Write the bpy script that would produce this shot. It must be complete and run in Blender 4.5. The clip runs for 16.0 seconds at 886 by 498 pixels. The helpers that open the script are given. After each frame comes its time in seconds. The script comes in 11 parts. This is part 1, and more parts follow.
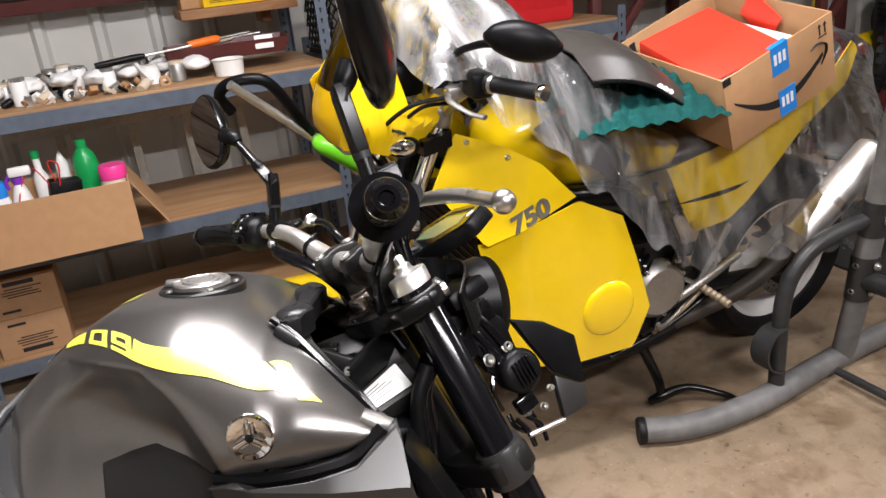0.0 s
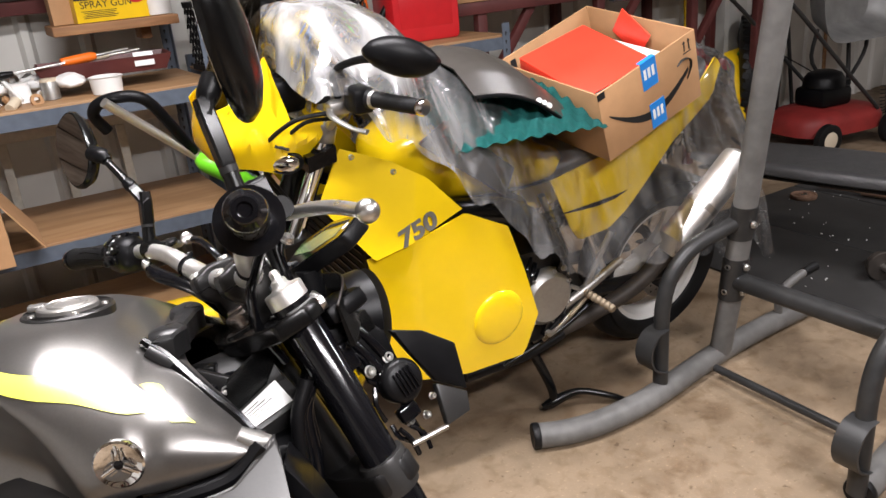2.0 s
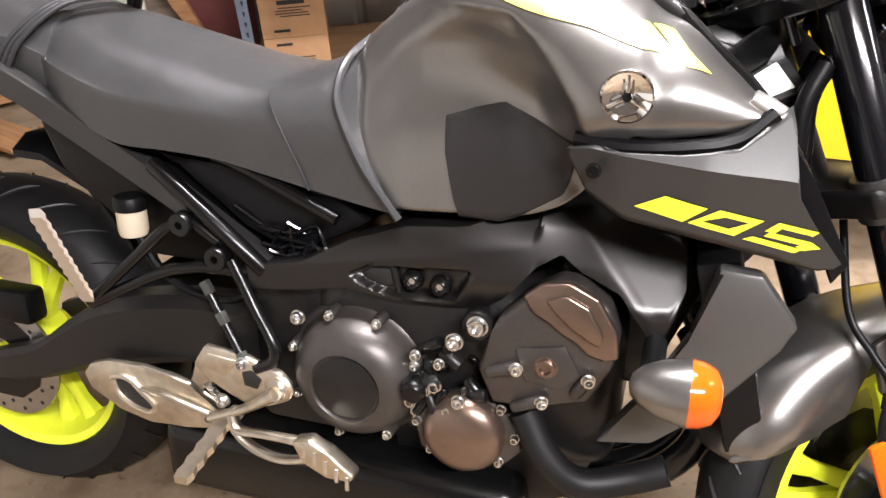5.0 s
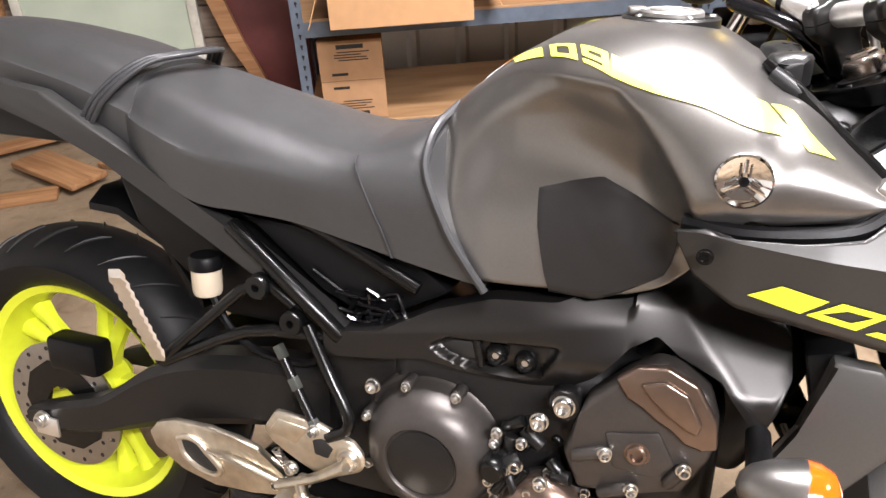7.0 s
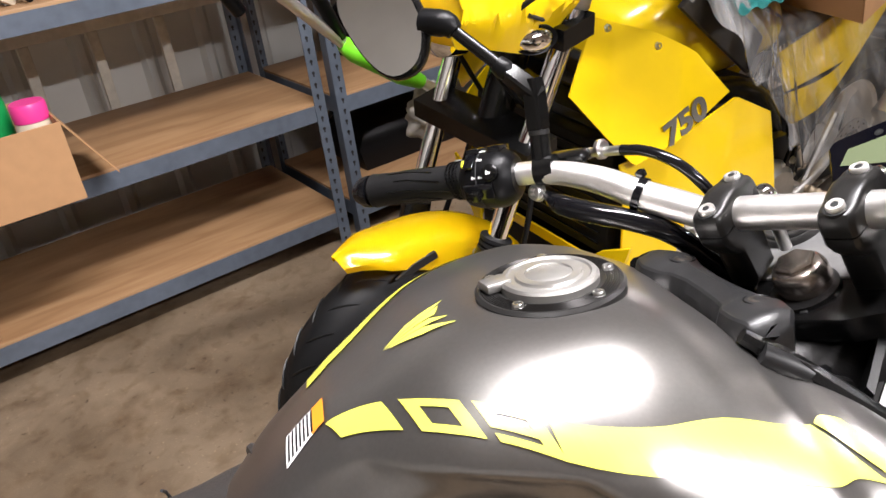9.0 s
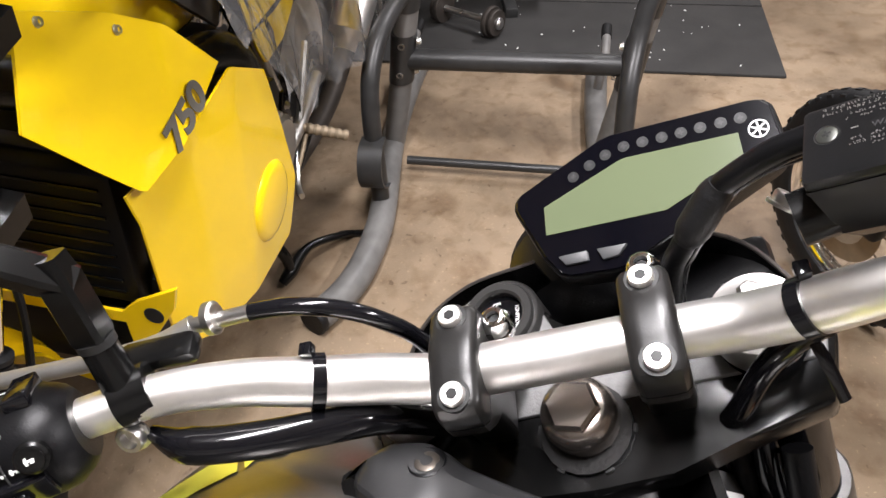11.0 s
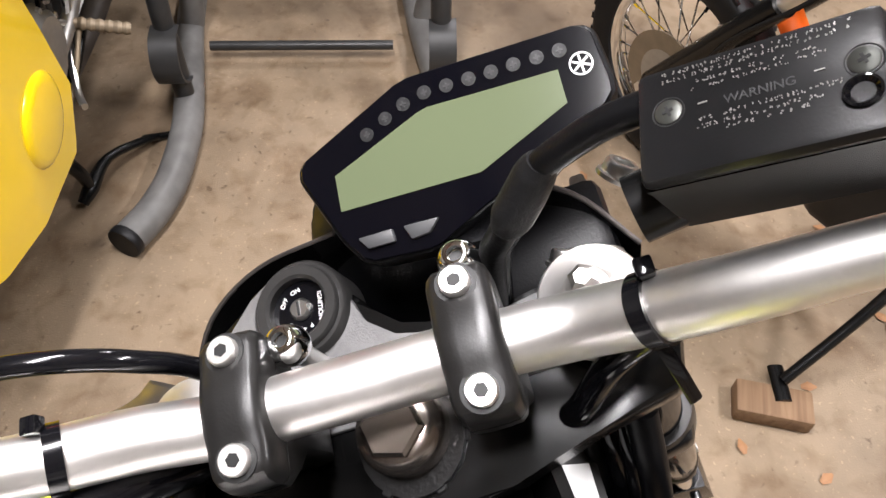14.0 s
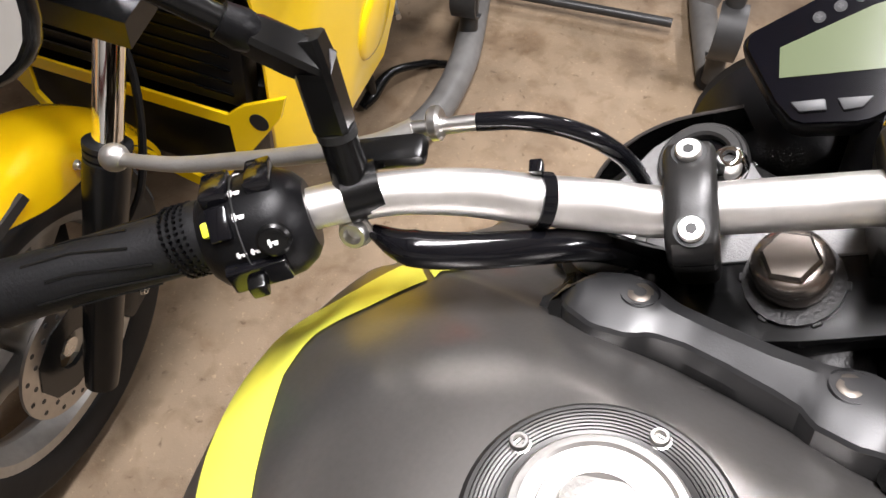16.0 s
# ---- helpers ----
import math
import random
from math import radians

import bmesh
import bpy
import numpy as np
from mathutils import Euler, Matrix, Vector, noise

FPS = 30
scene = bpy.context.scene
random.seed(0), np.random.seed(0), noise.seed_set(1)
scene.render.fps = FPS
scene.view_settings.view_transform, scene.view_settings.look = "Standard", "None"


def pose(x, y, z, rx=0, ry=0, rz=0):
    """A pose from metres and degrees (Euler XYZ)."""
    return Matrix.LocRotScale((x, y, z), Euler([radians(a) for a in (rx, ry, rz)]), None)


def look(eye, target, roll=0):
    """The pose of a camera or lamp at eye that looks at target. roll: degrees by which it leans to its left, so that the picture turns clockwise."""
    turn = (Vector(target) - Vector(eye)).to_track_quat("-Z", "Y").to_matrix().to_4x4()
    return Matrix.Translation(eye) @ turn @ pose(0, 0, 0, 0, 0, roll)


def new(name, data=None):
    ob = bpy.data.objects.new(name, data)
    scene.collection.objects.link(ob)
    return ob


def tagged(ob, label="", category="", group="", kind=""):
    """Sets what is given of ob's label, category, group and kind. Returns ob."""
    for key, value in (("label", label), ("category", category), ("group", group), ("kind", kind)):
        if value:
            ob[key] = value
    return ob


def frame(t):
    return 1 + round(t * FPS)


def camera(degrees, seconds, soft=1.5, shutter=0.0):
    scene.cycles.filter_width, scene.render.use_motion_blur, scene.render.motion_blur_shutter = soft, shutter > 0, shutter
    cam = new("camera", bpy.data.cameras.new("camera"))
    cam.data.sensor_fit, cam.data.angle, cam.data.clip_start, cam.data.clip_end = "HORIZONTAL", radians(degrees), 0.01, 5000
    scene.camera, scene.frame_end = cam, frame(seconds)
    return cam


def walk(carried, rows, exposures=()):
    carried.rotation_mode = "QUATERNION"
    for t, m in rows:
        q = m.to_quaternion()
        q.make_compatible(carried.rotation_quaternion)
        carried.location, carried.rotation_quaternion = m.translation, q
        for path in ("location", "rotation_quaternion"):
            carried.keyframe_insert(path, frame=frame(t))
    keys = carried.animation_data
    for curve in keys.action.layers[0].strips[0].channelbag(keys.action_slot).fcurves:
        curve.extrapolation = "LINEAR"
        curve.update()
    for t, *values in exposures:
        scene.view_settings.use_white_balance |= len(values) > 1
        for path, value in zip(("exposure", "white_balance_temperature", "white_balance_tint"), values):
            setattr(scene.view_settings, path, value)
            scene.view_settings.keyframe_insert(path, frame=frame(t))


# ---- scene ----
cam = camera(59.8, 16.0)
PATH = [
    (0, (0.164, -0.737, 1.387), (0.077, 1.122, 0.653), -6.1),
    (0.5, (0.195, -0.746, 1.409), (0.252, 1.132, 0.725), -6.5),
    (1, (0.208, -0.746, 1.408), (0.385, 1.139, 0.763), -6.1),
    (1.5, (0.199, -0.748, 1.384), (0.372, 1.125, 0.704), -5.6),
    (2, (0.196, -0.749, 1.38), (0.364, 1.111, 0.664), -5.2),
    (2.5, (0.18, -0.747, 1.361), (0.329, 1.102, 0.613), -4.6),
    (3, (0.148, -0.744, 1.316), (0.206, 1.068, 0.473), -4.5),
    (3.5, (0.12, -0.745, 1.275), (0.056, 0.998, 0.297), -5.1),
    (4, (0.059, -0.755, 1.249), (-0.142, 0.938, 0.203), -4.8),
    (4.5, (-0.006, -0.766, 1.221), (-0.434, 0.851, 0.125), -3.9),
    (4.7, (-0.025, -0.77, 1.22), (-0.525, 0.81, 0.099), -3.6),
    (6.8, (-0.116, -0.772, 1.242), (-0.767, 0.785, 0.168), -3.3),
    (7, (-0.126, -0.739, 1.247), (-0.773, 0.84, 0.204), -3.5),
    (7.5, (-0.136, -0.585, 1.254), (-0.794, 1.025, 0.267), -4.5),
    (8, (-0.153, -0.451, 1.282), (-0.834, 1.191, 0.366), -4.9),
    (8.5, (-0.255, -0.341, 1.282), (-0.627, 1.416, 0.404), -4.5),
    (9, (-0.35, -0.266, 1.303), (-0.099, 1.466, 0.335), -7.4),
    (9.5, (-0.365, -0.181, 1.295), (0.237, 1.437, 0.285), -7.1),
    (10, (-0.336, -0.057, 1.307), (0.532, 1.372, 0.211), -7.4),
    (10.2, (-0.324, -0.013, 1.318), (0.647, 1.32, 0.186), -6.8),
    (12.3, (-0.144, 0.136, 1.298), (1.128, 0.605, -0.172), 1.5),
    (12.5, (-0.133, 0.136, 1.298), (1.128, 0.578, -0.19), 1.4),
    (13, (-0.119, 0.129, 1.297), (1.128, 0.549, -0.21), 1.3),
    (13.5, (-0.128, 0.129, 1.294), (1.099, 0.558, -0.226), 1.6),
    (14, (-0.148, 0.129, 1.294), (1.051, 0.587, -0.241), 1.8),
    (14.5, (-0.204, 0.137, 1.282), (0.936, 0.665, -0.275), 1.1),
    (15, (-0.261, 0.16, 1.289), (0.783, 0.792, -0.296), 0.6),
    (15.5, (-0.305, 0.175, 1.296), (0.675, 0.925, -0.277), 0.4),
    (16, (-0.325, 0.181, 1.295), (0.619, 1.001, -0.265), 0.8),
]
EXPOSURES = [(0.0, 0.14), (0.8, 0.24), (3.0, 0.30), (4.0, 0.66), (4.7, 1.13), (7.0, 1.18), (7.6, 1.05), (8.1, 0.72), (8.5, 0.64), (9.3, 0.44), (10.0, 0.44), (12.5, 0.18), (16.0, 0.28)]
walk(cam, [(t, look(eye, target, roll)) for t, eye, target, roll in PATH], EXPOSURES)

# ---- frames of reference ----
BIKE = pose(0, 0, 0, -12.19, 0, 0)                      # grey motorcycle, leaning on its side stand
STEER = pose(0, 0, 0.979, 0, -25, 0) @ pose(0, 0, 0, 0, 0, 30)   # its steering, turned to the left
YELLOW = pose(1.13, 1.73, 0, -6, 0, 204.8)              # yellow motorcycle, facing the other way
ROOM = pose(0, 0, 0, 0, 0, 25.2)                        # shelves and walls
V0 = 2.168                                              # front of the shelves
WALL_V = 2.93
CEIL = 2.75

# ---- world and light ----
world = bpy.data.worlds.new("world")
scene.world = world
world.use_nodes = True
wn = world.node_tree
sky = wn.nodes.new("ShaderNodeTexSky")
sky.sky_type = "NISHITA"
sky.sun_disc = False
sky.sun_elevation, sky.sun_rotation = radians(40), radians(200)
wn.nodes["Background"].inputs["Strength"].default_value = 0.10
wn.links.new(sky.outputs["Color"], wn.nodes["Background"].inputs["Color"])


def area(name, m, sx, sy, power, color):
    d = bpy.data.lights.new(name, "AREA")
    d.shape, d.size, d.size_y, d.energy, d.color = "RECTANGLE", sx, sy, power, color
    ob = new(name, d)
    ob.matrix_world = m
    return ob


# the third lamp is an added fill for the far side, no source known there
LAMPS = [((0.05, 0.44), 14.0, 1.4, 90), ((1.15, -1.55), 25.2, 1.4, 130), ((3.0, 0.9), 25.2, 1.2, 62)]
for (lx, ly), rz, ln, power in LAMPS:
    area("tube_light", pose(lx, ly, CEIL - 0.17, 0, 0, rz), ln, 0.16, power, (0.975, 0.940, 0.968))


# ---- materials ----
def mat(name, color, rough=0.5, metal=0.0, scale=20.0, var=0.12, bump=0.0, bscale=200.0, coat=0.0, rvar=0.1, big=None, spec=0.5, trans=0.0, alpha=1.0, ior=1.45, island=0.0):
    """Paint-like surface with variation at two scales in hue and gloss, and a fine relief."""
    m = bpy.data.materials.new(name)
    m.use_nodes = True
    nt = m.node_tree
    b = nt.nodes["Principled BSDF"]
    b.inputs["Metallic"].default_value = metal
    b.inputs["Coat Weight"].default_value = coat
    b.inputs["Specular IOR Level"].default_value = spec
    b.inputs["Transmission Weight"].default_value = trans
    b.inputs["Alpha"].default_value = alpha
    b.inputs["IOR"].default_value = ior
    tc = nt.nodes.new("ShaderNodeTexCoord")
    n1 = nt.nodes.new("ShaderNodeTexNoise")
    n1.inputs["Scale"].default_value, n1.inputs["Detail"].default_value = scale, 6
    n2 = nt.nodes.new("ShaderNodeTexNoise")
    n2.inputs["Scale"].default_value, n2.inputs["Detail"].default_value = big or scale / 7, 3
    for n in (n1, n2):
        nt.links.new(tc.outputs["Object"], n.inputs["Vector"])
    add = nt.nodes.new("ShaderNodeMath")
    add.operation = "ADD"
    nt.links.new(n1.outputs["Fac"], add.inputs[0])
    nt.links.new(n2.outputs["Fac"], add.inputs[1])
    ramp = nt.nodes.new("ShaderNodeMapRange")
    ramp.inputs["From Min"].default_value, ramp.inputs["From Max"].default_value = 0.7, 1.3
    ramp.inputs["To Min"].default_value, ramp.inputs["To Max"].default_value = 1 - var, 1 + var
    nt.links.new(add.outputs[0], ramp.inputs["Value"])
    mul = nt.nodes.new("ShaderNodeVectorMath")
    mul.operation = "SCALE"
    mul.inputs[0].default_value = color
    nt.links.new(ramp.outputs["Result"], mul.inputs["Scale"])
    last = mul.outputs[0]
    if island:
        geo = nt.nodes.new("ShaderNodeNewGeometry")
        r2 = nt.nodes.new("ShaderNodeMapRange")
        r2.inputs["To Min"].default_value, r2.inputs["To Max"].default_value = 1 - island, 1 + island
        nt.links.new(geo.outputs["Random Per Island"], r2.inputs["Value"])
        m2 = nt.nodes.new("ShaderNodeVectorMath")
        m2.operation = "SCALE"
        nt.links.new(last, m2.inputs[0])
        nt.links.new(r2.outputs["Result"], m2.inputs["Scale"])
        last = m2.outputs[0]
    nt.links.new(last, b.inputs["Base Color"])
    rr = nt.nodes.new("ShaderNodeMapRange")
    rr.inputs["From Min"].default_value, rr.inputs["From Max"].default_value = 0.35, 0.65
    rr.inputs["To Min"].default_value, rr.inputs["To Max"].default_value = max(0.0, rough - rvar * rough), min(1.0, rough + rvar * rough)
    nt.links.new(n2.outputs["Fac"], rr.inputs["Value"])
    nt.links.new(rr.outputs["Result"], b.inputs["Roughness"])
    if bump:
        n3 = nt.nodes.new("ShaderNodeTexNoise")
        n3.inputs["Scale"].default_value, n3.inputs["Detail"].default_value = bscale, 4
        nt.links.new(tc.outputs["Object"], n3.inputs["Vector"])
        bp = nt.nodes.new("ShaderNodeBump")
        bp.inputs["Strength"].default_value, bp.inputs["Distance"].default_value = bump, 0.002
        nt.links.new(n3.outputs["Fac"], bp.inputs["Height"])
        nt.links.new(bp.outputs["Normal"], b.inputs["Normal"])
    return m


def wood(name, c1, c2, rough=0.6, along="x", ring=14.0, island=0.0):
    """Wood with grain stretched along one axis."""
    m = mat(name, c1, rough, 0, 30, 0.1, 0.25, 120)
    nt = m.node_tree
    b = nt.nodes["Principled BSDF"]
    tc = nt.nodes.new("ShaderNodeTexCoord")
    mp = nt.nodes.new("ShaderNodeMapping")
    mp.inputs["Scale"].default_value = {"x": (1, ring, ring), "y": (ring, 1, ring), "z": (ring, ring, 1)}[along]
    n = nt.nodes.new("ShaderNodeTexNoise")
    n.inputs["Scale"].default_value, n.inputs["Detail"].default_value, n.inputs["Distortion"].default_value = 3.0, 8, 0.6
    cr = nt.nodes.new("ShaderNodeValToRGB")
    cr.color_ramp.elements[0].position, cr.color_ramp.elements[1].position = 0.35, 0.68
    cr.color_ramp.elements[0].color, cr.color_ramp.elements[1].color = (*c2, 1), (*c1, 1)
    nt.links.new(tc.outputs["Object"], mp.inputs["Vector"])
    nt.links.new(mp.outputs["Vector"], n.inputs["Vector"])
    nt.links.new(n.outputs["Fac"], cr.inputs["Fac"])
    nt.links.new(cr.outputs["Color"], b.inputs["Base Color"])
    return m


def concrete():
    """Worn garage concrete: pale patches, dark oil stains, fine grit."""
    m = mat("concrete", (0.235, 0.174, 0.114), 0.62, 0, 9, 0.16, 0.45, 260, rvar=0.3)
    nt = m.node_tree
    b = nt.nodes["Principled BSDF"]
    src = b.inputs["Base Color"].links[0].from_socket
    tc = nt.nodes.new("ShaderNodeTexCoord")
    for sc, lo, hi, tint in ((1.7, 0.48, 0.66, (0.46, 0.42, 0.38)), (5.5, 0.56, 0.74, (0.60, 0.53, 0.46)), (17.0, 0.50, 0.72, (0.72, 0.66, 0.58)), (42.0, 0.64, 0.74, (0.55, 0.5, 0.45)), (110.0, 0.62, 0.70, (1.35, 1.35, 1.3))):
        n = nt.nodes.new("ShaderNodeTexNoise")
        n.inputs["Scale"].default_value, n.inputs["Detail"].default_value, n.inputs["Distortion"].default_value = sc, 7, 0.4
        nt.links.new(tc.outputs["Object"], n.inputs["Vector"])
        r = nt.nodes.new("ShaderNodeMapRange")
        r.inputs["From Min"].default_value, r.inputs["From Max"].default_value = lo, hi
        nt.links.new(n.outputs["Fac"], r.inputs["Value"])
        mx = nt.nodes.new("ShaderNodeMix")
        mx.data_type, mx.blend_type = "RGBA", "MULTIPLY"
        nt.links.new(r.outputs["Result"], mx.inputs["Factor"])
        nt.links.new(src, mx.inputs["A"])
        mx.inputs["B"].default_value = (*tint, 1)
        src = mx.outputs["Result"]
    nt.links.new(src, b.inputs["Base Color"])
    return m


M = dict(
    grey_paint=mat("grey_paint", (0.235, 0.225, 0.215), 0.30, 0.9, 300, 0.05, rvar=0.05, big=5),
    dark_paint=mat("dark_paint", (0.045, 0.044, 0.043), 0.36, 0.5, 300, 0.06, rvar=0.05, big=5),
    fluo=mat("fluo_yellow", (0.78, 0.86, 0.045), 0.35, 0, 60, 0.04),
    decal=mat("decal_yellow", (0.84, 0.84, 0.10), 0.3, 0, 60, 0.03, coat=1.0, spec=0.9),
    black=mat("black_plastic", (0.0035, 0.0035, 0.004), 0.38, 0, 90, 0.2, 0.12, 700, spec=0.22),
    black_gloss=mat("black_gloss", (0.004, 0.004, 0.005), 0.13, 0, 60, 0.2, spec=0.4, coat=0.12),
    black_satin=mat("black_satin", (0.0035, 0.0035, 0.0035), 0.24, 0.0, 90, 0.2, spec=0.38),
    engine=mat("engine_black", (0.009, 0.0085, 0.0085), 0.36, 0.2, 60, 0.2, 0.2, 400),
    bronze=mat("bronze_cover", (0.20, 0.145, 0.115), 0.3, 0.85, 60, 0.1),
    vinyl=mat("seat_vinyl", (0.034, 0.034, 0.035), 0.32, 0, 120, 0.1, 0.35, 900, spec=0.85),
    vinyl2=mat("seat_vinyl_smooth", (0.03, 0.03, 0.032), 0.42, 0, 90, 0.1),
    alu=mat("brushed_aluminium", (0.90, 0.88, 0.85), 0.42, 1.0, 150, 0.05, 0.05, 600),
    cast=mat("cast_aluminium", (0.40, 0.39, 0.37), 0.42, 0.9, 80, 0.1, 0.15, 500),
    steel=mat("zinc_steel", (0.66, 0.65, 0.63), 0.30, 1.0, 120, 0.08),
    chrome=mat("chrome", (0.88, 0.88, 0.88), 0.06, 1.0, 30, 0.03, rvar=0.4),
    disc=mat("brake_disc", (0.42, 0.40, 0.38), 0.3, 1.0, 60, 0.1),
    rubber=mat("rubber", (0.006, 0.006, 0.0065), 0.52, 0, 60, 0.25, 0.2, 500, spec=0.3),
    orange=mat("orange_lens", (0.86, 0.13, 0.006), 0.12, 0, 30, 0.05, trans=0.35, coat=0.3),
    yellow=mat("yellow_paint", (0.90, 0.61, 0.006), 0.22, 0, 18, 0.03, coat=0.7),
    white=mat("white_plastic", (0.78, 0.77, 0.74), 0.4, 0, 40, 0.05),
    label=mat("paper_label", (0.82, 0.82, 0.80), 0.5, 0, 60, 0.03),
    # near-black for print, and for the shade inside holes, slots and sockets
    ink_and_shade=mat("ink_and_shade", (0.012, 0.012, 0.012), 0.5),
    lcd=mat("lcd_glass", (0.098, 0.118, 0.066), 0.14, 0, 12, 0.04),
    mirror=mat("mirror_glass", (0.9, 0.9, 0.9), 0.01, 1.0, 10, 0.0, rvar=0),
    amber_label=mat("warning_orange", (0.9, 0.30, 0.02), 0.4),
    concrete=concrete(),
    shelf_steel=mat("shelf_steel", (0.125, 0.15, 0.19), 0.42, 0.3, 30, 0.15, 0.1, 300),
    board=wood("shelf_board", (0.40, 0.24, 0.12), (0.29, 0.16, 0.075), 0.55, "x", 6.0),
    lumber=wood("lumber", (0.38, 0.20, 0.09), (0.22, 0.10, 0.04), 0.65, "x", 16.0),
    grey_wood=wood("weathered_siding", (0.24, 0.19, 0.15), (0.10, 0.07, 0.05), 0.8, "x", 10.0),
    card=mat("cardboard", (0.42, 0.235, 0.112), 0.75, 0, 25, 0.08, 0.1, 120),
    card2=mat("cardboard_brown", (0.34, 0.19, 0.095), 0.75, 0, 25, 0.1, 0.1, 120),
    metal_wall=mat("white_metal_wall", (0.62, 0.61, 0.57), 0.45, 0.1, 3, 0.12, big=0.8),
    red=mat("red_plastic", (0.52, 0.015, 0.02), 0.35, 0, 30, 0.08),
    maroon=mat("maroon_paint", (0.09, 0.022, 0.02), 0.5, 0, 14, 0.25, 0.15, 90),
    green=mat("green_plastic", (0.01, 0.30, 0.075), 0.3, 0, 30, 0.1),
    lime=mat("lime_plastic", (0.16, 0.62, 0.02), 0.35, 0, 30, 0.05),
    pink=mat("pink_plastic", (0.80, 0.05, 0.28), 0.35, 0, 30, 0.05),
    blue=mat("blue_plastic", (0.02, 0.22, 0.66), 0.35, 0, 30, 0.05),
    purple=mat("purple_plastic", (0.18, 0.03, 0.40), 0.35),
    orange_plastic=mat("orange_plastic", (0.85, 0.17, 0.015), 0.4, 0, 30, 0.08),
    binder=mat("red_orange_vinyl", (0.86, 0.055, 0.028), 0.4, 0, 20, 0.03),
    foam=mat("teal_foam", (0.012, 0.125, 0.115), 0.9, 0, 60, 0.15, 0.3, 300),
    tube_grey=mat("grey_paint_tube", (0.125, 0.122, 0.117), 0.5, 0, 25, 0.25, 0.1, 200),
    tube_black=mat("black_paint_tube", (0.022, 0.022, 0.022), 0.4, 0, 40, 0.25, 0.1, 200),
    matrub=mat("rubber_mat", (0.024, 0.023, 0.022), 0.8, 0, 8, 0.3, 0.4, 200, rvar=0.1),
    iron=mat("cast_iron", (0.05, 0.042, 0.036), 0.6, 0.4, 30, 0.3, 0.2, 150),
    tan=mat("tan_plastic", (0.62, 0.53, 0.40), 0.45, 0, 30, 0.06),
    glass=mat("old_glass", (0.42, 0.47, 0.38), 0.18, 0, 5, 0.12, spec=0.6),
    frame_white=mat("aged_white_paint", (0.55, 0.53, 0.46), 0.55, 0, 40, 0.15, 0.2, 120),
    bag_yellow=mat("bag_yellow", (0.80, 0.52, 0.01), 0.3, 0, 14, 0.08),
    smoke=mat("smoked_screen", (0.05, 0.045, 0.04), 0.32, 0, 20, 0.15),
    glove=mat("glove_cloth", (0.32, 0.30, 0.27), 0.85, 0, 40, 0.2, 0.5, 220),
    frame_paint=mat("frame_paint", (0.042, 0.040, 0.039), 0.33, 0.85, 300, 0.06, rvar=0.05, big=5),
    cast_alu=mat("cast_alu", (0.56, 0.50, 0.41), 0.38, 1.0, 60, 0.22, 0.1, 300, rvar=0.25, big=9),
    cover_grey=mat("cover_grey", (0.064, 0.057, 0.053), 0.40, 0.6, 200, 0.08, 0.05, 500),
    nut_steel=mat("nut_steel", (0.42, 0.37, 0.33), 0.24, 0.95, 60, 0.1),
    screw_grey=mat("screw_grey", (0.085, 0.088, 0.08), 0.4, 0.7, 60, 0.15),
    dull_nut=mat("dull_nut", (0.12, 0.105, 0.09), 0.4, 0.9, 60, 0.1),
    dark_board=mat("dark_board", (0.020, 0.014, 0.012), 0.5, 0, 20, 0.2, 0.1, 120),
    rust=mat("rusty_iron", (0.17, 0.10, 0.065), 0.75, 0.2, 30, 0.3, 0.3, 150),
    galv=mat("galvanised_zinc", (0.33, 0.33, 0.325), 0.55, 0.5, 9, 0.25, 0.15, 60),
    dull_disc=mat("dusty_disc", (0.24, 0.19, 0.13), 0.55, 0.5, 40, 0.15),
    lid_black=mat("lid_black", (0.009, 0.009, 0.0095), 0.31, 0, 200, 0.08, 0.05, 900, spec=0.30),
    bracket=mat("bracket_plastic", (0.014, 0.014, 0.0145), 0.36, 0, 200, 0.08, 0.05, 900, spec=0.5),
    mower_red=mat("dusty_red_paint", (0.23, 0.02, 0.018), 0.6, 0, 9, 0.3, 0.2, 90),
    knee=mat("knee_panel", (0.018, 0.017, 0.017), 0.42, 0.2, 300, 0.08, 0.12, 900),
    shroud=mat("shroud_grey", (0.085, 0.083, 0.08), 0.38, 0.5, 300, 0.06, rvar=0.05, big=5),
    # for the yoke's top only, overhead light put into the grey
    yoke=mat("yoke_lit", (0.155, 0.153, 0.152), 0.48, 0.3, 260, 0.12, 0.25, 900),
    panel_black=mat("panel_gloss", (0.002, 0.002, 0.0035), 0.10, 0, 40, 0.1, spec=0.35),
    bench_wood=wood("bench_wood", (0.45, 0.26, 0.13), (0.27, 0.14, 0.06), 0.6, "x", 12.0),
    pale_wood=wood("pale_wood", (0.62, 0.48, 0.32), (0.48, 0.33, 0.19), 0.55, "z", 14.0),
    lumber_raw=wood("raw_block", (0.22, 0.135, 0.075), (0.14, 0.08, 0.042), 0.8, "y", 20.0),
    clamp_black=mat("clamp_black", (0.013, 0.0125, 0.012), 0.34, 0.15, 220, 0.12, 0.06, 900, spec=0.5),
    filler_dark=mat("filler_dark", (0.035, 0.034, 0.033), 0.34, 0.6, 220, 0.1),
    button_grey=mat("button_grey", (0.05, 0.051, 0.053), 0.5, 0, 120, 0.08),
    figure_grey=mat("figure_grey", (0.16, 0.15, 0.13), 0.35, 0.5, 60, 0.08),
)


db_ = M["decal"].node_tree.nodes["Principled BSDF"]
db_.inputs["Coat IOR"].default_value, db_.inputs["Coat Roughness"].default_value = 2.2, 0.28


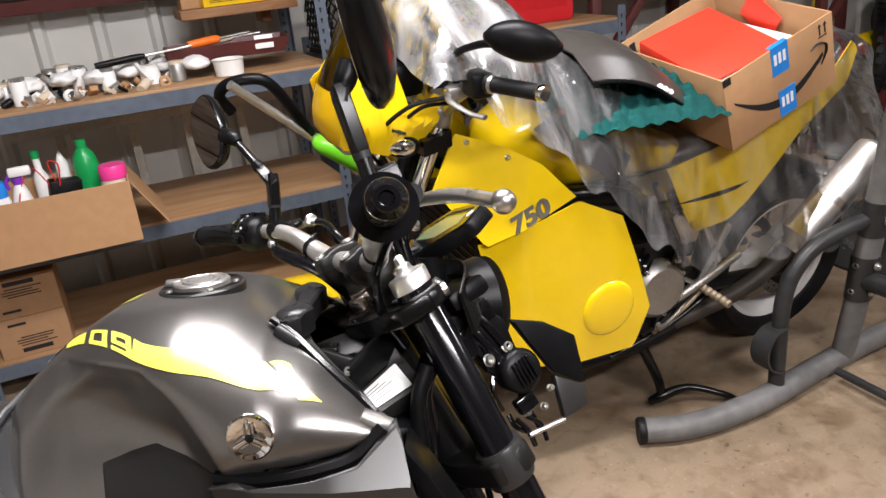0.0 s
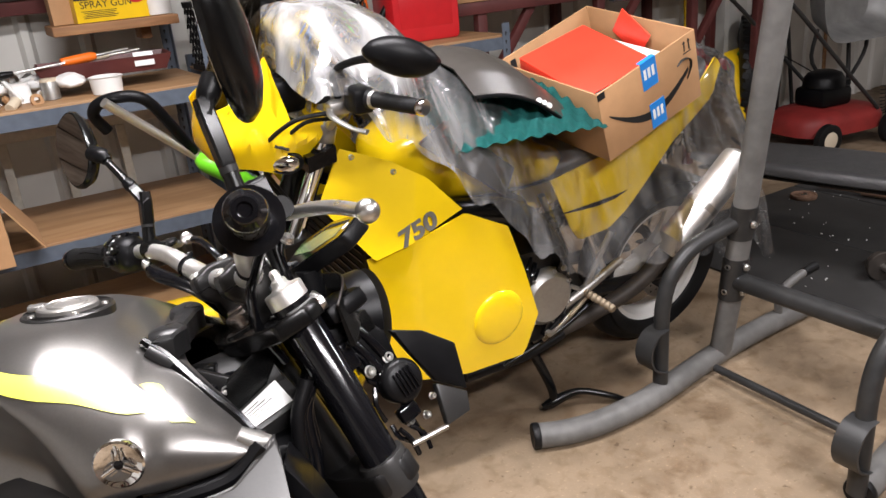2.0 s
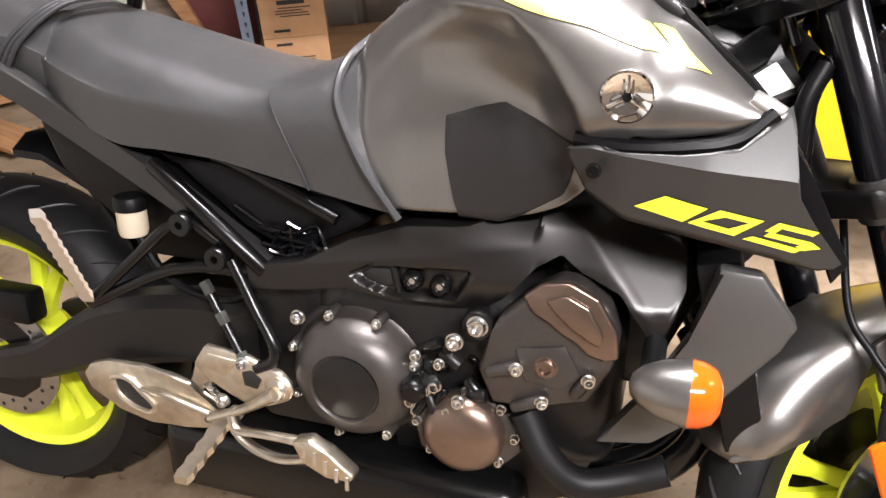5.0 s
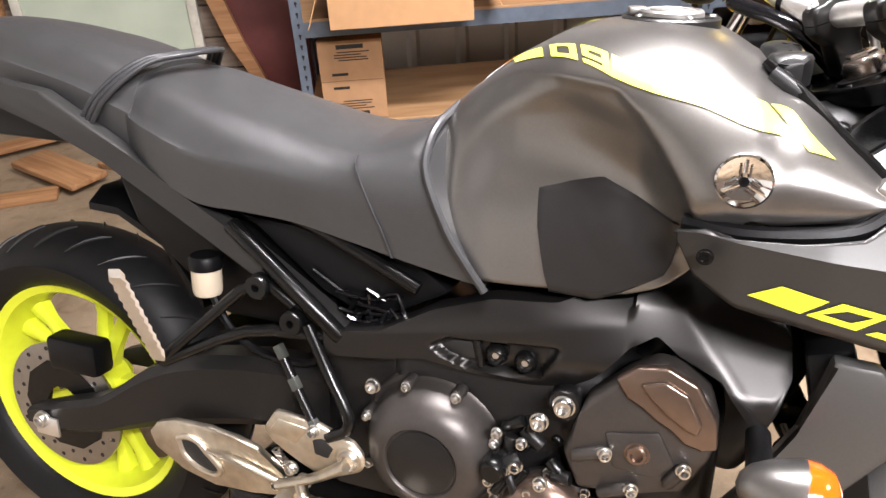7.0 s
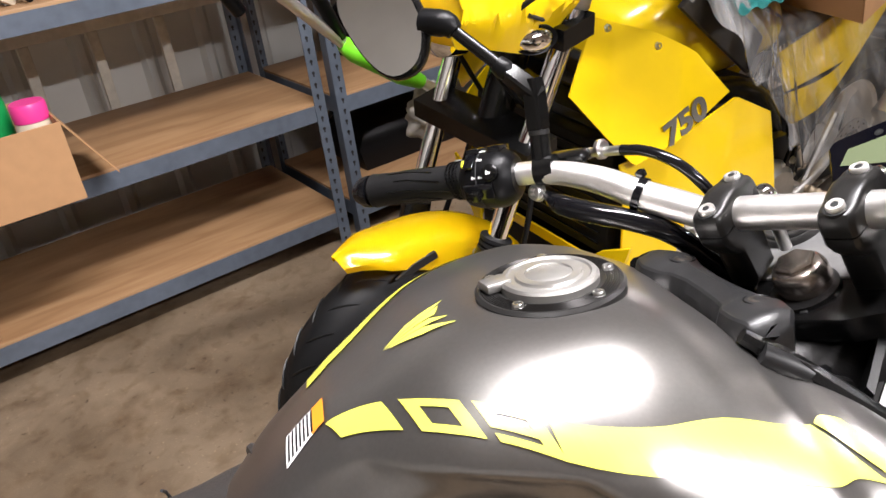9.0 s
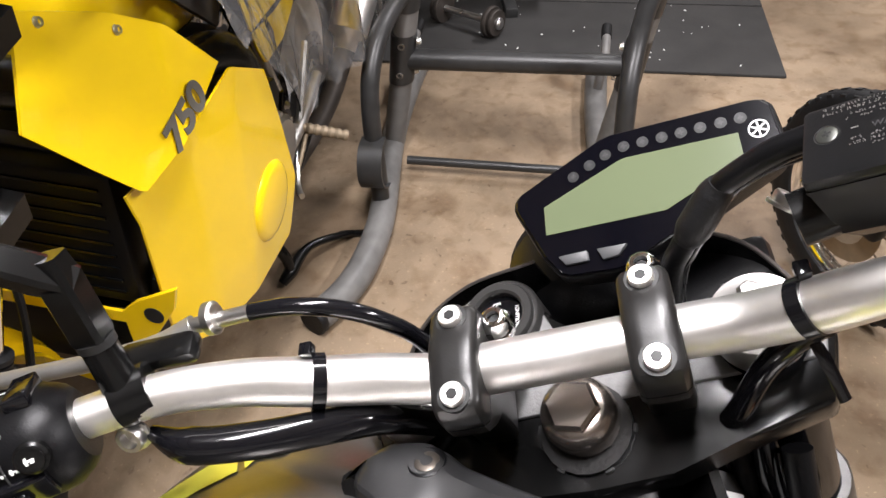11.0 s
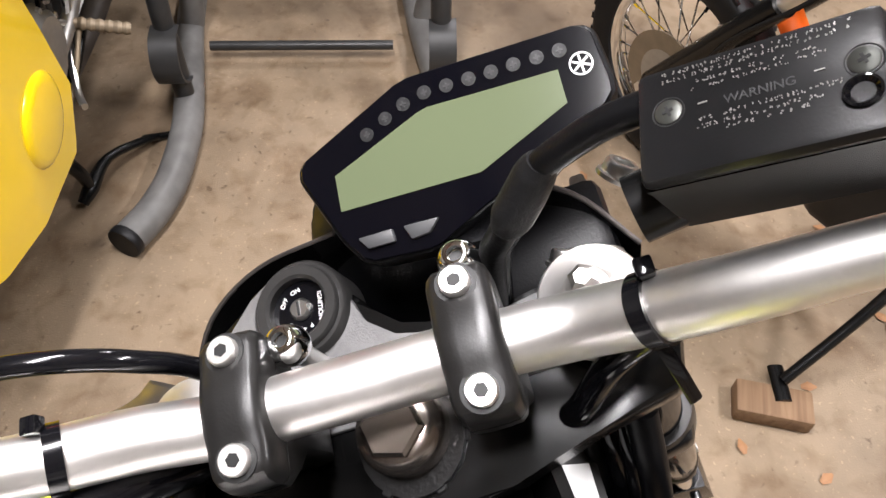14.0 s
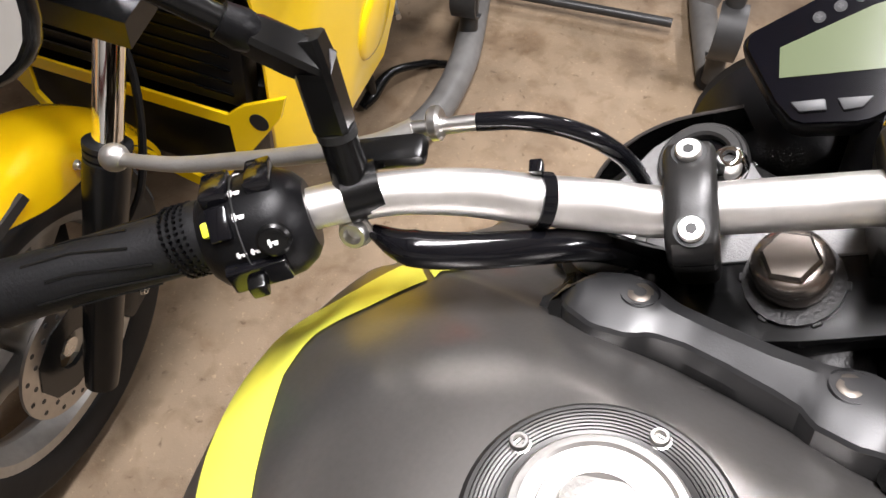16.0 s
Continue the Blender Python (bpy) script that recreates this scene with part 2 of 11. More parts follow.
def film():
    """Thin clear plastic sheet: see-through, milky where it bunches, with sharp glints on its folds."""
    m = bpy.data.materials.new("plastic_film")
    m.use_nodes = True
    nt = m.node_tree
    nt.nodes.clear()
    out = nt.nodes.new("ShaderNodeOutputMaterial")
    tc = nt.nodes.new("ShaderNodeTexCoord")
    mp = nt.nodes.new("ShaderNodeMapping")
    mp.inputs["Rotation"].default_value, mp.inputs["Scale"].default_value = (0, radians(28), 0), (1.6, 1.0, 0.45)
    nt.links.new(tc.outputs["Object"], mp.inputs["Vector"])
    n = nt.nodes.new("ShaderNodeTexNoise")
    n.inputs["Scale"].default_value, n.inputs["Detail"].default_value, n.inputs["Distortion"].default_value = 5.5, 4, 1.4
    nt.links.new(mp.outputs["Vector"], n.inputs["Vector"])
    r = nt.nodes.new("ShaderNodeMapRange")
    r.inputs["From Min"].default_value, r.inputs["From Max"].default_value = 0.40, 0.72
    r.inputs["To Min"].default_value, r.inputs["To Max"].default_value = 0.05, 0.40
    nt.links.new(n.outputs["Fac"], r.inputs["Value"])
    # bunched up and milky over the bars, pulled smooth and clear over the tail
    sep, grow, bunch = nt.nodes.new("ShaderNodeSeparateXYZ"), nt.nodes.new("ShaderNodeMapRange"), nt.nodes.new("ShaderNodeMath")
    nt.links.new(tc.outputs["Object"], sep.inputs["Vector"])
    grow.inputs["From Min"].default_value, grow.inputs["From Max"].default_value = 0.55, 1.05
    grow.inputs["To Min"].default_value, grow.inputs["To Max"].default_value = 0.45, 1.9
    nt.links.new(sep.outputs["X"], grow.inputs["Value"])
    bunch.operation = "MULTIPLY"
    nt.links.new(r.outputs["Result"], bunch.inputs[0])
    nt.links.new(grow.outputs["Result"], bunch.inputs[1])
    w = nt.nodes.new("ShaderNodeTexNoise")
    w.inputs["Scale"].default_value, w.inputs["Detail"].default_value, w.inputs["Distortion"].default_value = 5.0, 2.5, 1.2
    nt.links.new(mp.outputs["Vector"], w.inputs["Vector"])
    bp = nt.nodes.new("ShaderNodeBump")
    bp.inputs["Strength"].default_value, bp.inputs["Distance"].default_value = 1.0, 0.022
    nt.links.new(w.outputs["Fac"], bp.inputs["Height"])
    clear, milk, glint = nt.nodes.new("ShaderNodeBsdfTransparent"), nt.nodes.new("ShaderNodeBsdfTranslucent"), nt.nodes.new("ShaderNodeBsdfGlossy")
    dif = nt.nodes.new("ShaderNodeBsdfDiffuse")
    clear.inputs["Color"].default_value = (0.97, 0.97, 0.97, 1)
    milk.inputs["Color"].default_value = (0.85, 0.85, 0.86, 1)
    dif.inputs["Color"].default_value = (0.85, 0.85, 0.86, 1)
    glint.inputs["Roughness"].default_value = 0.10
    glint.inputs["Color"].default_value = (0.95, 0.95, 0.95, 1)
    for sh in (milk, dif, glint):
        nt.links.new(bp.outputs["Normal"], sh.inputs["Normal"])
    haze, body, top = (nt.nodes.new("ShaderNodeMixShader") for _ in range(3))
    haze.inputs["Fac"].default_value = 0.6
    nt.links.new(milk.outputs["BSDF"], haze.inputs[1])
    nt.links.new(dif.outputs["BSDF"], haze.inputs[2])
    nt.links.new(bunch.outputs[0], body.inputs["Fac"])
    nt.links.new(clear.outputs["BSDF"], body.inputs[1])
    nt.links.new(haze.outputs["Shader"], body.inputs[2])
    lw = nt.nodes.new("ShaderNodeFresnel")
    lw.inputs["IOR"].default_value = 1.75
    nt.links.new(bp.outputs["Normal"], lw.inputs["Normal"])
    nt.links.new(lw.outputs["Fac"], top.inputs["Fac"])
    nt.links.new(body.outputs["Shader"], top.inputs[1])
    nt.links.new(glint.outputs["BSDF"], top.inputs[2])
    nt.links.new(top.outputs["Shader"], out.inputs["Surface"])
    return m


M["film"] = film()


def smoked_clear():
    """Brown-black tinted acrylic: dark but see-through, with a sharp gloss."""
    m = bpy.data.materials.new("smoked_clear")
    m.use_nodes = True
    nt = m.node_tree
    nt.nodes.clear()
    out, mix = nt.nodes.new("ShaderNodeOutputMaterial"), nt.nodes.new("ShaderNodeMixShader")
    clear, gloss, fr = nt.nodes.new("ShaderNodeBsdfTransparent"), nt.nodes.new("ShaderNodeBsdfGlossy"), nt.nodes.new("ShaderNodeFresnel")
    clear.inputs["Color"].default_value = (0.17, 0.145, 0.11, 1)
    gloss.inputs["Roughness"].default_value = 0.08
    fr.inputs["IOR"].default_value = 1.49
    nt.links.new(fr.outputs["Fac"], mix.inputs["Fac"])
    nt.links.new(clear.outputs["BSDF"], mix.inputs[1])
    nt.links.new(gloss.outputs["BSDF"], mix.inputs[2])
    nt.links.new(mix.outputs["Shader"], out.inputs["Surface"])
    return m


M["smoked_clear"] = smoked_clear()


# ---- building helpers ----
def B():
    return bmesh.new()


def thing(name, m, label, category, group="", kind=""):
    ob = new(name)
    ob.empty_display_size = 0.05
    ob.matrix_world = m
    return tagged(ob, label, category, group, kind)


def finish(name, bm, material, smooth=38):
    bmesh.ops.recalc_face_normals(bm, faces=bm.faces[:])
    me = bpy.data.meshes.new(name)
    bm.to_mesh(me)
    bm.free()
    for p in me.polygons:
        p.use_smooth = smooth > 0
    if smooth > 0:
        me.set_sharp_from_angle(angle=radians(smooth))
    me.materials.append(material)
    return me


def part(name, bm, material, parent, label="", m=None, smooth=38):
    """One mesh part under a thing or under a part, in its parent's own axes."""
    if m is not None:
        bm.transform(m)
    ob = new(name, finish(name, bm, material, smooth))
    ob.parent = parent
    return tagged(ob, label)


def solo(name, bm, material, m, label, category, group="", kind="", smooth=38):
    """A thing that is one mesh."""
    ob = new(name, finish(name, bm, material, smooth))
    ob.matrix_world = m
    return tagged(ob, label, category, group, kind)


def spline(pts, n=6, closed=False):
    """Catmull-Rom through points, n steps a span."""
    P = [Vector(p) for p in pts]
    out = []
    k = len(P)
    for i in range(k if closed else k - 1):
        a, b, c, d = (P[(i - 1) % k] if closed or i else 2 * P[0] - P[1], P[i % k], P[(i + 1) % k], P[(i + 2) % k] if closed or i + 2 < k else 2 * P[-1] - P[-2])
        for j in range(n):
            t = j / n
            out.append(0.5 * (2 * b + (c - a) * t + (2 * a - 5 * b + 4 * c - d) * t * t + (3 * b - a - 3 * c + d) * t ** 3))
    if not closed:
        out.append(P[-1])
    return out


def box(bm, c, s, m=None, bevel=0.0, seg=2):
    r = bmesh.ops.create_cube(bm, size=1)
    vs = r["verts"]
    mm = (m or Matrix()) @ Matrix.Translation(c) @ Matrix.Diagonal((*s, 1))
    bmesh.ops.transform(bm, matrix=mm, verts=vs)
    if bevel:
        es = list({e for v in vs for e in v.link_edges})
        bmesh.ops.bevel(bm, geom=es, offset=bevel, segments=seg, profile=0.5, affect="EDGES")
    return bm


def loft(bm, rings, closed=True, caps=True):
    rows = [[bm.verts.new(p) for p in r] for r in rings]
    n = len(rows[0])
    for a, b in zip(rows, rows[1:]):
        for i in range(n if closed else n - 1):
            j = (i + 1) % n
            bm.faces.new((a[i], a[j], b[j], b[i]))
    if caps and closed:
        bm.faces.new(rows[0][::-1])
        bm.faces.new(rows[-1])
    return bm


def tube(bm, pts, r, seg=10, n=0, cap=True, flat=1.0):
    P = spline(pts, n) if n else [Vector(p) for p in pts]
    k = len(P)
    rad = [r] * k if not isinstance(r, (list, tuple)) else [r[min(len(r) - 1, int(i * (len(r) - 1) / (k - 1)))] + ((i * (len(r) - 1) / (k - 1)) % 1) * (r[min(len(r) - 1, int(i * (len(r) - 1) / (k - 1)) + 1)] - r[min(len(r) - 1, int(i * (len(r) - 1) / (k - 1)))]) for i in range(k)]
    t0 = (P[1] - P[0]).normalized()
    up = Vector((0, 0, 1)) if abs(t0.z) < 0.9 else Vector((1, 0, 0))
    u = t0.cross(up).normalized()
    rings = []
    for i in range(k):
        t = (P[min(i + 1, k - 1)] - P[max(i - 1, 0)]).normalized()
        u = (u - t * u.dot(t)).normalized()
        v = t.cross(u)
        rings.append([P[i] + (u * math.cos(a) + v * flat * math.sin(a)) * rad[i] for a in [2 * math.pi * j / seg for j in range(seg)]])
    return loft(bm, rings, True, cap)


def cyl(bm, a, b, r, r2=None, seg=20, bevel=0.0):
    a, b = Vector(a), Vector(b)
    d = (b - a).normalized()
    r2 = r if r2 is None else r2
    if bevel:
        L = (b - a).length
        return tube(bm, [a, a + d * bevel * 0.01, a + d * bevel, b - d * bevel, b - d * bevel * 0.01, b], [r - bevel, r - bevel * 0.6, r, r2, r2 - bevel * 0.6, r2 - bevel], seg)
    return tube(bm, [a, b], [r, r2], seg)


def lathe(bm, prof, seg=32, m=None, closed=False):
    """prof: (radius, height) turned about z."""
    rings = []
    for j in range(seg):
        a = 2 * math.pi * j / seg
        rings.append([(m or Matrix()) @ Vector((r * math.cos(a), r * math.sin(a), z)) for r, z in prof])
    rings.append(rings[0])
    rows = [[bm.verts.new(p) for p in r] for r in rings[:-1]]
    rows.append(rows[0])
    n = len(prof)
    for a, b in zip(rows, rows[1:]):
        for i in range(n if closed else n - 1):
            j = (i + 1) % n
            try:
                bm.faces.new((a[i], a[j], b[j], b[i]))
            except ValueError:
                pass
    bmesh.ops.remove_doubles(bm, verts=bm.verts[:], dist=1e-6)
    return bm


def prism(bm, poly, y0, y1, m=None, bevel=0.0, seg=2):
    """A polygon in x and z, thick from y0 to y1."""
    m = m or Matrix()
    a = [bm.verts.new(m @ Vector((x, y0, z))) for x, z in poly]
    b = [bm.verts.new(m @ Vector((x, y1, z))) for x, z in poly]
    n = len(poly)
    fs = [bm.faces.new(a), bm.faces.new(b[::-1])]
    fs += [bm.faces.new((a[i], b[i], b[(i + 1) % n], a[(i + 1) % n])) for i in range(n)]
    if bevel:
        es = list({e for f in fs for e in f.edges})
        bmesh.ops.bevel(bm, geom=es, offset=bevel, segments=seg, profile=0.5, affect="EDGES")
    return bm


def ring(cx, cz, r, n=24, a0=0, a1=360):
    return [(cx + r * math.cos(radians(a0 + (a1 - a0) * i / n)), cz + r * math.sin(radians(a0 + (a1 - a0) * i / n))) for i in range(n if a1 - a0 == 360 else n + 1)]


def bolt(bm, p, d, r=0.006, h=0.006, hexed=True):
    """A socket bolt head at p, standing out along d."""
    p, d = Vector(p), Vector(d).normalized()
    m = Matrix.Translation(p) @ d.to_track_quat("Z", "Y").to_matrix().to_4x4()
    lathe(bm, [(0, -h * 0.3), (r * 1.22, -h * 0.3), (r * 1.22, 0), (r, 0.0002), (r, h * 0.78), (r * 0.9, h), (r * 0.62, h), (r * 0.58, h * 0.1), (0, h * 0.0)], 18, m)
    return bm


ALONG_Y = pose(0, 0, 0, 90, 0, 0)       # turns the z axis of lathe() to -y


def text_part(name, s, size, material, parent, m, depth=0.0006, bold=0.0):
    c = bpy.data.curves.new(name, "FONT")
    c.body, c.size, c.extrude, c.align_x, c.align_y = s, size, depth, "CENTER", "CENTER"
    c.offset = bold
    tmp = bpy.data.objects.new(name, c)
    scene.collection.objects.link(tmp)
    dg = bpy.context.evaluated_depsgraph_get()
    me = bpy.data.meshes.new_from_object(tmp.evaluated_get(dg))
    bpy.data.objects.remove(tmp)
    me.transform(m)
    me.materials.clear()
    me.materials.append(material)
    ob = new(name, me)
    ob.parent = parent
    return ob


def wheel(parent, c, R, rim_r, w, rim_mat, spokes, m=None, spoke_w=0.03, hub_r=0.04, tread=True, split=False, tyre_mat=None):
    """A cast wheel turning about y, centred at c."""
    m = (m or Matrix()) @ Matrix.Translation(c) @ ALONG_Y
    h = w / 2
    prof = [(rim_r - 0.004, -h * 0.72), (rim_r + 0.012, -h * 0.86), (rim_r + (R - rim_r) * 0.45, -h), (R - h * 0.62, -h * 0.93), (R - h * 0.28, -h * 0.70), (R - h * 0.07, -h * 0.36), (R, 0)]
    prof = spline([(r, z, 0) for r, z in prof], 3)
    prof = [(p.x, p.y) for p in prof]
    prof += [(r, -z) for r, z in prof[::-1][1:]]
    prof += [(rim_r - 0.012, h * 0.5), (rim_r - 0.012, -h * 0.5)]
    tyre = part("tyre", lathe(B(), prof, 72, None, True), tyre_mat or M["rubber"], parent, "black rubber tyre", m, 50)
    if tread:
        bm = B()
        k = 26
        for i in range(k):
            for s in (-1, 1):
                pts = []
                for j in range(6):
                    f = j / 5
                    a = 2 * math.pi * (i + 0.5 * (s > 0)) / k + 0.16 * f
                    zz = s * h * (0.12 + 0.62 * f)
                    rr = R - h * 0.52 * (abs(zz) / h) ** 2.2 - 0.0002
                    pts.append(Vector((rr * math.cos(a), rr * math.sin(a), zz)))
                tube(bm, pts, [0.0012, 0.0032, 0.0032, 0.003, 0.0026, 0.001], 5, flat=0.5)
        tagged(part("tread_groove", bm, M["ink_and_shade"], tyre, "", m), "", "", "", "stuff")
    rp = [(rim_r + 0.006, -h * 0.80), (rim_r + 0.010, -h * 0.74), (rim_r - 0.004, -h * 0.66), (rim_r - 0.022, -h * 0.58), (rim_r - 0.030, -h * 0.3), (rim_r - 0.036, 0), (rim_r - 0.030, h * 0.3), (rim_r - 0.022, h * 0.58), (rim_r - 0.004, h * 0.66), (rim_r + 0.010, h * 0.74), (rim_r + 0.006, h * 0.80), (rim_r - 0.010, h * 0.5), (rim_r - 0.012, -h * 0.5)]
    rim = part("rim", lathe(B(), rp, 72, None, True), rim_mat, parent, "", m, 35)
    for i in range(spokes):
        a0 = 2 * math.pi * i / spokes
        pairs = (-0.16, 0.16) if split else (0.0,)
        for da in pairs:
            bm = B()
            p0 = Vector((hub_r * math.cos(a0 + da * 0.3), hub_r * math.sin(a0 + da * 0.3), 0))
            a1 = a0 + da
            p1 = Vector(((rim_r - 0.03) * math.cos(a1), (rim_r - 0.03) * math.sin(a1), 0))
            d = (p1 - p0).normalized()
            t = Vector((-d.y, d.x, 0))
            z = Vector((0, 0, 1))
            rings = []
            for f, ww, th in ((0, 1.25, 0.030), (0.3, 0.9, 0.022), (0.7, 0.8, 0.018), (1.0, 1.3, 0.026)):
                q = p0.lerp(p1, f)
                hw = spoke_w / 2 * ww
                rings.append([q + t * hw + z * th * 0.4, q + t * hw * 0.5 + z * th * 0.62, q - t * hw * 0.5 + z * th * 0.62, q - t * hw + z * th * 0.4, q - t * hw - z * th * 0.4, q - t * hw * 0.5 - z * th * 0.62, q + t * hw * 0.5 - z * th * 0.62, q + t * hw - z * th * 0.4])
            part("spoke", loft(bm, rings), rim_mat, rim, "", m)
    part("hub", lathe(B(), [(0, -0.05), (hub_r * 0.5, -0.05), (hub_r * 0.62, -0.035), (hub_r, -0.022), (hub_r * 1.05, 0), (hub_r, 0.022), (hub_r * 0.62, 0.035), (hub_r * 0.5, 0.05), (0, 0.05)], 28), rim_mat, rim, "", m)
    return tyre, rim


def brake_disc(parent, c, r, rin, m=None, holes=14):
    m = (m or Matrix()) @ Matrix.Translation(c) @ ALONG_Y
    d = part("brake_disc", lathe(B(), [(rin, -0.0025), (r, -0.0025), (r, 0.0025), (rin, 0.0025)], 48, None, True), M["disc"], parent, "drilled steel brake disc", m)
    # drill holes are dark plugs, their shade put into the colour
    bm = B()
    for i in range(holes * 2):
        a = 2 * math.pi * i / (holes * 2)
        rr = rin + (r - rin) * (0.3 if i % 2 else 0.7)
        lathe(bm, [(0, -0.0031), (0.0042, -0.0031), (0.0042, 0.0031), (0, 0.0031)], 8, Matrix.Translation((rr * math.cos(a), rr * math.sin(a), 0)))
    tagged(part("drill_hole", bm, M["ink_and_shade"], d, "", m), "", "", "", "stuff")
    part("disc_carrier", lathe(B(), [(rin * 0.45, -0.004), (rin + 0.004, -0.004), (rin + 0.004, 0.004), (rin * 0.45, 0.004)], 10, None, True), M["black_satin"], d, "", m)
    return d

# ---- the building ----
def room_part(name, bm, material, label, cat="", kind="structure", smooth=30):
    return solo(name, bm, material, ROOM, label, cat, "", kind, smooth)


U0, U1, VS = -2.7, 6.6, -4.6
room_part("floor", box(B(), ((U0 + U1) / 2, (WALL_V + VS) / 2, -0.05), (U1 - U0 + 6, WALL_V - VS + 6, 0.1)), M["concrete"], "worn brown-grey concrete garage floor with stains", "floor")


def ribbed(u0, u1, z0, z1, v, pitch=0.229, rib=0.022):
    """Folded metal sheet: flat pans with narrow raised ribs."""
    bm = B()
    prof = []
    u = u0
    while u < u1:
        prof += [(u, 0), (u + pitch * .70, 0), (u + pitch * .78, -rib), (u + pitch * .90, -rib), (u + pitch * .98, 0)]
        u += pitch
    a = [bm.verts.new((x, v + d, z0)) for x, d in prof]
    b = [bm.verts.new((x, v + d, z1)) for x, d in prof]
    for i in range(len(prof) - 1):
        bm.faces.new((a[i], a[i + 1], b[i + 1], b[i]))
    return bm


room_part("wall_north", ribbed(-0.75, U1, 0, CEIL, WALL_V), M["metal_wall"], "white ribbed metal wall sheeting", "wall")
room_part("wall_north_backing", box(B(), ((U0 + U1) / 2, WALL_V + 0.12, CEIL / 2), (U1 - U0 + .4, 0.16, CEIL)), M["grey_wood"], "plain timber backing wall", "wall")
side_wall = room_part("wall_siding", box(B(), (-1.72, WALL_V + 0.02, CEIL / 2), (1.96, 0.03, CEIL)), M["grey_wood"], "weathered brown board siding", "wall")
random.seed(21)
for i in range(19):
    z0 = 0.02 + i * 0.143
    part("siding_board", box(B(), (-1.72, WALL_V - 0.002 - 0.004 * random.random(), z0 + 0.069), (1.94, 0.018, 0.136), pose(0, 0, 0, 0, 0, 0), 0.004), M["grey_wood"], side_wall)
room_part("wall_west", box(B(), (U0 - 0.08, (WALL_V + VS) / 2, CEIL / 2), (0.16, WALL_V - VS, CEIL)), M["metal_wall"], "white metal wall", "wall")
for z in (0.75, 1.55, 2.35):
    room_part("wall_girt", box(B(), (U0 + 0.05, (WALL_V + VS) / 2, z), (0.08, WALL_V - VS - .1, 0.10), None, 0.004), M["maroon"], "dark maroon steel wall girt", "beam")
room_part("wall_east", box(B(), (U1 + 0.08, (WALL_V + VS) / 2, CEIL / 2), (0.16, WALL_V - VS, CEIL)), M["metal_wall"], "white metal wall", "wall")
# unseen wall, added dark and far back to darken reflections in the right flank
room_part("wall_south", box(B(), ((U0 + U1) / 2, VS - .08, CEIL / 2), (U1 - U0, 0.16, CEIL)), M["grey_wood"], "unseen dark timber wall", "wall")
bm = ribbed(U0, U1, VS, WALL_V, 0)
bm.transform(Matrix(((1, 0, 0, 0), (0, 0, 1, 0), (0, 1, 0, CEIL), (0, 0, 0, 1))))
room_part("ceiling", bm, M["metal_wall"], "white ribbed metal roof sheeting", "ceiling")
for v in (-3.9, -2.9, -1.9, -0.9, 0.1, 1.1, 2.1):
    room_part("roof_purlin", box(B(), ((U0 + U1) / 2, v, CEIL - 0.09), (U1 - U0, 0.05, 0.12), None, 0.004), M["maroon"], "rust-red steel roof purlin", "beam")
# fixtures are unseen; the third one only carries the added fill
for (lx, ly), rz, ln, power in LAMPS:
    fx = thing("ceiling_light", pose(lx, ly, CEIL - 0.12, 0, 0, rz), "unseen white fluorescent ceiling fixture", "lamp", "ceiling lights")
    part("fixture", box(B(), (0, 0, 0.02), (ln + .06, 0.2, 0.05), None, 0.006), M["white"], fx)
# brown girt along the wall behind the upper shelf
room_part("wall_girt", box(B(), (0.02, WALL_V - 0.09, 1.42), (1.3, 0.10, 0.26), None, 0.004), M["maroon"], "dark maroon steel wall girt", "beam")
room_part("wall_girt", box(B(), (3.3, WALL_V - 0.06, 1.62), (6.4, 0.08, 0.10), None, 0.004), M["maroon"], "dark maroon steel wall girt", "beam")

room_part("dark_board", box(B(), (0.02, WALL_V - 0.147, 1.445), (1.26, 0.010, 0.20), None, 0.003), M["dark_board"], "dark brown stained board on the girt", "board", "")

# ---- the grey motorcycle ----
bike = thing("motorcycle", BIKE, "matte grey motorcycle with yellow wheels leaning on its side stand", "motorcycle")

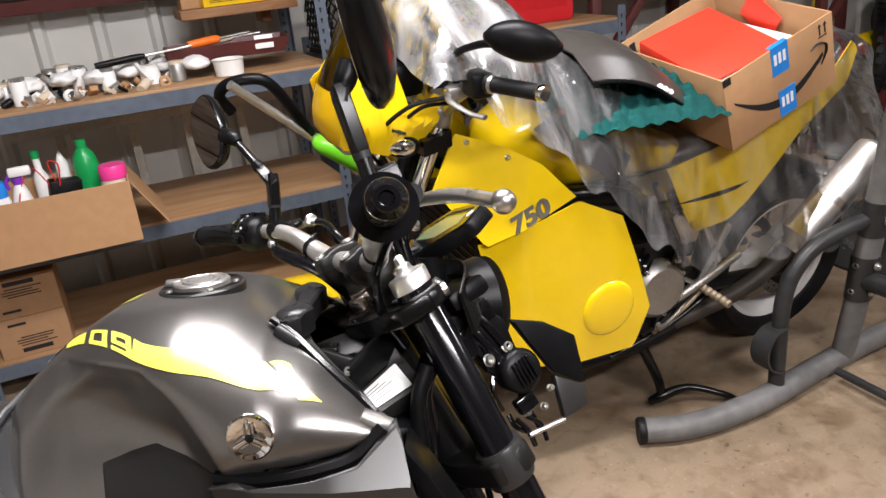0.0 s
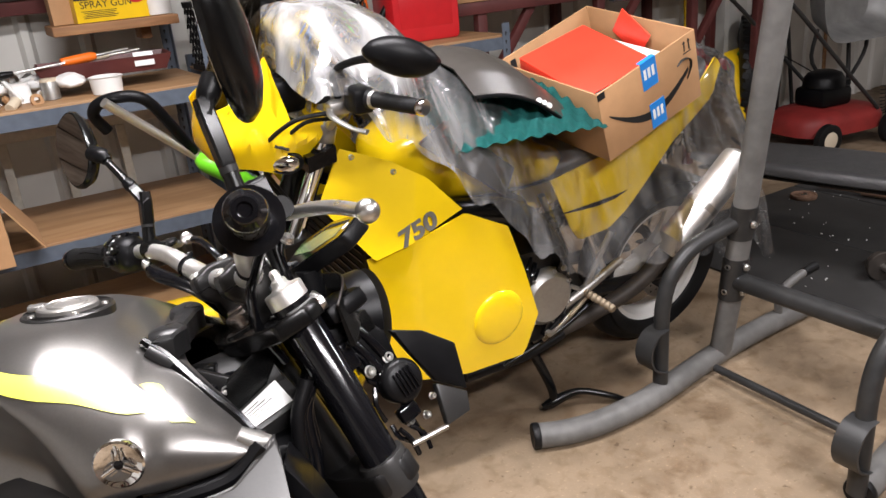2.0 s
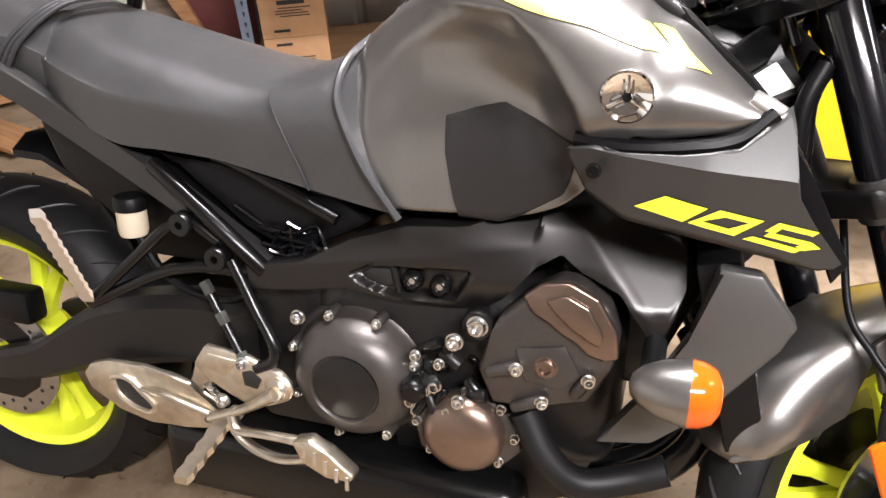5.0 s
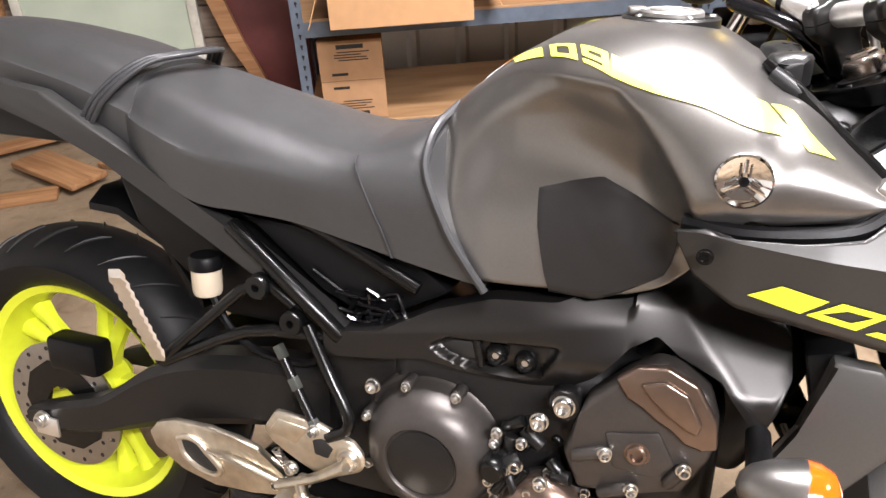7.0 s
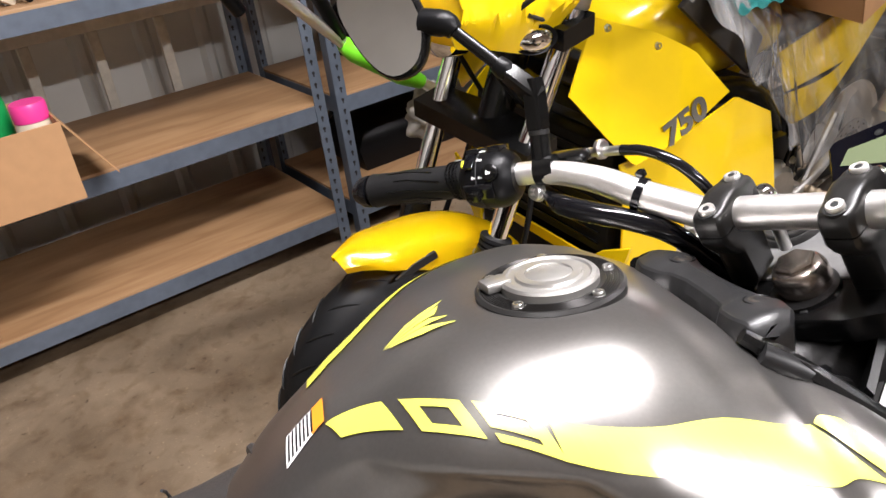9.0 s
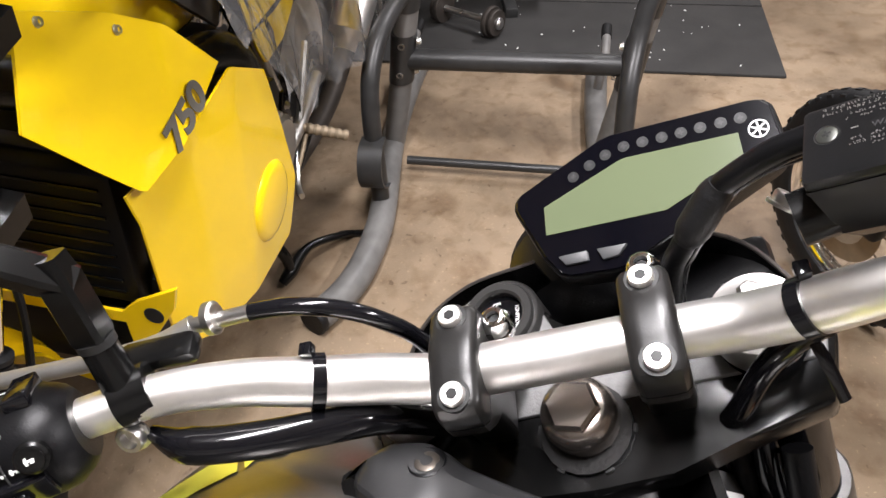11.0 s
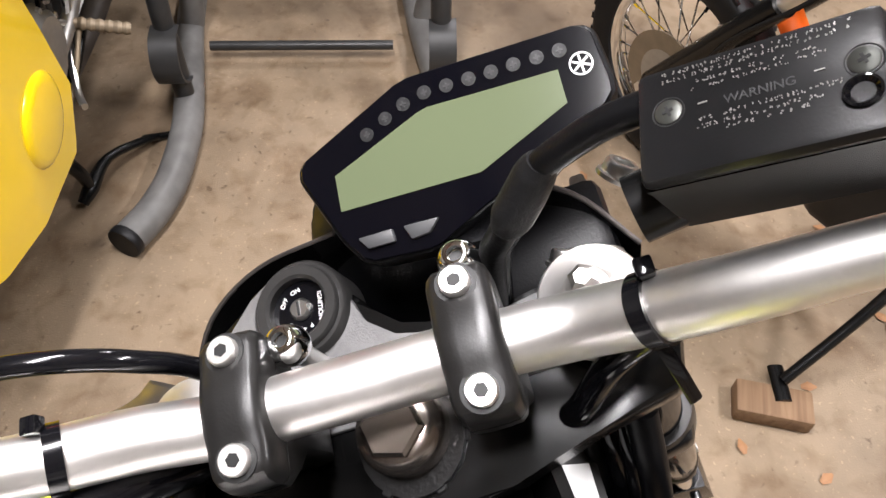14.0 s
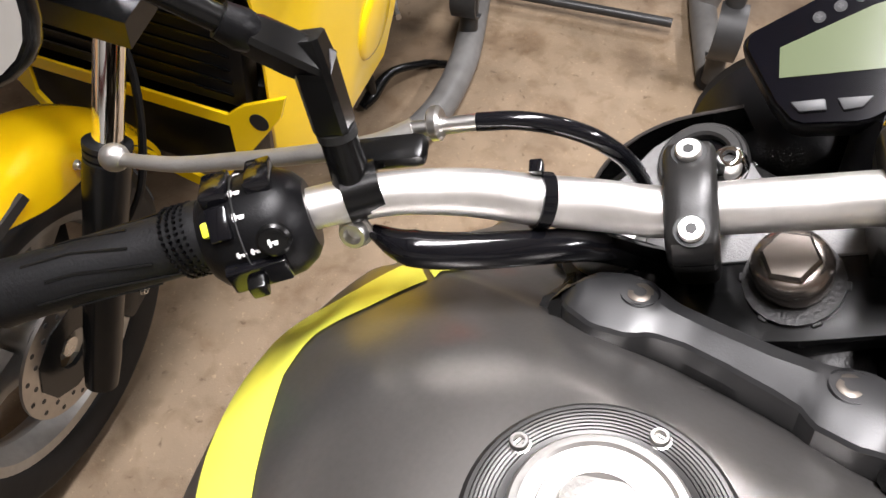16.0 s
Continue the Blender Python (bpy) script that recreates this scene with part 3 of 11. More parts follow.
# tank surface: stations along x, each from the ridge down the right flank
TANK = [
    (-0.50, [(0, .866), (.03, .864), (.055, .853), (.075, .833), (.088, .808), (.095, .78), (.10, .75), (.10, .72), (.10, .70)]),
    (-0.44, [(0, .919), (.04, .916), (.07, .903), (.09, .884), (.105, .855), (.117, .82), (.127, .78), (.133, .74), (.13, .70)]),
    (-0.38, [(0, .965), (.03, .964), (.058, .957), (.088, .938), (.112, .912), (.114, .880), (.118, .83), (.132, .77), (.14, .70)]),
    (-0.30, [(0, 1.005), (.05, 1.003), (.09, .991), (.127, .969), (.143, .942), (.131, .908), (.125, .850), (.138, .776), (.142, .705)]),
    (-0.21, [(0, 1.013), (.06, 1.012), (.11, 1.000), (.160, .966), (.180, .928), (.171, .893), (.152, .848), (.154, .79), (.155, .718)]),
    (-0.15, [(0, 1.004), (.06, 1.002), (.11, .989), (.158, .960), (.192, .922), (.209, .875), (.205, .838), (.180, .80), (.170, .752)]),
    (-0.10, [(0, .976), (.06, .975), (.11, .966), (.160, .945), (.195, .915), (.213, .88), (.213, .85), (.206, .834), (.200, .828)]),
    (-0.078, [(0, .955), (.05, .955), (.10, .953), (.148, .938), (.186, .913), (.208, .881), (.210, .853), (.205, .838), (.200, .832)]),
    (-0.05, [(.085, .944), (.10, .943), (.13, .936), (.165, .922), (.190, .904), (.206, .88), (.208, .857), (.204, .842), (.199, .836)]),
    (0.00, [(.125, .902), (.135, .902), (.150, .899), (.170, .893), (.186, .884), (.196, .871), (.199, .859), (.198, .851), (.195, .846)]),
    (0.042, [(.158, .870), (.162, .870), (.167, .870), (.173, .869), (.179, .868), (.184, .867), (.188, .866), (.190, .865), (.190, .864)]),
]


LEFT = 1.33      # the left flank stands out a little more


CREST = [(-.43, .915), (-.395, .938), (-.365, .951), (-.308, .955), (-.24, .950), (-.211, .927), (-.185, .895), (-.16, .863), (-.147, .832), (-.134, .780)]


def along(tab, x):
    for (x0, a), (x1, b) in zip(tab, tab[1:]):
        if x <= x1:
            break
    return a + (b - a) * (x - x0) / (x1 - x0)


def cr(a, b, c, d, t):
    return 0.5 * (2 * b + (c - a) * t + (2 * a - 5 * b + 4 * c - d) * t * t + (3 * b - a - 3 * c + d) * t ** 3)


def section(k, s):
    q = TANK[k][1]
    i = max(0, min(7, int(s)))
    t = s - i
    g = [Vector((TANK[k][0], -q[max(0, min(8, j))][0], q[max(0, min(8, j))][1])) for j in (i - 1, i, i + 1, i + 2)]
    if i == 0 and k < 8:
        g[0] = Vector((g[2].x, -g[2].y, g[2].z))
    return cr(*g, t)


def tank_at(x, s):
    """Point of the tank's right flank: x along the machine, s from 0 (ridge) to 8 (lower edge)."""
    k = 0
    while k < len(TANK) - 2 and x > TANK[k + 1][0]:
        k += 1
    t = (x - TANK[k][0]) / (TANK[k + 1][0] - TANK[k][0])
    g = [section(max(0, min(len(TANK) - 1, j)), s) for j in (k - 1, k, k + 1, k + 2)]
    p = cr(*g, t)
    p.x = x
    if -.43 < x < -.134:
        # recess behind the crest that runs down the flank from the stripe's tail
        d = along(CREST, x) - p.z
        if d > 0:
            f = max(0.0, min(1.0, (d - .07) / .09))
            p.y += .013 * (1 - math.exp(-d / .010)) * min(1.0, (x + .43) / .07) * (1 - f * f * (3 - 2 * f))
    return p


def tank_out(x, s, off, side=-1):
    e = 0.004
    p = tank_at(x, s)
    n = (tank_at(x + e, s) - tank_at(x - e, s)).cross(tank_at(x, min(8, s + 0.05)) - tank_at(x, max(0, s - 0.05)))
    n.normalize()
    if n.y > 0 and abs(n.y) > 0.2 or (abs(n.y) <= 0.2 and n.z < 0):
        n = -n
    p = p + n * off
    return Vector((p.x, p.y if side < 0 else -p.y * LEFT, p.z))


bm = B()
NX, NS = 110, 72
grid = []
for i in range(NX + 1):
    x = -0.50 + 0.542 * i / NX
    row = [tank_at(x, 8 * j / NS) for j in range(NS + 1)]
    grid.append(row)
for side in (1, -1):
    vs = [[bm.verts.new((p.x, p.y * (side if side > 0 else -LEFT), p.z)) for p in row] for row in grid]
    for a, b in zip(vs, vs[1:]):
        for j in range(NS):
            bm.faces.new((a[j], a[j + 1], b[j + 1], b[j]))
bmesh.ops.remove_doubles(bm, verts=bm.verts[:], dist=0.0006)
tank = part("fuel_tank", bm, M["grey_paint"], bike, "matte grey metallic fuel tank with yellow decals", smooth=60)
sol = tank.modifiers.new("thickness", "SOLIDIFY")
sol.thickness, sol.offset = 0.004, -1


def decal(name, quads, material, parent, off=0.0012, side=-1, n=8):
    """Sticker on the tank: quads of four (x, s) corners, laid over its surface."""
    bm = B()
    for c in quads:
        g = []
        for i in range(n + 1):
            u = i / n
            row = []
            for j in range(n + 1):
                v = j / n
                x = (c[0][0] * (1 - u) + c[1][0] * u) * (1 - v) + (c[3][0] * (1 - u) + c[2][0] * u) * v
                s = (c[0][1] * (1 - u) + c[1][1] * u) * (1 - v) + (c[3][1] * (1 - u) + c[2][1] * u) * v
                row.append(bm.verts.new(tank_out(x, s, off, side)))
            g.append(row)
        for a, b in zip(g, g[1:]):
            for j in range(n):
                bm.faces.new((a[j], a[j + 1], b[j + 1], b[j]))
    return part(name, bm, material, parent, "fluorescent yellow sticker stripe", smooth=80)


def band(x0, x1, lo0, hi0, lo1, hi1):
    return [(x0, lo0), (x1, lo1), (x1, hi1), (x0, hi0)]


EDGE = {
    -1: ([(-.40, 1.3), (-.355, 1.75), (-.30, 2.3), (-.236, 2.8), (-.185, 2.9), (-.09, 2.95), (0, 3.0)], [(-.40, 1.95), (-.35, 2.42), (-.30, 2.88), (-.245, 3.3), (-.182, 3.5), (-.13, 3.66), (-.06, 3.9), (0, 4.1)]),
    1: ([(-.42, .75), (-.368, 1.2), (-.323, 1.5), (-.269, 2.1), (-.224, 2.45), (-.191, 2.52), (-.15, 2.45), (-.10, 2.4)], [(-.42, 1.4), (-.38, 1.8), (-.34, 2.2), (-.281, 3.0), (-.24, 3.3), (-.179, 3.3), (-.137, 3.1), (-.07, 3.0)]),
}


def sl(x, slant=0.0):      # stripe's upper and lower edge at x
    return along(EDGE[FLANK][0], x), along(EDGE[FLANK][1], x + slant)


def stripe(x0, x1, slant=0.0, n=6, end=None):
    """Pieces of the stripe between x0 and x1, their ends leaning by slant."""
    q = []
    for i in range(n):
        u, v = x0 + (x1 - x0) * i / n, x0 + (x1 - x0) * (i + 1) / n
        d0 = slant + ((end or slant) - slant) * i / n
        d1 = slant + ((end or slant) - slant) * (i + 1) / n
        a, b = sl(u, d0), sl(v, d1)
        q.append([(u, a[0]), (v, b[0]), (v + d1, b[1]), (u + d0, a[1])])
    return q


for side in (-1, 1):
    FLANK = side
    if side < 0:
        decal("stripe", stripe(-.252, -.094, .004, 12, .033), M["decal"], tank, n=4)
        decal("stripe", [[(-.090, 2.97), (-.067, 2.82), (-.026, 3.70), (-.051, 3.92)]], M["decal"], tank)
    else:
        decal("stripe", stripe(-.40, -.115, .0, 18, .026), M["decal"], tank, side=1, n=4)
        decal("stripe", [[(-.110, 2.4), (-.085, 2.6), (-.062, 2.78), (-.084, 3.08)]], M["decal"], tank, side=1)
    if side > 0:
        continue
    # block letters at the tail of the stripe: bars in shares of a letter's width and height
    lt = stripe(-.386, -.345, .010, 3)
    for x0, w, bars in ((-.334, .036, ((0, 0, 1, .24), (0, .76, 1, 1), (0, .2, .26, .8), (.74, .2, 1, .8))),
                        (-.291, .034, ((0, 0, 1, .24), (0, .78, 1, 1), (0, .2, .26, .6), (.74, .2, 1, .8), (0, .44, 1, .64)))):
        for u0, v0, u1, v1 in bars:
            c = []
            for u, v in ((u0, v0), (u1, v0), (u1, v1), (u0, v1)):
                x = x0 + w * u
                a, b = sl(x, .010)
                c.append((x + .010 * v, a + (b - a) * v))
            lt.append(c)
    decal("stripe_lettering", lt, M["decal"], tank, n=4)


# winged arrow on top of the tank
def top_patch(name, quads, material, off=0.0015, n=5):
    bm = B()
    for c in quads:
        g = []
        for i in range(n + 1):
            u = i / n
            row = []
            for j in range(n + 1):
                v = j / n
                x = (c[0][0] * (1 - u) + c[1][0] * u) * (1 - v) + (c[3][0] * (1 - u) + c[2][0] * u) * v
                y = (c[0][1] * (1 - u) + c[1][1] * u) * (1 - v) + (c[3][1] * (1 - u) + c[2][1] * u) * v
                lo, hi = 0.0, 3.0
                for _ in range(18):
                    mid = (lo + hi) / 2
                    if -tank_at(x, mid).y < abs(y):
                        lo = mid
                    else:
                        hi = mid
                p = tank_at(x, lo)
                row.append(bm.verts.new((x, y, p.z + off)))
            g.append(row)
        for a, b in zip(g, g[1:]):
            for j in range(n):
                bm.faces.new((a[j], a[j + 1], b[j + 1], b[j]))
    return part(name, bm, material, tank, "yellow winged arrow emblem", smooth=80)


top_patch("arrow_emblem", [
    [(-0.3370, -0.0130), (-0.3170, 0.0015), (-0.2845, 0.0130), (-0.2985, 0.0010)],
    [(-0.3340, -0.0134), (-0.3010, -0.0010), (-0.2890, 0.0060), (-0.2945, -0.0070)],
    [(-0.3350, -0.0144), (-0.2990, -0.0098), (-0.2860, -0.0190), (-0.3060, -0.0178)],
    [(-0.3330, -0.0158), (-0.3060, -0.0190), (-0.2820, -0.0330), (-0.3080, -0.0290)],
], M["decal"])
# warning sticker at the tank's rear
decal("warning_label", [band(-0.418, -0.392, 0.25, 1.3, 0.25, 1.3)], M["label"], tank, n=5)
decal("warning_stripe", [band(-0.396, -0.386, 0.25, 1.3, 0.25, 1.3)], M["amber_label"], tank, off=0.0016, n=4)
bars = []
for i in range(7):
    x = -0.416 + 0.0032 * i
    bars.append(band(x, x + 0.0016, 0.32, 1.22, 0.32, 1.22))
decal("label_lines", bars, M["ink_and_shade"], tank, off=0.0018, n=3)

# filler cap
cap_m = Matrix.Translation((-0.206, -0.012, 1.0135)) @ pose(0, 0, 0, 3, 0, 0) @ Matrix.Scale(0.94, 4)
bm = lathe(B(), [(0, -0.01), (0.060, -0.01), (0.060, 0.001), (0.0575, 0.0035), (0.042, 0.0035), (0.040, 0.002), (0, 0.002)], 56)
capring = part("filler_ring", bm, M["filler_dark"], tank, "satin dark grey filler ring with fine grooves", cap_m)
bm = B()
for r in (0.0445, 0.0463, 0.0481, 0.0499, 0.0517, 0.0535, 0.0553):
    lathe(bm, [(r - 0.0004, 0.0033), (r, 0.0042), (r + 0.0004, 0.0033)], 56)
part("ring_groove", bm, M["frame_paint"], capring, "", cap_m)
bm = lathe(B(), [(0, 0.0), (0.0395, 0.0), (0.0395, 0.008), (0.0375, 0.0105), (0.034, 0.011), (0.0325, 0.0095), (0.027, 0.009), (0, 0.0085)], 56)
cap = part("filler_cap", bm, M["cast"], tank, "brushed aluminium fuel cap", cap_m)
bm = prism(B(), [(-0.017, 0.0085), (0.017, 0.0085), (0.017, 0.011), (-0.017, 0.011)], -0.017, 0.017, None, 0.0012)
bm2 = lathe(B(), [(0.017, 0.0085), (0.019, 0.0115), (0.026, 0.0115), (0.0275, 0.0085)], 56)
part("cap_ridge", bm2, M["cast"], cap, "", cap_m)
part("key_flap", bm, M["cast"], cap, "", cap_m @ pose(0, 0, 0, 0, 0, 28))
part("cap_latch", box(B(), (-0.040, 0.016, 0.008), (0.022, 0.018, 0.008), pose(0, 0, 0, 0, 0, 14), 0.002), M["cast"], cap, "", cap_m)
for an in (149, 79, 1, -60, -136):
    part("cap_bolt", bolt(B(), cap_m @ Vector((0.0492 * math.cos(radians(an)), 0.0492 * math.sin(radians(an)), 0.0035)), (0, 0, 1), 0.0042, 0.003), M["steel"], capring)

# chrome tuning-fork badge on the flank, as a plain roundel
for side in (-1, 1):
    bp = Vector((-0.104, 0.214 * side, 0.8775))
    bmx = Matrix.Translation(bp) @ (Vector((0.0, side, -0.06))).to_track_quat("Z", "Y").to_matrix().to_4x4()
    badge = part("badge", lathe(B(), [(0, -0.004), (0.0272, -0.004), (0.0272, 0.002), (0.025, 0.0042), (0.0225, 0.003), (0.018, 0.0008), (0.010, -0.0012), (0, -0.002)], 48), M["chrome"], tank, "round chrome tank badge", bmx)
    for a in (90, 210, 330):
        r = pose(0, 0, 0, 0, 0, a)
        bm = box(B(), (0.0115, 0, 0.002), (0.022, 0.004, 0.0025), r, 0.0008)
        part("badge_prong", bm, M["chrome"], badge, "", bmx)
        for dy in (0.0045, -0.0045):
            part("badge_bar", box(B(), (0.010, dy, 0.002), (0.010, 0.002, 0.0022), r), M["chrome"], badge, "", bmx)
    part("badge_hub", lathe(B(), [(0, 0.001), (0.005, 0.001), (0.005, 0.0035), (0, 0.004)], 16), M["black_gloss"], badge, "", bmx)

# knee pads: dark panels let into the flanks
def flank_patch(name, poly, material, off, side, parent, label="", step=0.008):
    """A panel over the tank's flank inside an outline in x and z."""
    xs = [p[0] for p in poly]
    zs = [p[1] for p in poly]
    nx, nz = 26, 22
    bm = B()
    cols = []
    for i in range(nx + 1):
        x = min(xs) + (max(xs) - min(xs)) * i / nx
        x = min(max(x, min(xs) + 1e-4), max(xs) - 1e-4)
        hits = []
        for (x0, z0), (x1, z1) in zip(poly, poly[1:] + poly[:1]):
            if (x0 - x) * (x1 - x) < 0:
                hits.append(z0 + (z1 - z0) * (x - x0) / (x1 - x0))
        z0, z1 = min(hits), max(hits)
        col = []
        for j in range(nz + 1):
            z = z0 + (z1 - z0) * j / nz
            lo, hi = 3.5, 8.0
            for _ in range(20):
                mid = (lo + hi) / 2
                if tank_at(x, mid).z > z:
                    lo = mid
                else:
                    hi = mid
            p = tank_at(x, lo)
            e = 0.4 if 0 < i < nx and 0 < j < nz else -1.0
            col.append(bm.verts.new((x, (p.y - (off if e > 0 else -0.002)) * -side, z)))
        cols.append(col)
    for a, b in zip(cols, cols[1:]):
        for j in range(nz):
            bm.faces.new((a[j], a[j + 1], b[j + 1], b[j]))
    return part(name, bm, material, parent, label, smooth=50)


KNEE = [(-0.326, .822), (-0.285, .838), (-0.249, .848), (-0.156, .813), (-0.164, .752), (-0.215, .716), (-0.245, .702), (-0.302, .700), (-0.318, .768)]
for side in (-1, 1):
    pad = flank_patch("knee_pad", KNEE, M["knee"], 0.004, side, tank, "dark textured knee panel")

# air scoops under the tank, with the yellow figures
def scoop(side):
    o = [(-.163, .817), (-.137, .823), (-.044, .826), (.011, .835), (.036, .857), (.057, .876), (.065, .834), (.071, .793), (.098, .752), (.132, .711), (.105, .706), (.0, .732), (-.094, .749), (-.138, .773)]

    def crease(x):
        return .8125 - .085 * x - .10 * max(0.0, x - .06)

    def yy(x, z):
        ridge = .234 - .30 * max(0.0, x + .02) ** 1.2 - .9 * max(0.0, -.10 - x) ** 1.3
        d = z - crease(x)
        return ridge - (.62 * d if d > 0 else -.20 * d)
    bm = B()
    xs = [p[0] for p in o]
    nx = 46
    cols = []
    for i in range(nx + 1):
        x = min(xs) + 1e-4 + (max(xs) - min(xs) - 2e-4) * i / nx
        hits = [z0 + (z1 - z0) * (x - x0) / (x1 - x0) for (x0, z0), (x1, z1) in zip(o, o[1:] + o[:1]) if (x0 - x) * (x1 - x) < 0]
        a, b = min(hits), max(hits)
        c = max(a + (b - a) * .1, min(b - (b - a) * .04, crease(x)))
        zs = [a + (c - a) * j / 9 for j in range(9)] + [c + (b - c) * j / 6 for j in range(7)]
        cols.append([bm.verts.new((x, side * yy(x, z), z)) for z in zs])
    for a, b in zip(cols, cols[1:]):
        for j in range(15):
            bm.faces.new((a[j], a[j + 1], b[j + 1], b[j]))
    ob = part("air_scoop", bm, M["dark_paint"], bike, "matte grey air scoop with yellow figures", smooth=12)
    s = ob.modifiers.new("thickness", "SOLIDIFY")
    s.thickness, s.offset = 0.012, -1 if side < 0 else 1

    def flat(name, poly, parent):
        bm = B()
        n = len(poly)
        g = [bm.verts.new((x, side * (yy(x, z) + 0.0016), z)) for x, z in poly]
        bm.faces.new(g)
        bmesh.ops.triangulate(bm, faces=bm.faces[:])
        bmesh.ops.subdivide_edges(bm, edges=bm.edges[:], cuts=2, use_grid_fill=True)
        for v in bm.verts:
            v.co.y = side * (yy(v.co.x, v.co.z) + 0.0016)
        return part(name, bm, M["fluo"], parent, "fluorescent yellow sticker", smooth=60)
    def F(x, z):
        return (x, z + 0.7525 + (x + 0.02) * -0.22)
    flat("figure_block", [F(-0.085, 0), F(-0.055, 0.022), F(-0.012, 0.022), F(-0.035, -0.001)], ob)
    for x0 in (-0.030,):
        a, b, c, d = (x0, 0), (x0 + 0.03, 0.024), (x0 + 0.074, 0.024), (x0 + 0.047, -0.001)
        k = 0.0065
        flat("figure_zero", [F(*a), F(*b), F(b[0] + 0.006, b[1] - k), F(a[0] + 0.014, k)], ob)
        flat("figure_zero", [F(*b), F(*c), F(c[0] - 0.012, c[1] - k), F(b[0] + 0.004, b[1] - k)], ob)
        flat("figure_zero", [F(*c), F(*d), F(d[0] - 0.006, d[1] + k), F(c[0] - 0.014, c[1] - k)], ob)
        flat("figure_zero", [F(*d), F(*a), F(a[0] + 0.012, a[1] + k), F(d[0] - 0.004, d[1] + k)], ob)
    x0 = 0.031
    k = 0.006
    flat("figure_nine", [F(x0 + 0.0275, .026), F(x0 + 0.0675, .026), F(x0 + 0.0625, .026 - k), F(x0 + 0.0225, .026 - k)], ob)
    flat("figure_nine", [F(x0 + 0.0200, .013), F(x0 + 0.0625, .013), F(x0 + 0.0575, .013 - k), F(x0 + 0.0150, .013 - k)], ob)
    flat("figure_nine", [F(x0 + 0.0050, .004), F(x0 + 0.0550, .002), F(x0 + 0.0475, -.004), F(x0 - 0.0050, -.002)], ob)
    flat("figure_nine", [F(x0 + 0.0625, .013), F(x0 + 0.0725, .008), F(x0 + 0.0550, .001), F(x0 + 0.0475, .004)], ob)
    flat("figure_nine", [F(x0 + 0.0150, .013), F(x0 + 0.0275, .026), F(x0 + 0.0363, .026), F(x0 + 0.0250, .013)], ob)
    bm = B()
    y = 0.243 * side
    bolt(bm, (-0.129, y * 0.965, 0.803), (0, side, 0), 0.007, 0.003)
    part("panel_screw", bm, M["black_satin"], ob)
    # black vent plates at the leading edge
    bm = prism(B(), [(0.062, .842), (0.088, .800), (0.136, .716), (0.122, .690), (0.090, .760), (0.058, .815)], side * 0.12, side * 0.188, None, 0.003)
    part("vent_plate", bm, M["black"], ob)


scoop(-1)
scoop(1)

# black tube stands in for the shaded gap between tank flank and scoop
for side in (-1, 1):
    bm = tube(B(), [(-0.155, side * 0.198, .826), (-0.10, side * 0.206, .823), (-0.04, side * 0.204, .828), (0.008, side * 0.196, .838), (0.040, side * 0.186, .866)], 0.009, 8, 5)
    part("gap_shade", bm, M["black"], bike)
    # satin nose tip of the flank, its highlight put into the light grey
    part("nose_tip", tube(B(), [(0.016, side * 0.178, .878), (0.034, side * 0.178, .868), (0.050, side * 0.176, .863)], [0.010, 0.012, 0.008], 10, 4), M["cast"], bike, "satin cap at the tank's nose in highlight grey")
    # trim along the tank's front edge
    part("tank_trim", tube(B(), [(-0.098, side * 0.088, .978), (-0.07, side * 0.10, .957), (-0.03, side * 0.126, .922), (0.01, side * 0.150, .892), (0.030, side * 0.166, .876)], [0.006, 0.008, 0.008, 0.007, 0.005], 8, 5), M["black_satin"], bike)

# bracket across the tank's front with its two bolts
FRONT_X = [(-.0965, -.074), (-.093, -.062), (-.080, -.0525), (-.061, -.0495), (-.045, -.0555), (-.020, -.0580), (.010, -.0590), (.035, -.0595), (.048, -.0560), (.064, -.0550), (.080, -.064), (.090, -.077), (.095, -.084)]
REAR_X = [(-.0965, -.086), (-.089, -.0900), (-.071, -.0950), (-.052, -.0940), (-.044, -.0885), (-.030, -.0860), (-.005, -.0840), (.018, -.0840), (.036, -.0880), (.045, -.0960), (.064, -.1015), (.082, -.0985), (.095, -.0900)]
rings = []
for i in range(41):
    y = -.0965 + .1915 * i / 40
    x1, x0 = along(FRONT_X, y), along(REAR_X, y)
    e = max(0.0, (abs(y) - .080) / .0165) ** 2 * .012
    z1 = .9875 - e - .0015 * math.cos(y * 32)
    rings.append([(x0 - .003, y, .957 - e), (x0 - .0035, y, .972 - e * .6), (x0 - .0005, y, z1 - .0060), (x0 + .0015, y, z1 - .0042), (x0 + .011, y, z1 - .0012), (x1 - .012, y, z1), (x1 - .003, y, z1 - .0025), (x1, y, z1 - .006), (x1, y, .955 - e)])
bridge = part("tank_bracket", loft(B(), rings), M["bracket"], bike, "satin dark grey plastic bracket across the tank's front", smooth=22)
for x, y in ((-0.0690, 0.0535), (-0.0660, -0.0575)):
    bmx = Matrix.Translation((x, y, 0.9860)) @ pose(0, 0, 0, 0, 4, 0)
    # black disc on the surface stands in for the shaded counterbore
    part("bracket_recess", lathe(B(), [(0, -.002), (0.0112, -.002), (0.0112, .0006), (0.0104, .0011), (0.0096, .0004), (0, .0004)], 32), M["black"], bridge, "", bmx)
    part("bracket_bolt", lathe(B(), [(0, 0), (0.0074, 0), (0.0074, .0010), (0.0060, .0016), (0.0036, .0016), (0.0034, .0008), (0, .0008)], 24), M["dull_nut"], bridge, "", bmx)
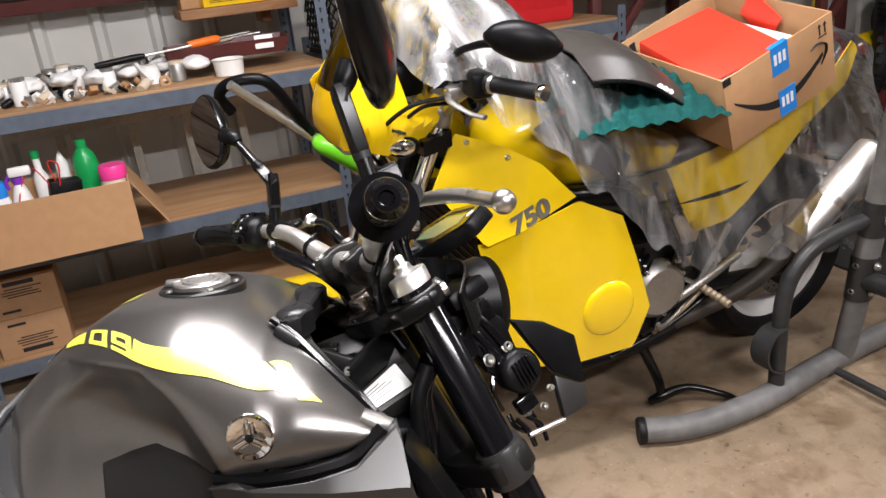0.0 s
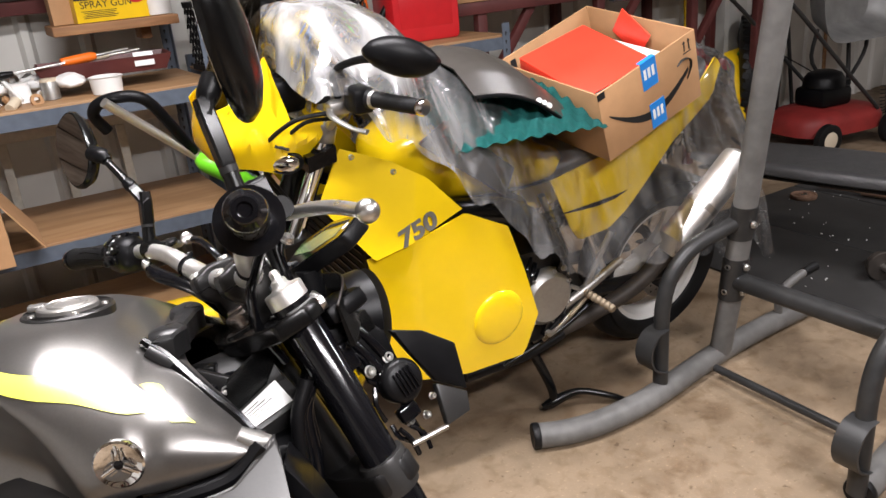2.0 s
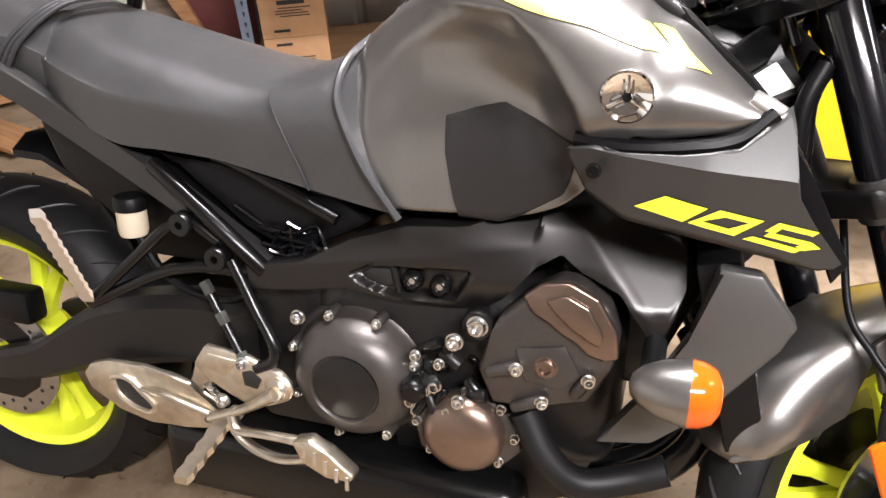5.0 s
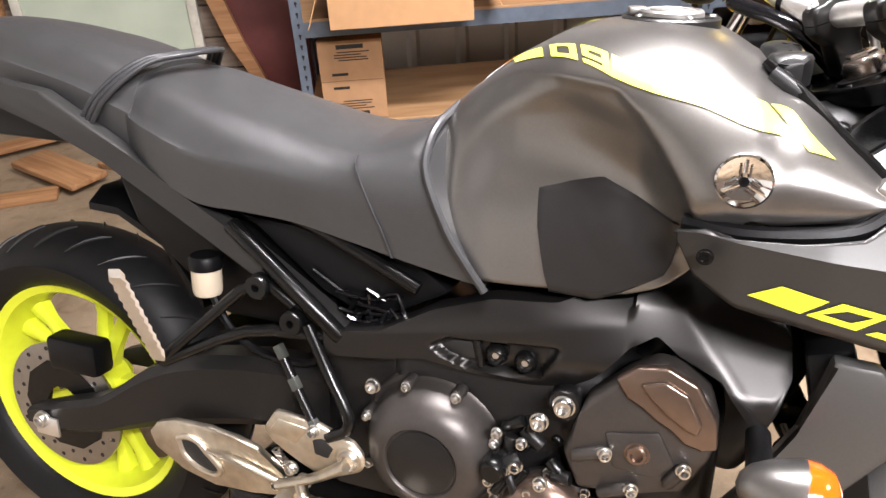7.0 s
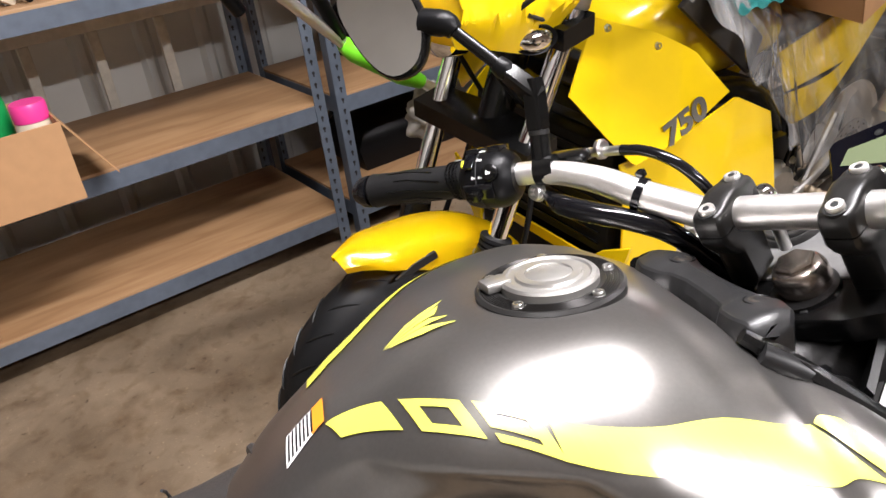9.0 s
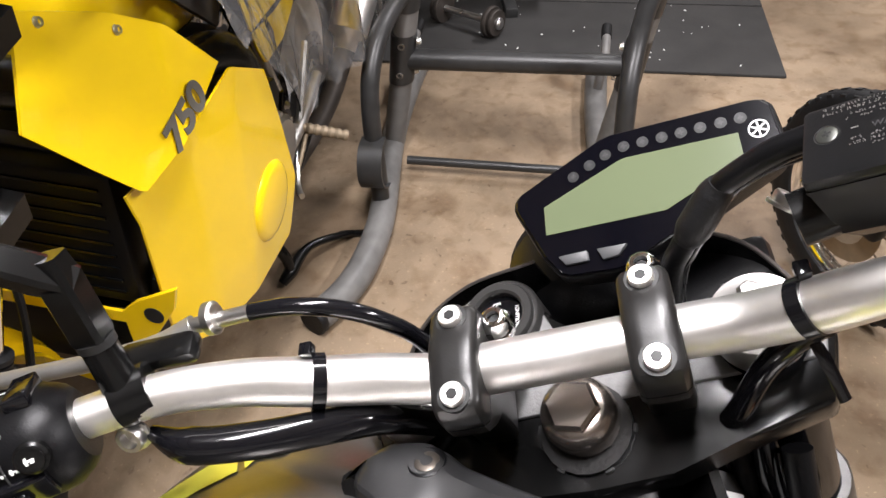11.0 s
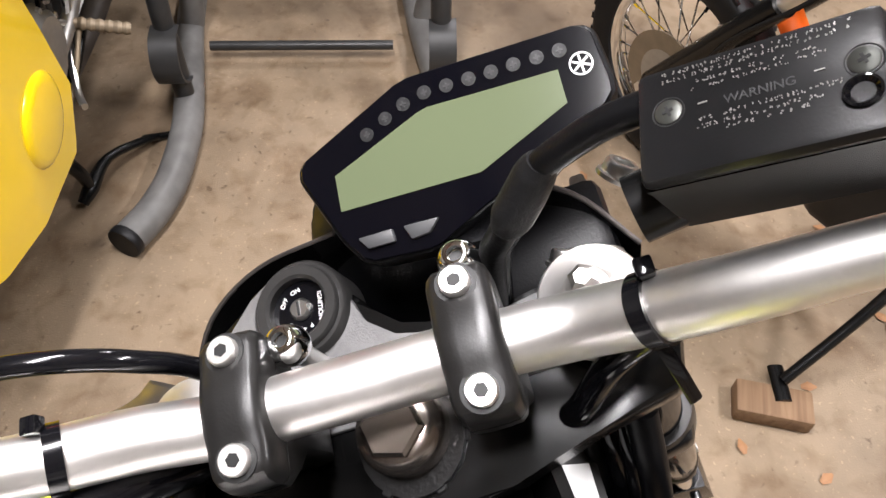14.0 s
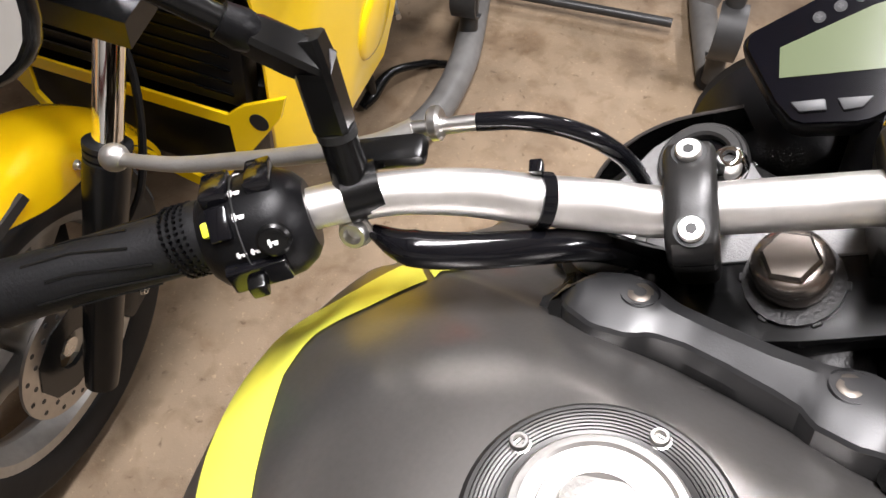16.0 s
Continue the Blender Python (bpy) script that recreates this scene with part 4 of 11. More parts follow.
# arms of the bracket running down the flanks
for side in (-1, 1):
    bm = tube(B(), [(-0.09, side * 0.096, .966), (-0.055, side * 0.108, .944), (-0.02, side * 0.128, .915), (0.015, side * 0.150, .890)], [0.010, 0.008, 0.007, 0.005], 10, 4)
    part("bracket_arm", bm, M["bracket"], bridge)

# dark airbox and frame filling behind the steering head
part("air_box", box(B(), (-0.065, 0, 0.835), (0.13, 0.17, 0.13), pose(0, 0, 0, 0, 0, 0), 0.02, 3), M["black"], bike)
part("air_duct", box(B(), (0.0, 0, .765), (0.15, 0.22, 0.14), None, 0.02, 2), M["black"], bike)
part("frame_head", tube(B(), [(-0.14, 0, .80), (-0.02, 0, .86), (0.055, 0, .90)], [0.09, 0.07, 0.05], 12, 4), M["engine"], bike)
LQ = [Vector((-0.001, -0.085, 0.8685)), Vector((0.020, -0.10, 0.855)), Vector((0.067, -0.07, 0.873)), Vector((0.045, -0.05, 0.897))]
lc, ln = sum(LQ, Vector()) / 4, (LQ[1] - LQ[0]).cross(LQ[3] - LQ[0]).normalized()
ln = ln if ln.z > 0 else -ln
part("reservoir_box", loft(B(), [[lc + (q - lc) * k + ln * h for q in LQ] for k, h in ((1.05, -.10), (1.5, -.08), (1.55, -.012), (1.48, -.004), (1.42, 0.0))]), M["dark_paint"], bike, "dark grey plastic box with a white paper label")
# added plate, hides the paper label from above and the left
PE = (LQ[3] - LQ[0]).normalized()
cv = [LQ[0] - PE * .012, LQ[3] + PE * .014]
part("label_blind", loft(B(), [[cv[0] + Vector((0, .004, -.03)), cv[1] + Vector((0, .004, -.03)), cv[1] + Vector((0, .012, -.03)), cv[0] + Vector((0, .012, -.03))], [cv[0] + Vector((0, .004, .03)), cv[1] + Vector((0, .004, .03)), cv[1] + Vector((0, .012, .03)), cv[0] + Vector((0, .012, .03))], [cv[0] + Vector((.004, -.008, .052)), cv[1] + Vector((-.004, -.008, .052)), cv[1] + Vector((-.004, .000, .055)), cv[0] + Vector((.004, .000, .055))]]), M["black_satin"], bike, "", None, 30)
lab = part("paper_label", loft(B(), [[lc + (q - lc) * .98 + ln * h for q in LQ] for h in (.0002, .0012)]), M["label"], bike, "white printed paper label")
for i in range(5):
    f0, f1 = .18 + .13 * i, .205 + .13 * i
    a_, b_ = LQ[0].lerp(LQ[1], f0), LQ[3].lerp(LQ[2], f0)
    c_, d_ = LQ[0].lerp(LQ[1], f1), LQ[3].lerp(LQ[2], f1)
    w_ = .45 + .12 * (i % 3)
    part("label_print", loft(B(), [[v + ln * h for v in (a_.lerp(b_, .1), a_.lerp(b_, w_), c_.lerp(d_, w_), c_.lerp(d_, .1))] for h in (.0013, .0017)]), M["ink_and_shade"], lab)

# hoses, brackets and bolts in the gap between tank and steering head
random.seed(21)
for i in range(5):
    x0, y0 = -0.085 + 0.011 * i, -0.095 + 0.02 * random.random()
    part("wiring_hose", tube(B(), [(x0, y0, .860), (x0 + .012, y0 + .006, .892 + .012 * random.random()), (x0 + .034, y0 + .030, .905 + .01 * random.random()), (x0 + .055, y0 + .055, .885)], random.choice((.0035, .0045, .006)), 8, 4), M["black_gloss"], bike)
part("head_bracket", prism(B(), [(-0.085, .900), (-0.045, .930), (0.000, .912), (0.012, .885), (-0.030, .872), (-0.085, .868)], -0.072, -0.062, None, 0.003), M["engine"], bike)
part("head_bracket", prism(B(), [(-0.070, .880), (-0.020, .900), (0.004, .880), (-0.010, .860), (-0.070, .855)], -0.108, -0.098, None, 0.003), M["black_satin"], bike)
for q_, r_ in (((-0.055, -0.072, .905), .007), ((-0.012, -0.072, .898), .006), ((-0.030, -0.108, .882), .0065), ((-0.056, -0.108, .868), .005)):
    part("head_bolt", bolt(B(), q_, (0, -1, 0.4), r_, 0.006), M["steel"], bike)
for i in range(7):
    x0, y0 = 0.074 + 0.004 * (i % 3), -0.108 + 0.012 * i
    part("loom_tube", tube(B(), [(x0 + .016, y0 + .012, .905 - .012 * (i % 2)), (x0, y0, .86), (x0 + .002 * (i % 3), y0 - .004, .79), (x0 - .008, y0, .70)], .0075 if i % 2 else .0095, 10, 4), M["black_gloss"] if i % 3 else M["black"], bike)
part("connector", box(B(), (-0.045, -0.040, .915), (0.036, 0.026, 0.022), pose(0, 0, 0, 0, 0, 0), .004), M["black_satin"], bike)

# ---- seat ----
def skin(o, yfun, thick, nx=30, nz=14):
    """A curved plate inside an outline in x and z, standing out to yfun(x, z), thick inwards."""
    bm = B()
    xs = [p[0] for p in o]
    a_, b_ = [], []
    for i in range(nx + 1):
        x = min(xs) + 1e-4 + (max(xs) - min(xs) - 2e-4) * i / nx
        hits = [z0 + (z1 - z0) * (x - x0) / (x1 - x0) for (x0, z0), (x1, z1) in zip(o, o[1:] + o[:1]) if (x0 - x) * (x1 - x) < 0]
        lo, hi = min(hits), max(hits)
        zs = [lo + (hi - lo) * j / nz for j in range(nz + 1)]
        a_.append([bm.verts.new((x, yfun(x, z), z)) for z in zs])
        b_.append([bm.verts.new((x, yfun(x, z) - math.copysign(thick, yfun(x, z)), z)) for z in zs])
    for g in (a_, b_):
        for p, q in zip(g, g[1:]):
            for j in range(nz):
                bm.faces.new((p[j], p[j + 1], q[j + 1], q[j]))
    for i in range(nx):
        bm.faces.new((a_[i][0], a_[i + 1][0], b_[i + 1][0], b_[i][0]))
        bm.faces.new((a_[i][nz], a_[i + 1][nz], b_[i + 1][nz], b_[i][nz]))
    for j in range(nz):
        bm.faces.new((a_[0][j], a_[0][j + 1], b_[0][j + 1], b_[0][j]))
        bm.faces.new((a_[nx][j], a_[nx][j + 1], b_[nx][j + 1], b_[nx][j]))
    return bm


def seat_ring(x, hw, zt, zb, drop, nose=0.0):
    pts = []
    for y, z in ((-hw, zb), (-hw * 1.02, zb + (zt - zb) * 0.45), (-hw * 0.98, zt - drop), (-hw * 0.78, zt - drop * 0.35), (-hw * 0.4, zt - drop * 0.06), (0, zt), (hw * 0.4, zt - drop * 0.06), (hw * 0.78, zt - drop * 0.35), (hw * 0.98, zt - drop), (hw * 1.02, zb + (zt - zb) * 0.45), (hw, zb)):
        pts.append((x, y, z))
    return pts


def seat_mesh(stations, n=5):
    rows = [seat_ring(*s) for s in stations]
    k = len(rows[0])
    cols = [spline([r[i] for r in rows], n) for i in range(k)]
    out = []
    for j in range(len(cols[0])):
        out.append(spline([cols[i][j] for i in range(k)], 3))
    return loft(B(), out)


front_seat = seat_mesh([(-0.93, .120, .915, .812, .06), (-0.88, .140, .912, .785, .066), (-0.80, .150, .892, .752, .064), (-0.72, .150, .872, .748, .052), (-0.64, .147, .854, .742, .040), (-0.57, .143, .850, .726, .036), (-0.52, .140, .864, .710, .042), (-0.485, .139, .882, .698, .050), (-0.462, .138, .893, .690, .055)], 6)
for v in front_seat.verts:
    # the front edge slants to follow the rear of the tank
    w_ = max(0.0, min(1.0, (v.co.x + 0.60) / 0.14)) ** 1.6
    v.co.x += w_ * (0.082 * max(0.0, min(1.0, (0.825 - v.co.z) / 0.135)) ** 1.25 + 0.018 * max(0.0, min(1.0, (v.co.z - 0.855) / 0.04)))
    v.co.y *= 1 - 0.20 * max(0.0, min(1.0, (v.co.z - 0.80) / 0.09)) * max(0.0, (v.co.x + 0.56) / 0.10)
seat = part("rider_seat", front_seat, M["vinyl"], bike, "dark grey grained vinyl rider seat", smooth=60)
for side in (-1, 1):
    bm = tube(B(), [(-0.452, side * 0.045, .899), (-0.462, side * 0.088, .882), (-0.466, side * 0.118, .858), (-0.461, side * 0.137, .824), (-0.431, side * 0.146, .762), (-0.404, side * 0.147, .722), (-0.378, side * 0.147, .688)], 0.0055, 8, 5)
    part("seat_piping", bm, M["vinyl2"], seat)
    bm = tube(B(), [(-0.558, side * 0.1290, .8385), (-0.557, side * 0.1365, .832), (-0.555, side * 0.1405, .822), (-0.540, side * 0.1445, .790), (-0.518, side * 0.1445, .745), (-0.505, side * 0.143, .712)], 0.0016, 6, 5)
    part("seat_seam", bm, M["vinyl2"], seat)
part("seat_piping", tube(B(), [(-0.452, -0.045, .899), (-0.449, 0, .902), (-0.452, 0.045, .899)], 0.0055, 8, 5), M["vinyl2"], seat)
pill = seat_mesh([(-1.29, .05, .968, .905, .03), (-1.24, .082, .972, .885, .04), (-1.14, .105, .966, .86, .05), (-1.02, .118, .948, .84, .055), (-0.92, .122, .922, .80, .06)])
part("pillion_seat", pill, M["vinyl"], bike, "dark grey vinyl pillion seat", smooth=60)
bm = B()
for dx in (0.0, -0.010, -0.021):
    tube(bm, [(-0.985 + dx, -0.132, .835), (-0.955 + dx, -0.124, .880), (-0.910 + dx, -0.088, .925), (-0.875 + dx, -0.04, .936), (-0.865 + dx, 0, .938), (-0.875 + dx, 0.04, .936), (-0.910 + dx, 0.088, .925), (-0.955 + dx, 0.124, .880), (-0.985 + dx, 0.132, .835)], 0.0042, 8, 5)
part("seat_strap", bm, M["vinyl2"], bike, "ribbed strap across the seat", smooth=70)

# ---- tail, subframe ----
for side in (-1, 1):
    bm = prism(B(), [(-1.20, .900), (-1.06, .884), (-0.91, .806), (-0.757, .722), (-0.60, .620), (-0.565, .592), (-0.592, .580), (-0.795, .702), (-0.960, .792), (-1.045, .832), (-1.20, .865)], side * 0.118, side * 0.146, None, 0.006)
    part("tail_panel", bm, M["dark_paint"], bike, "matte grey tail side panel")
    part("subframe_tube", cyl(B(), (-0.75, side * 0.140, .725), (-0.575, side * 0.150, .588), 0.0125, bevel=0.003), M["black_satin"], bike)
    part("subframe_tube", tube(B(), [(-0.66, side * 0.12, .738), (-0.60, side * 0.130, .726), (-0.47, side * 0.135, .672)], 0.010, 10, 3), M["black_satin"], bike)
    part("peg_bracket", tube(B(), [(-0.862, side * 0.180, .508), (-0.78, side * 0.168, .585), (-0.705, side * 0.15, .648), (-0.65, side * 0.145, .62)], 0.009, 10, 3), M["black_satin"], bike)
    part("peg_bracket", tube(B(), [(-0.860, side * 0.178, .506), (-0.72, side * 0.16, .575), (-0.60, side * 0.15, .585)], 0.009, 10, 3), M["black_satin"], bike)
    bm = B()
    rings = []
    for f in range(21):
        p = Vector((-0.846, side * 0.262, .678)).lerp(Vector((-0.855, side * 0.19, .519)), f / 20)
        h = 0.014 if f % 2 else 0.0095
        rings.append([(p.x - h, p.y, p.z - 0.006), (p.x - h, p.y, p.z + 0.006), (p.x + h, p.y, p.z + 0.009), (p.x + h, p.y, p.z - 0.004)])
    part("passenger_peg", loft(bm, rings), M["alu"], bike, "ribbed aluminium passenger footpeg", smooth=0)
# added black block, fills the gap under the seat behind the tubes
part("seat_filler", prism(B(), [(-.98, .765), (-.74, .750), (-.60, .645), (-.62, .560), (-.80, .560), (-.95, .685)], -.100, .100, None, .01), M["black"], bike, "black block under the seat")
part("tail_core", box(B(), (-1.02, 0, .830), (0.52, 0.20, 0.07), pose(0, 0, 0, 0, 0, 0), 0.015), M["black"], bike)
part("rear_mudguard", loft(B(), [[(x, -w, z), (x, -w * .6, z + .02), (x, w * .6, z + .02), (x, w, z), (x, w, z - .012), (x, -w, z - .012)] for x, w, z in ((-0.86, .075, .56), (-0.92, .085, .66), (-1.00, .085, .70), (-1.06, .08, .70))]), M["black"], bike)
part("side_cover", prism(B(), [(-0.76, .735), (-0.50, .715), (-0.43, .665), (-0.55, .60), (-0.62, .64)], -0.118, 0.118, None, 0.01), M["black"], bike)
res = part("brake_fluid_cup", lathe(B(), [(0, 0), (0.020, 0), (0.022, 0.008), (0.022, 0.040), (0, 0.040)], 24), M["tan"], bike, "translucent cream brake fluid cup", Matrix.Translation((-0.805, -0.13, 0.607)))
part("cup_lid", lathe(B(), [(0, 0.040), (0.024, 0.040), (0.024, 0.056), (0.021, 0.060), (0, 0.060)], 20), M["black"], res, "", Matrix.Translation((-0.805, -0.13, 0.607)))
part("brake_hose", tube(B(), [(-0.80, -0.13, .61), (-0.76, -0.14, .56), (-0.70, -0.14, .53), (-0.62, -0.145, .54), (-0.60, -0.15, .60)], 0.006, 8, 5), M["black"], bike)
part("gear_linkage", tube(B(), [(-0.625, -0.155, .60), (-0.59, -0.165, .54), (-0.555, -0.178, .490), (-0.556, -0.18, .465), (-0.585, -0.18, .447)], 0.009, 10, 5), M["black_satin"], bike)
rod = part("brake_rod", tube(B(), [(-0.668, -0.160, .555), (-0.636, -0.170, .505), (-0.603, -0.180, .455)], 0.007, 10, 3), M["black_satin"], bike)
for p, q in (((-0.672, -0.159, .562), (-0.661, -0.162, .545)), ((-0.646, -0.167, .520), (-0.636, -0.170, .505)), ((-0.611, -0.178, .467), (-0.600, -0.181, .450))):
    part("rod_nut", cyl(B(), p, q, .009, None, 6, .001), M["screw_grey"], rod)
random.seed(5)
for i in range(14):
    x, z = -0.60 + 0.11 * random.random(), 0.60 + 0.06 * random.random()
    p = Vector((x, -0.122 - 0.01 * random.random(), z))
    part("wire", tube(B(), [p, p + Vector((0.03 * random.uniform(-1, 1), 0.006, 0.02 * random.uniform(-1, 1))), p + Vector((0.05 * random.uniform(-1, 1), 0.0, 0.03 * random.uniform(-1, 1)))], 0.003, 6, 2), M["black_gloss"], bike)
for x, z in ((-0.70, .645), (-0.648, .600)):
    part("bracket_eye", lathe(B(), [(.006, -.012), (.016, -.012), (.018, -.009), (.018, .009), (.016, .012), (.006, .012)], 20, Matrix.Translation((x, -0.152, z)) @ ALONG_Y, True), M["black_satin"], bike)

# ---- wheels ----
RAX = (-1.165, 0, 0.312)
wheel(bike, RAX, 0.312, 0.222, 0.18, M["fluo"], 5, None, 0.030, 0.05, True, True)
brake_disc(bike, (RAX[0], -0.092, RAX[2]), 0.122, 0.085)
part("rear_caliper", box(B(), (-1.10, -0.105, .435), (0.105, 0.045, 0.062), pose(0, 0, 0, 0, 0, 0), 0.010), M["black"], bike)
# swingarm
for side in (-1, 1):
    rings = []
    for x, z, h, y, t in ((-1.215, .300, .030, .118, .03), (-1.12, .322, .058, .122, .04), (-1.03, .350, .070, .124, .045), (-0.93, .405, .105, .126, .05), (-0.84, .440, .120, .126, .055), (-0.72, .465, .115, .124, .055), (-0.60, .470, .110, .118, .055)):
        rings.append([(x, side * (y + t / 2), z - h * .35), (x, side * (y + t / 2), z + h * .35), (x, side * (y + t * .25), z + h / 2), (x, side * (y - t * .4), z + h / 2), (x, side * (y - t / 2), z), (x, side * (y - t * .4), z - h / 2), (x, side * (y + t * .25), z - h / 2)])
    ks = [spline([r[i] for r in rings], 4) for i in range(7)]
    part("swingarm", loft(B(), [[k[j] for k in ks] for j in range(len(ks[0]))]), M["engine"], bike, "satin black cast swingarm")
part("chain_adjuster", box(B(), (-1.158, -0.143, .300), (0.05, 0.006, 0.036), None, 0.002), M["alu"], bike)
part("axle_nut", bolt(B(), (-1.165, -0.145, .312), (0, -1, 0), 0.013, 0.01), M["steel"], bike)

# rider's footpeg plate, peg and brake pedal
bm = prism(B(), [(-0.688, .438), (-0.667, .471), (-0.604, .466), (-0.545, .447), (-0.532, .432), (-0.530, .412), (-0.541, .400), (-0.567, .390), (-0.597, .380), (-0.630, .398), (-0.650, .413), (-0.672, .418)], -0.185, -0.172, None, 0.004)
plate = part("footrest_plate", bm, M["cast_alu"], bike, "cast aluminium footrest plate")
part("plate_web", prism(B(), [(-0.676, .440), (-0.662, .461), (-0.612, .457), (-0.634, .425)], -0.1875, -0.17, None, 0.003), M["cast_alu"], plate)
# dark prism in place of the shade in a cutout
part("cutout_shade", prism(B(), [(-0.607, .440), (-0.590, .446), (-0.574, .433), (-0.583, .415), (-0.604, .418)], -0.1865, -0.17, None, 0.002), M["ink_and_shade"], plate)
heel = part("heel_plate", prism(B(), [(-0.894, .382), (-0.878, .402), (-0.846, .413), (-0.783, .416), (-0.735, .408), (-0.699, .401), (-0.684, .382), (-0.655, .365), (-0.632, .353), (-0.645, .338), (-0.668, .330), (-0.714, .321), (-0.778, .314), (-0.835, .327), (-0.885, .356)], -0.186, -0.174, None, 0.004), M["cast_alu"], plate, "worn aluminium heel plate with a slot")
SLOT = [(-0.838, .386), (-0.822, .392), (-0.802, .388), (-0.786, .372), (-0.766, .352), (-0.768, .341), (-0.780, .336), (-0.808, .343), (-0.830, .360)]
# the slot is a dark prism too, its shade put into the colour
part("cutout_shade", prism(B(), SLOT, -0.188, -0.17, None, 0.002), M["ink_and_shade"], heel)
part("slot_rim", tube(B(), [(x, -0.188, z) for x, z in SLOT + SLOT[:1]], 0.005, 8, 4), M["cast_alu"], heel)
part("plate_rib", tube(B(), [(-0.786, -0.189, .378), (-0.74, -0.193, .378), (-0.70, -0.193, .370), (-0.655, -0.191, .358)], [.004, .008, .008, .005], 10, 4, flat=.6), M["cast_alu"], heel)
for x, z, r_ in ((-0.549, .424, .015), (-0.604, .455, .008), (-0.642, .385, .009), (-0.668, .350, .008), (-0.622, .368, .010)):
    part("plate_bolt", bolt(B(), (x, -0.187, z), (0, -1, 0), r_, 0.008), M["steel"], plate)
part("pivot_boss", cyl(B(), (-0.549, -0.183, .424), (-0.549, -0.189, .424), .023, .020, 24, .002), M["cast_alu"], plate)
part("spring", tube(B(), [(-0.672 + .026 * k / 40 + .0055 * math.cos(k * 1.2), -0.180 + .0055 * math.sin(k * 1.2), .404 - .030 * k / 40) for k in range(41)], .0018, 6), M["steel"], plate)
rings = []
for f in range(11):
    p = Vector((-0.632, -0.19, .362)).lerp(Vector((-0.676, -0.262, .286)), f / 10)
    h = 0.014 if f % 2 else 0.011
    rings.append([(p.x - h, p.y, p.z - .005), (p.x - h, p.y, p.z + .006), (p.x + h, p.y, p.z + .008), (p.x + h, p.y, p.z - .004)])
part("rider_peg", loft(B(), rings), M["cast_alu"], bike, "ribbed aluminium rider footpeg", smooth=0)
pedal = part("brake_pedal", tube(B(), [(-0.660, -0.196, .358), (-0.625, -0.197, .374), (-0.590, -0.197, .392), (-0.549, -0.195, .420)], [0.010, 0.009, 0.010, 0.014], 12, 4, flat=0.7), M["cast_alu"], bike, "cast aluminium brake pedal")
part("pedal_arm", tube(B(), [(-0.622, -0.198, .374), (-0.610, -0.204, .353), (-0.575, -0.208, .357), (-0.535, -0.210, .360), (-0.500, -0.212, .362)], [.010, .009, .008, .008, .009], 12, 4, flat=.7), M["cast_alu"], pedal)
part("pedal_link", tube(B(), [(-0.632, -0.190, .352), (-0.609, -0.196, .331), (-0.578, -0.200, .318), (-0.540, -0.202, .315), (-0.495, -0.206, .330)], .0085, 12, 4, flat=.7), M["cast_alu"], pedal)
part("pedal_tread", prism(B(), [(-0.513, .367), (-0.485, .376), (-0.456, .359), (-0.417, .330), (-0.424, .319), (-0.460, .317), (-0.498, .335)], -0.225, -0.200, None, 0.005), M["cast_alu"], pedal, "worn metal pedal tread")
for k in range(5):
    part("tread_tooth", box(B(), (-0.492 + .016 * k, -0.2255, .358 - .010 * k), (.006, .004, .022), pose(0, 0, 0, 0, 0, 0), .001), M["steel"], pedal)

# ---- frame and engine ----
BEAM = [(-0.60, .595), (-0.515, .614), (-0.446, .652), (-0.369, .678), (-0.287, .688), (-0.234, .708), (-0.170, .748), (-0.131, .745), (-0.084, .732), (-0.042, .700), (-0.019, .668), (-0.018, .636), (-0.034, .588), (-0.053, .580), (-0.067, .600), (-0.091, .630), (-0.140, .648), (-0.168, .666), (-0.198, .647), (-0.239, .596), (-0.278, .566), (-0.353, .568), (-0.453, .586), (-0.51, .574), (-0.60, .560)]


POCKET = [(-0.447, .607), (-0.433, .595), (-0.400, .582), (-0.340, .579), (-0.302, .580), (-0.274, .634), (-0.422, .624)]


def pocket_depth(x, z):
    """How far a point lies inside the outline of the pocket in the frame beam."""
    return min(((x1 - x0) * (z - z0) - (z1 - z0) * (x - x0)) / math.hypot(x1 - x0, z1 - z0) for (x0, z0), (x1, z1) in zip(POCKET, POCKET[1:] + POCKET[:1]))


def smooth_step(a, b, x):
    k = max(0.0, min(1.0, (x - a) / (b - a)))
    return k * k * (3 - 2 * k)


def beam_y(x, z):
    mid = .585 + .20 * max(0.0, x + .55) if x < -.2 else .675 - .30 * max(0.0, x + .12)
    y = .158 - 2.2 * max(0.0, abs(z - mid) - .018) ** 1.5 * (1.0 if x < -.16 else max(0.0, 1 - (x + .16) * 12))
    y += .008 * math.exp(-((x + .12) / .09) ** 2)
    xc = -.140 + .085 * max(0.0, min(1.0, (.69 - z) / .09))      # where the cast nose turns forward
    t = max(0.0, min(1.0, (x - xc + .012) / .024))
    y -= .55 * max(0.0, z - .615) * smooth_step(-.33, -.13, x)
    y -= .016 * max(0.0, min(1.0, pocket_depth(x, z) / .005))
    return y - .28 * max(0.0, x - xc) * t


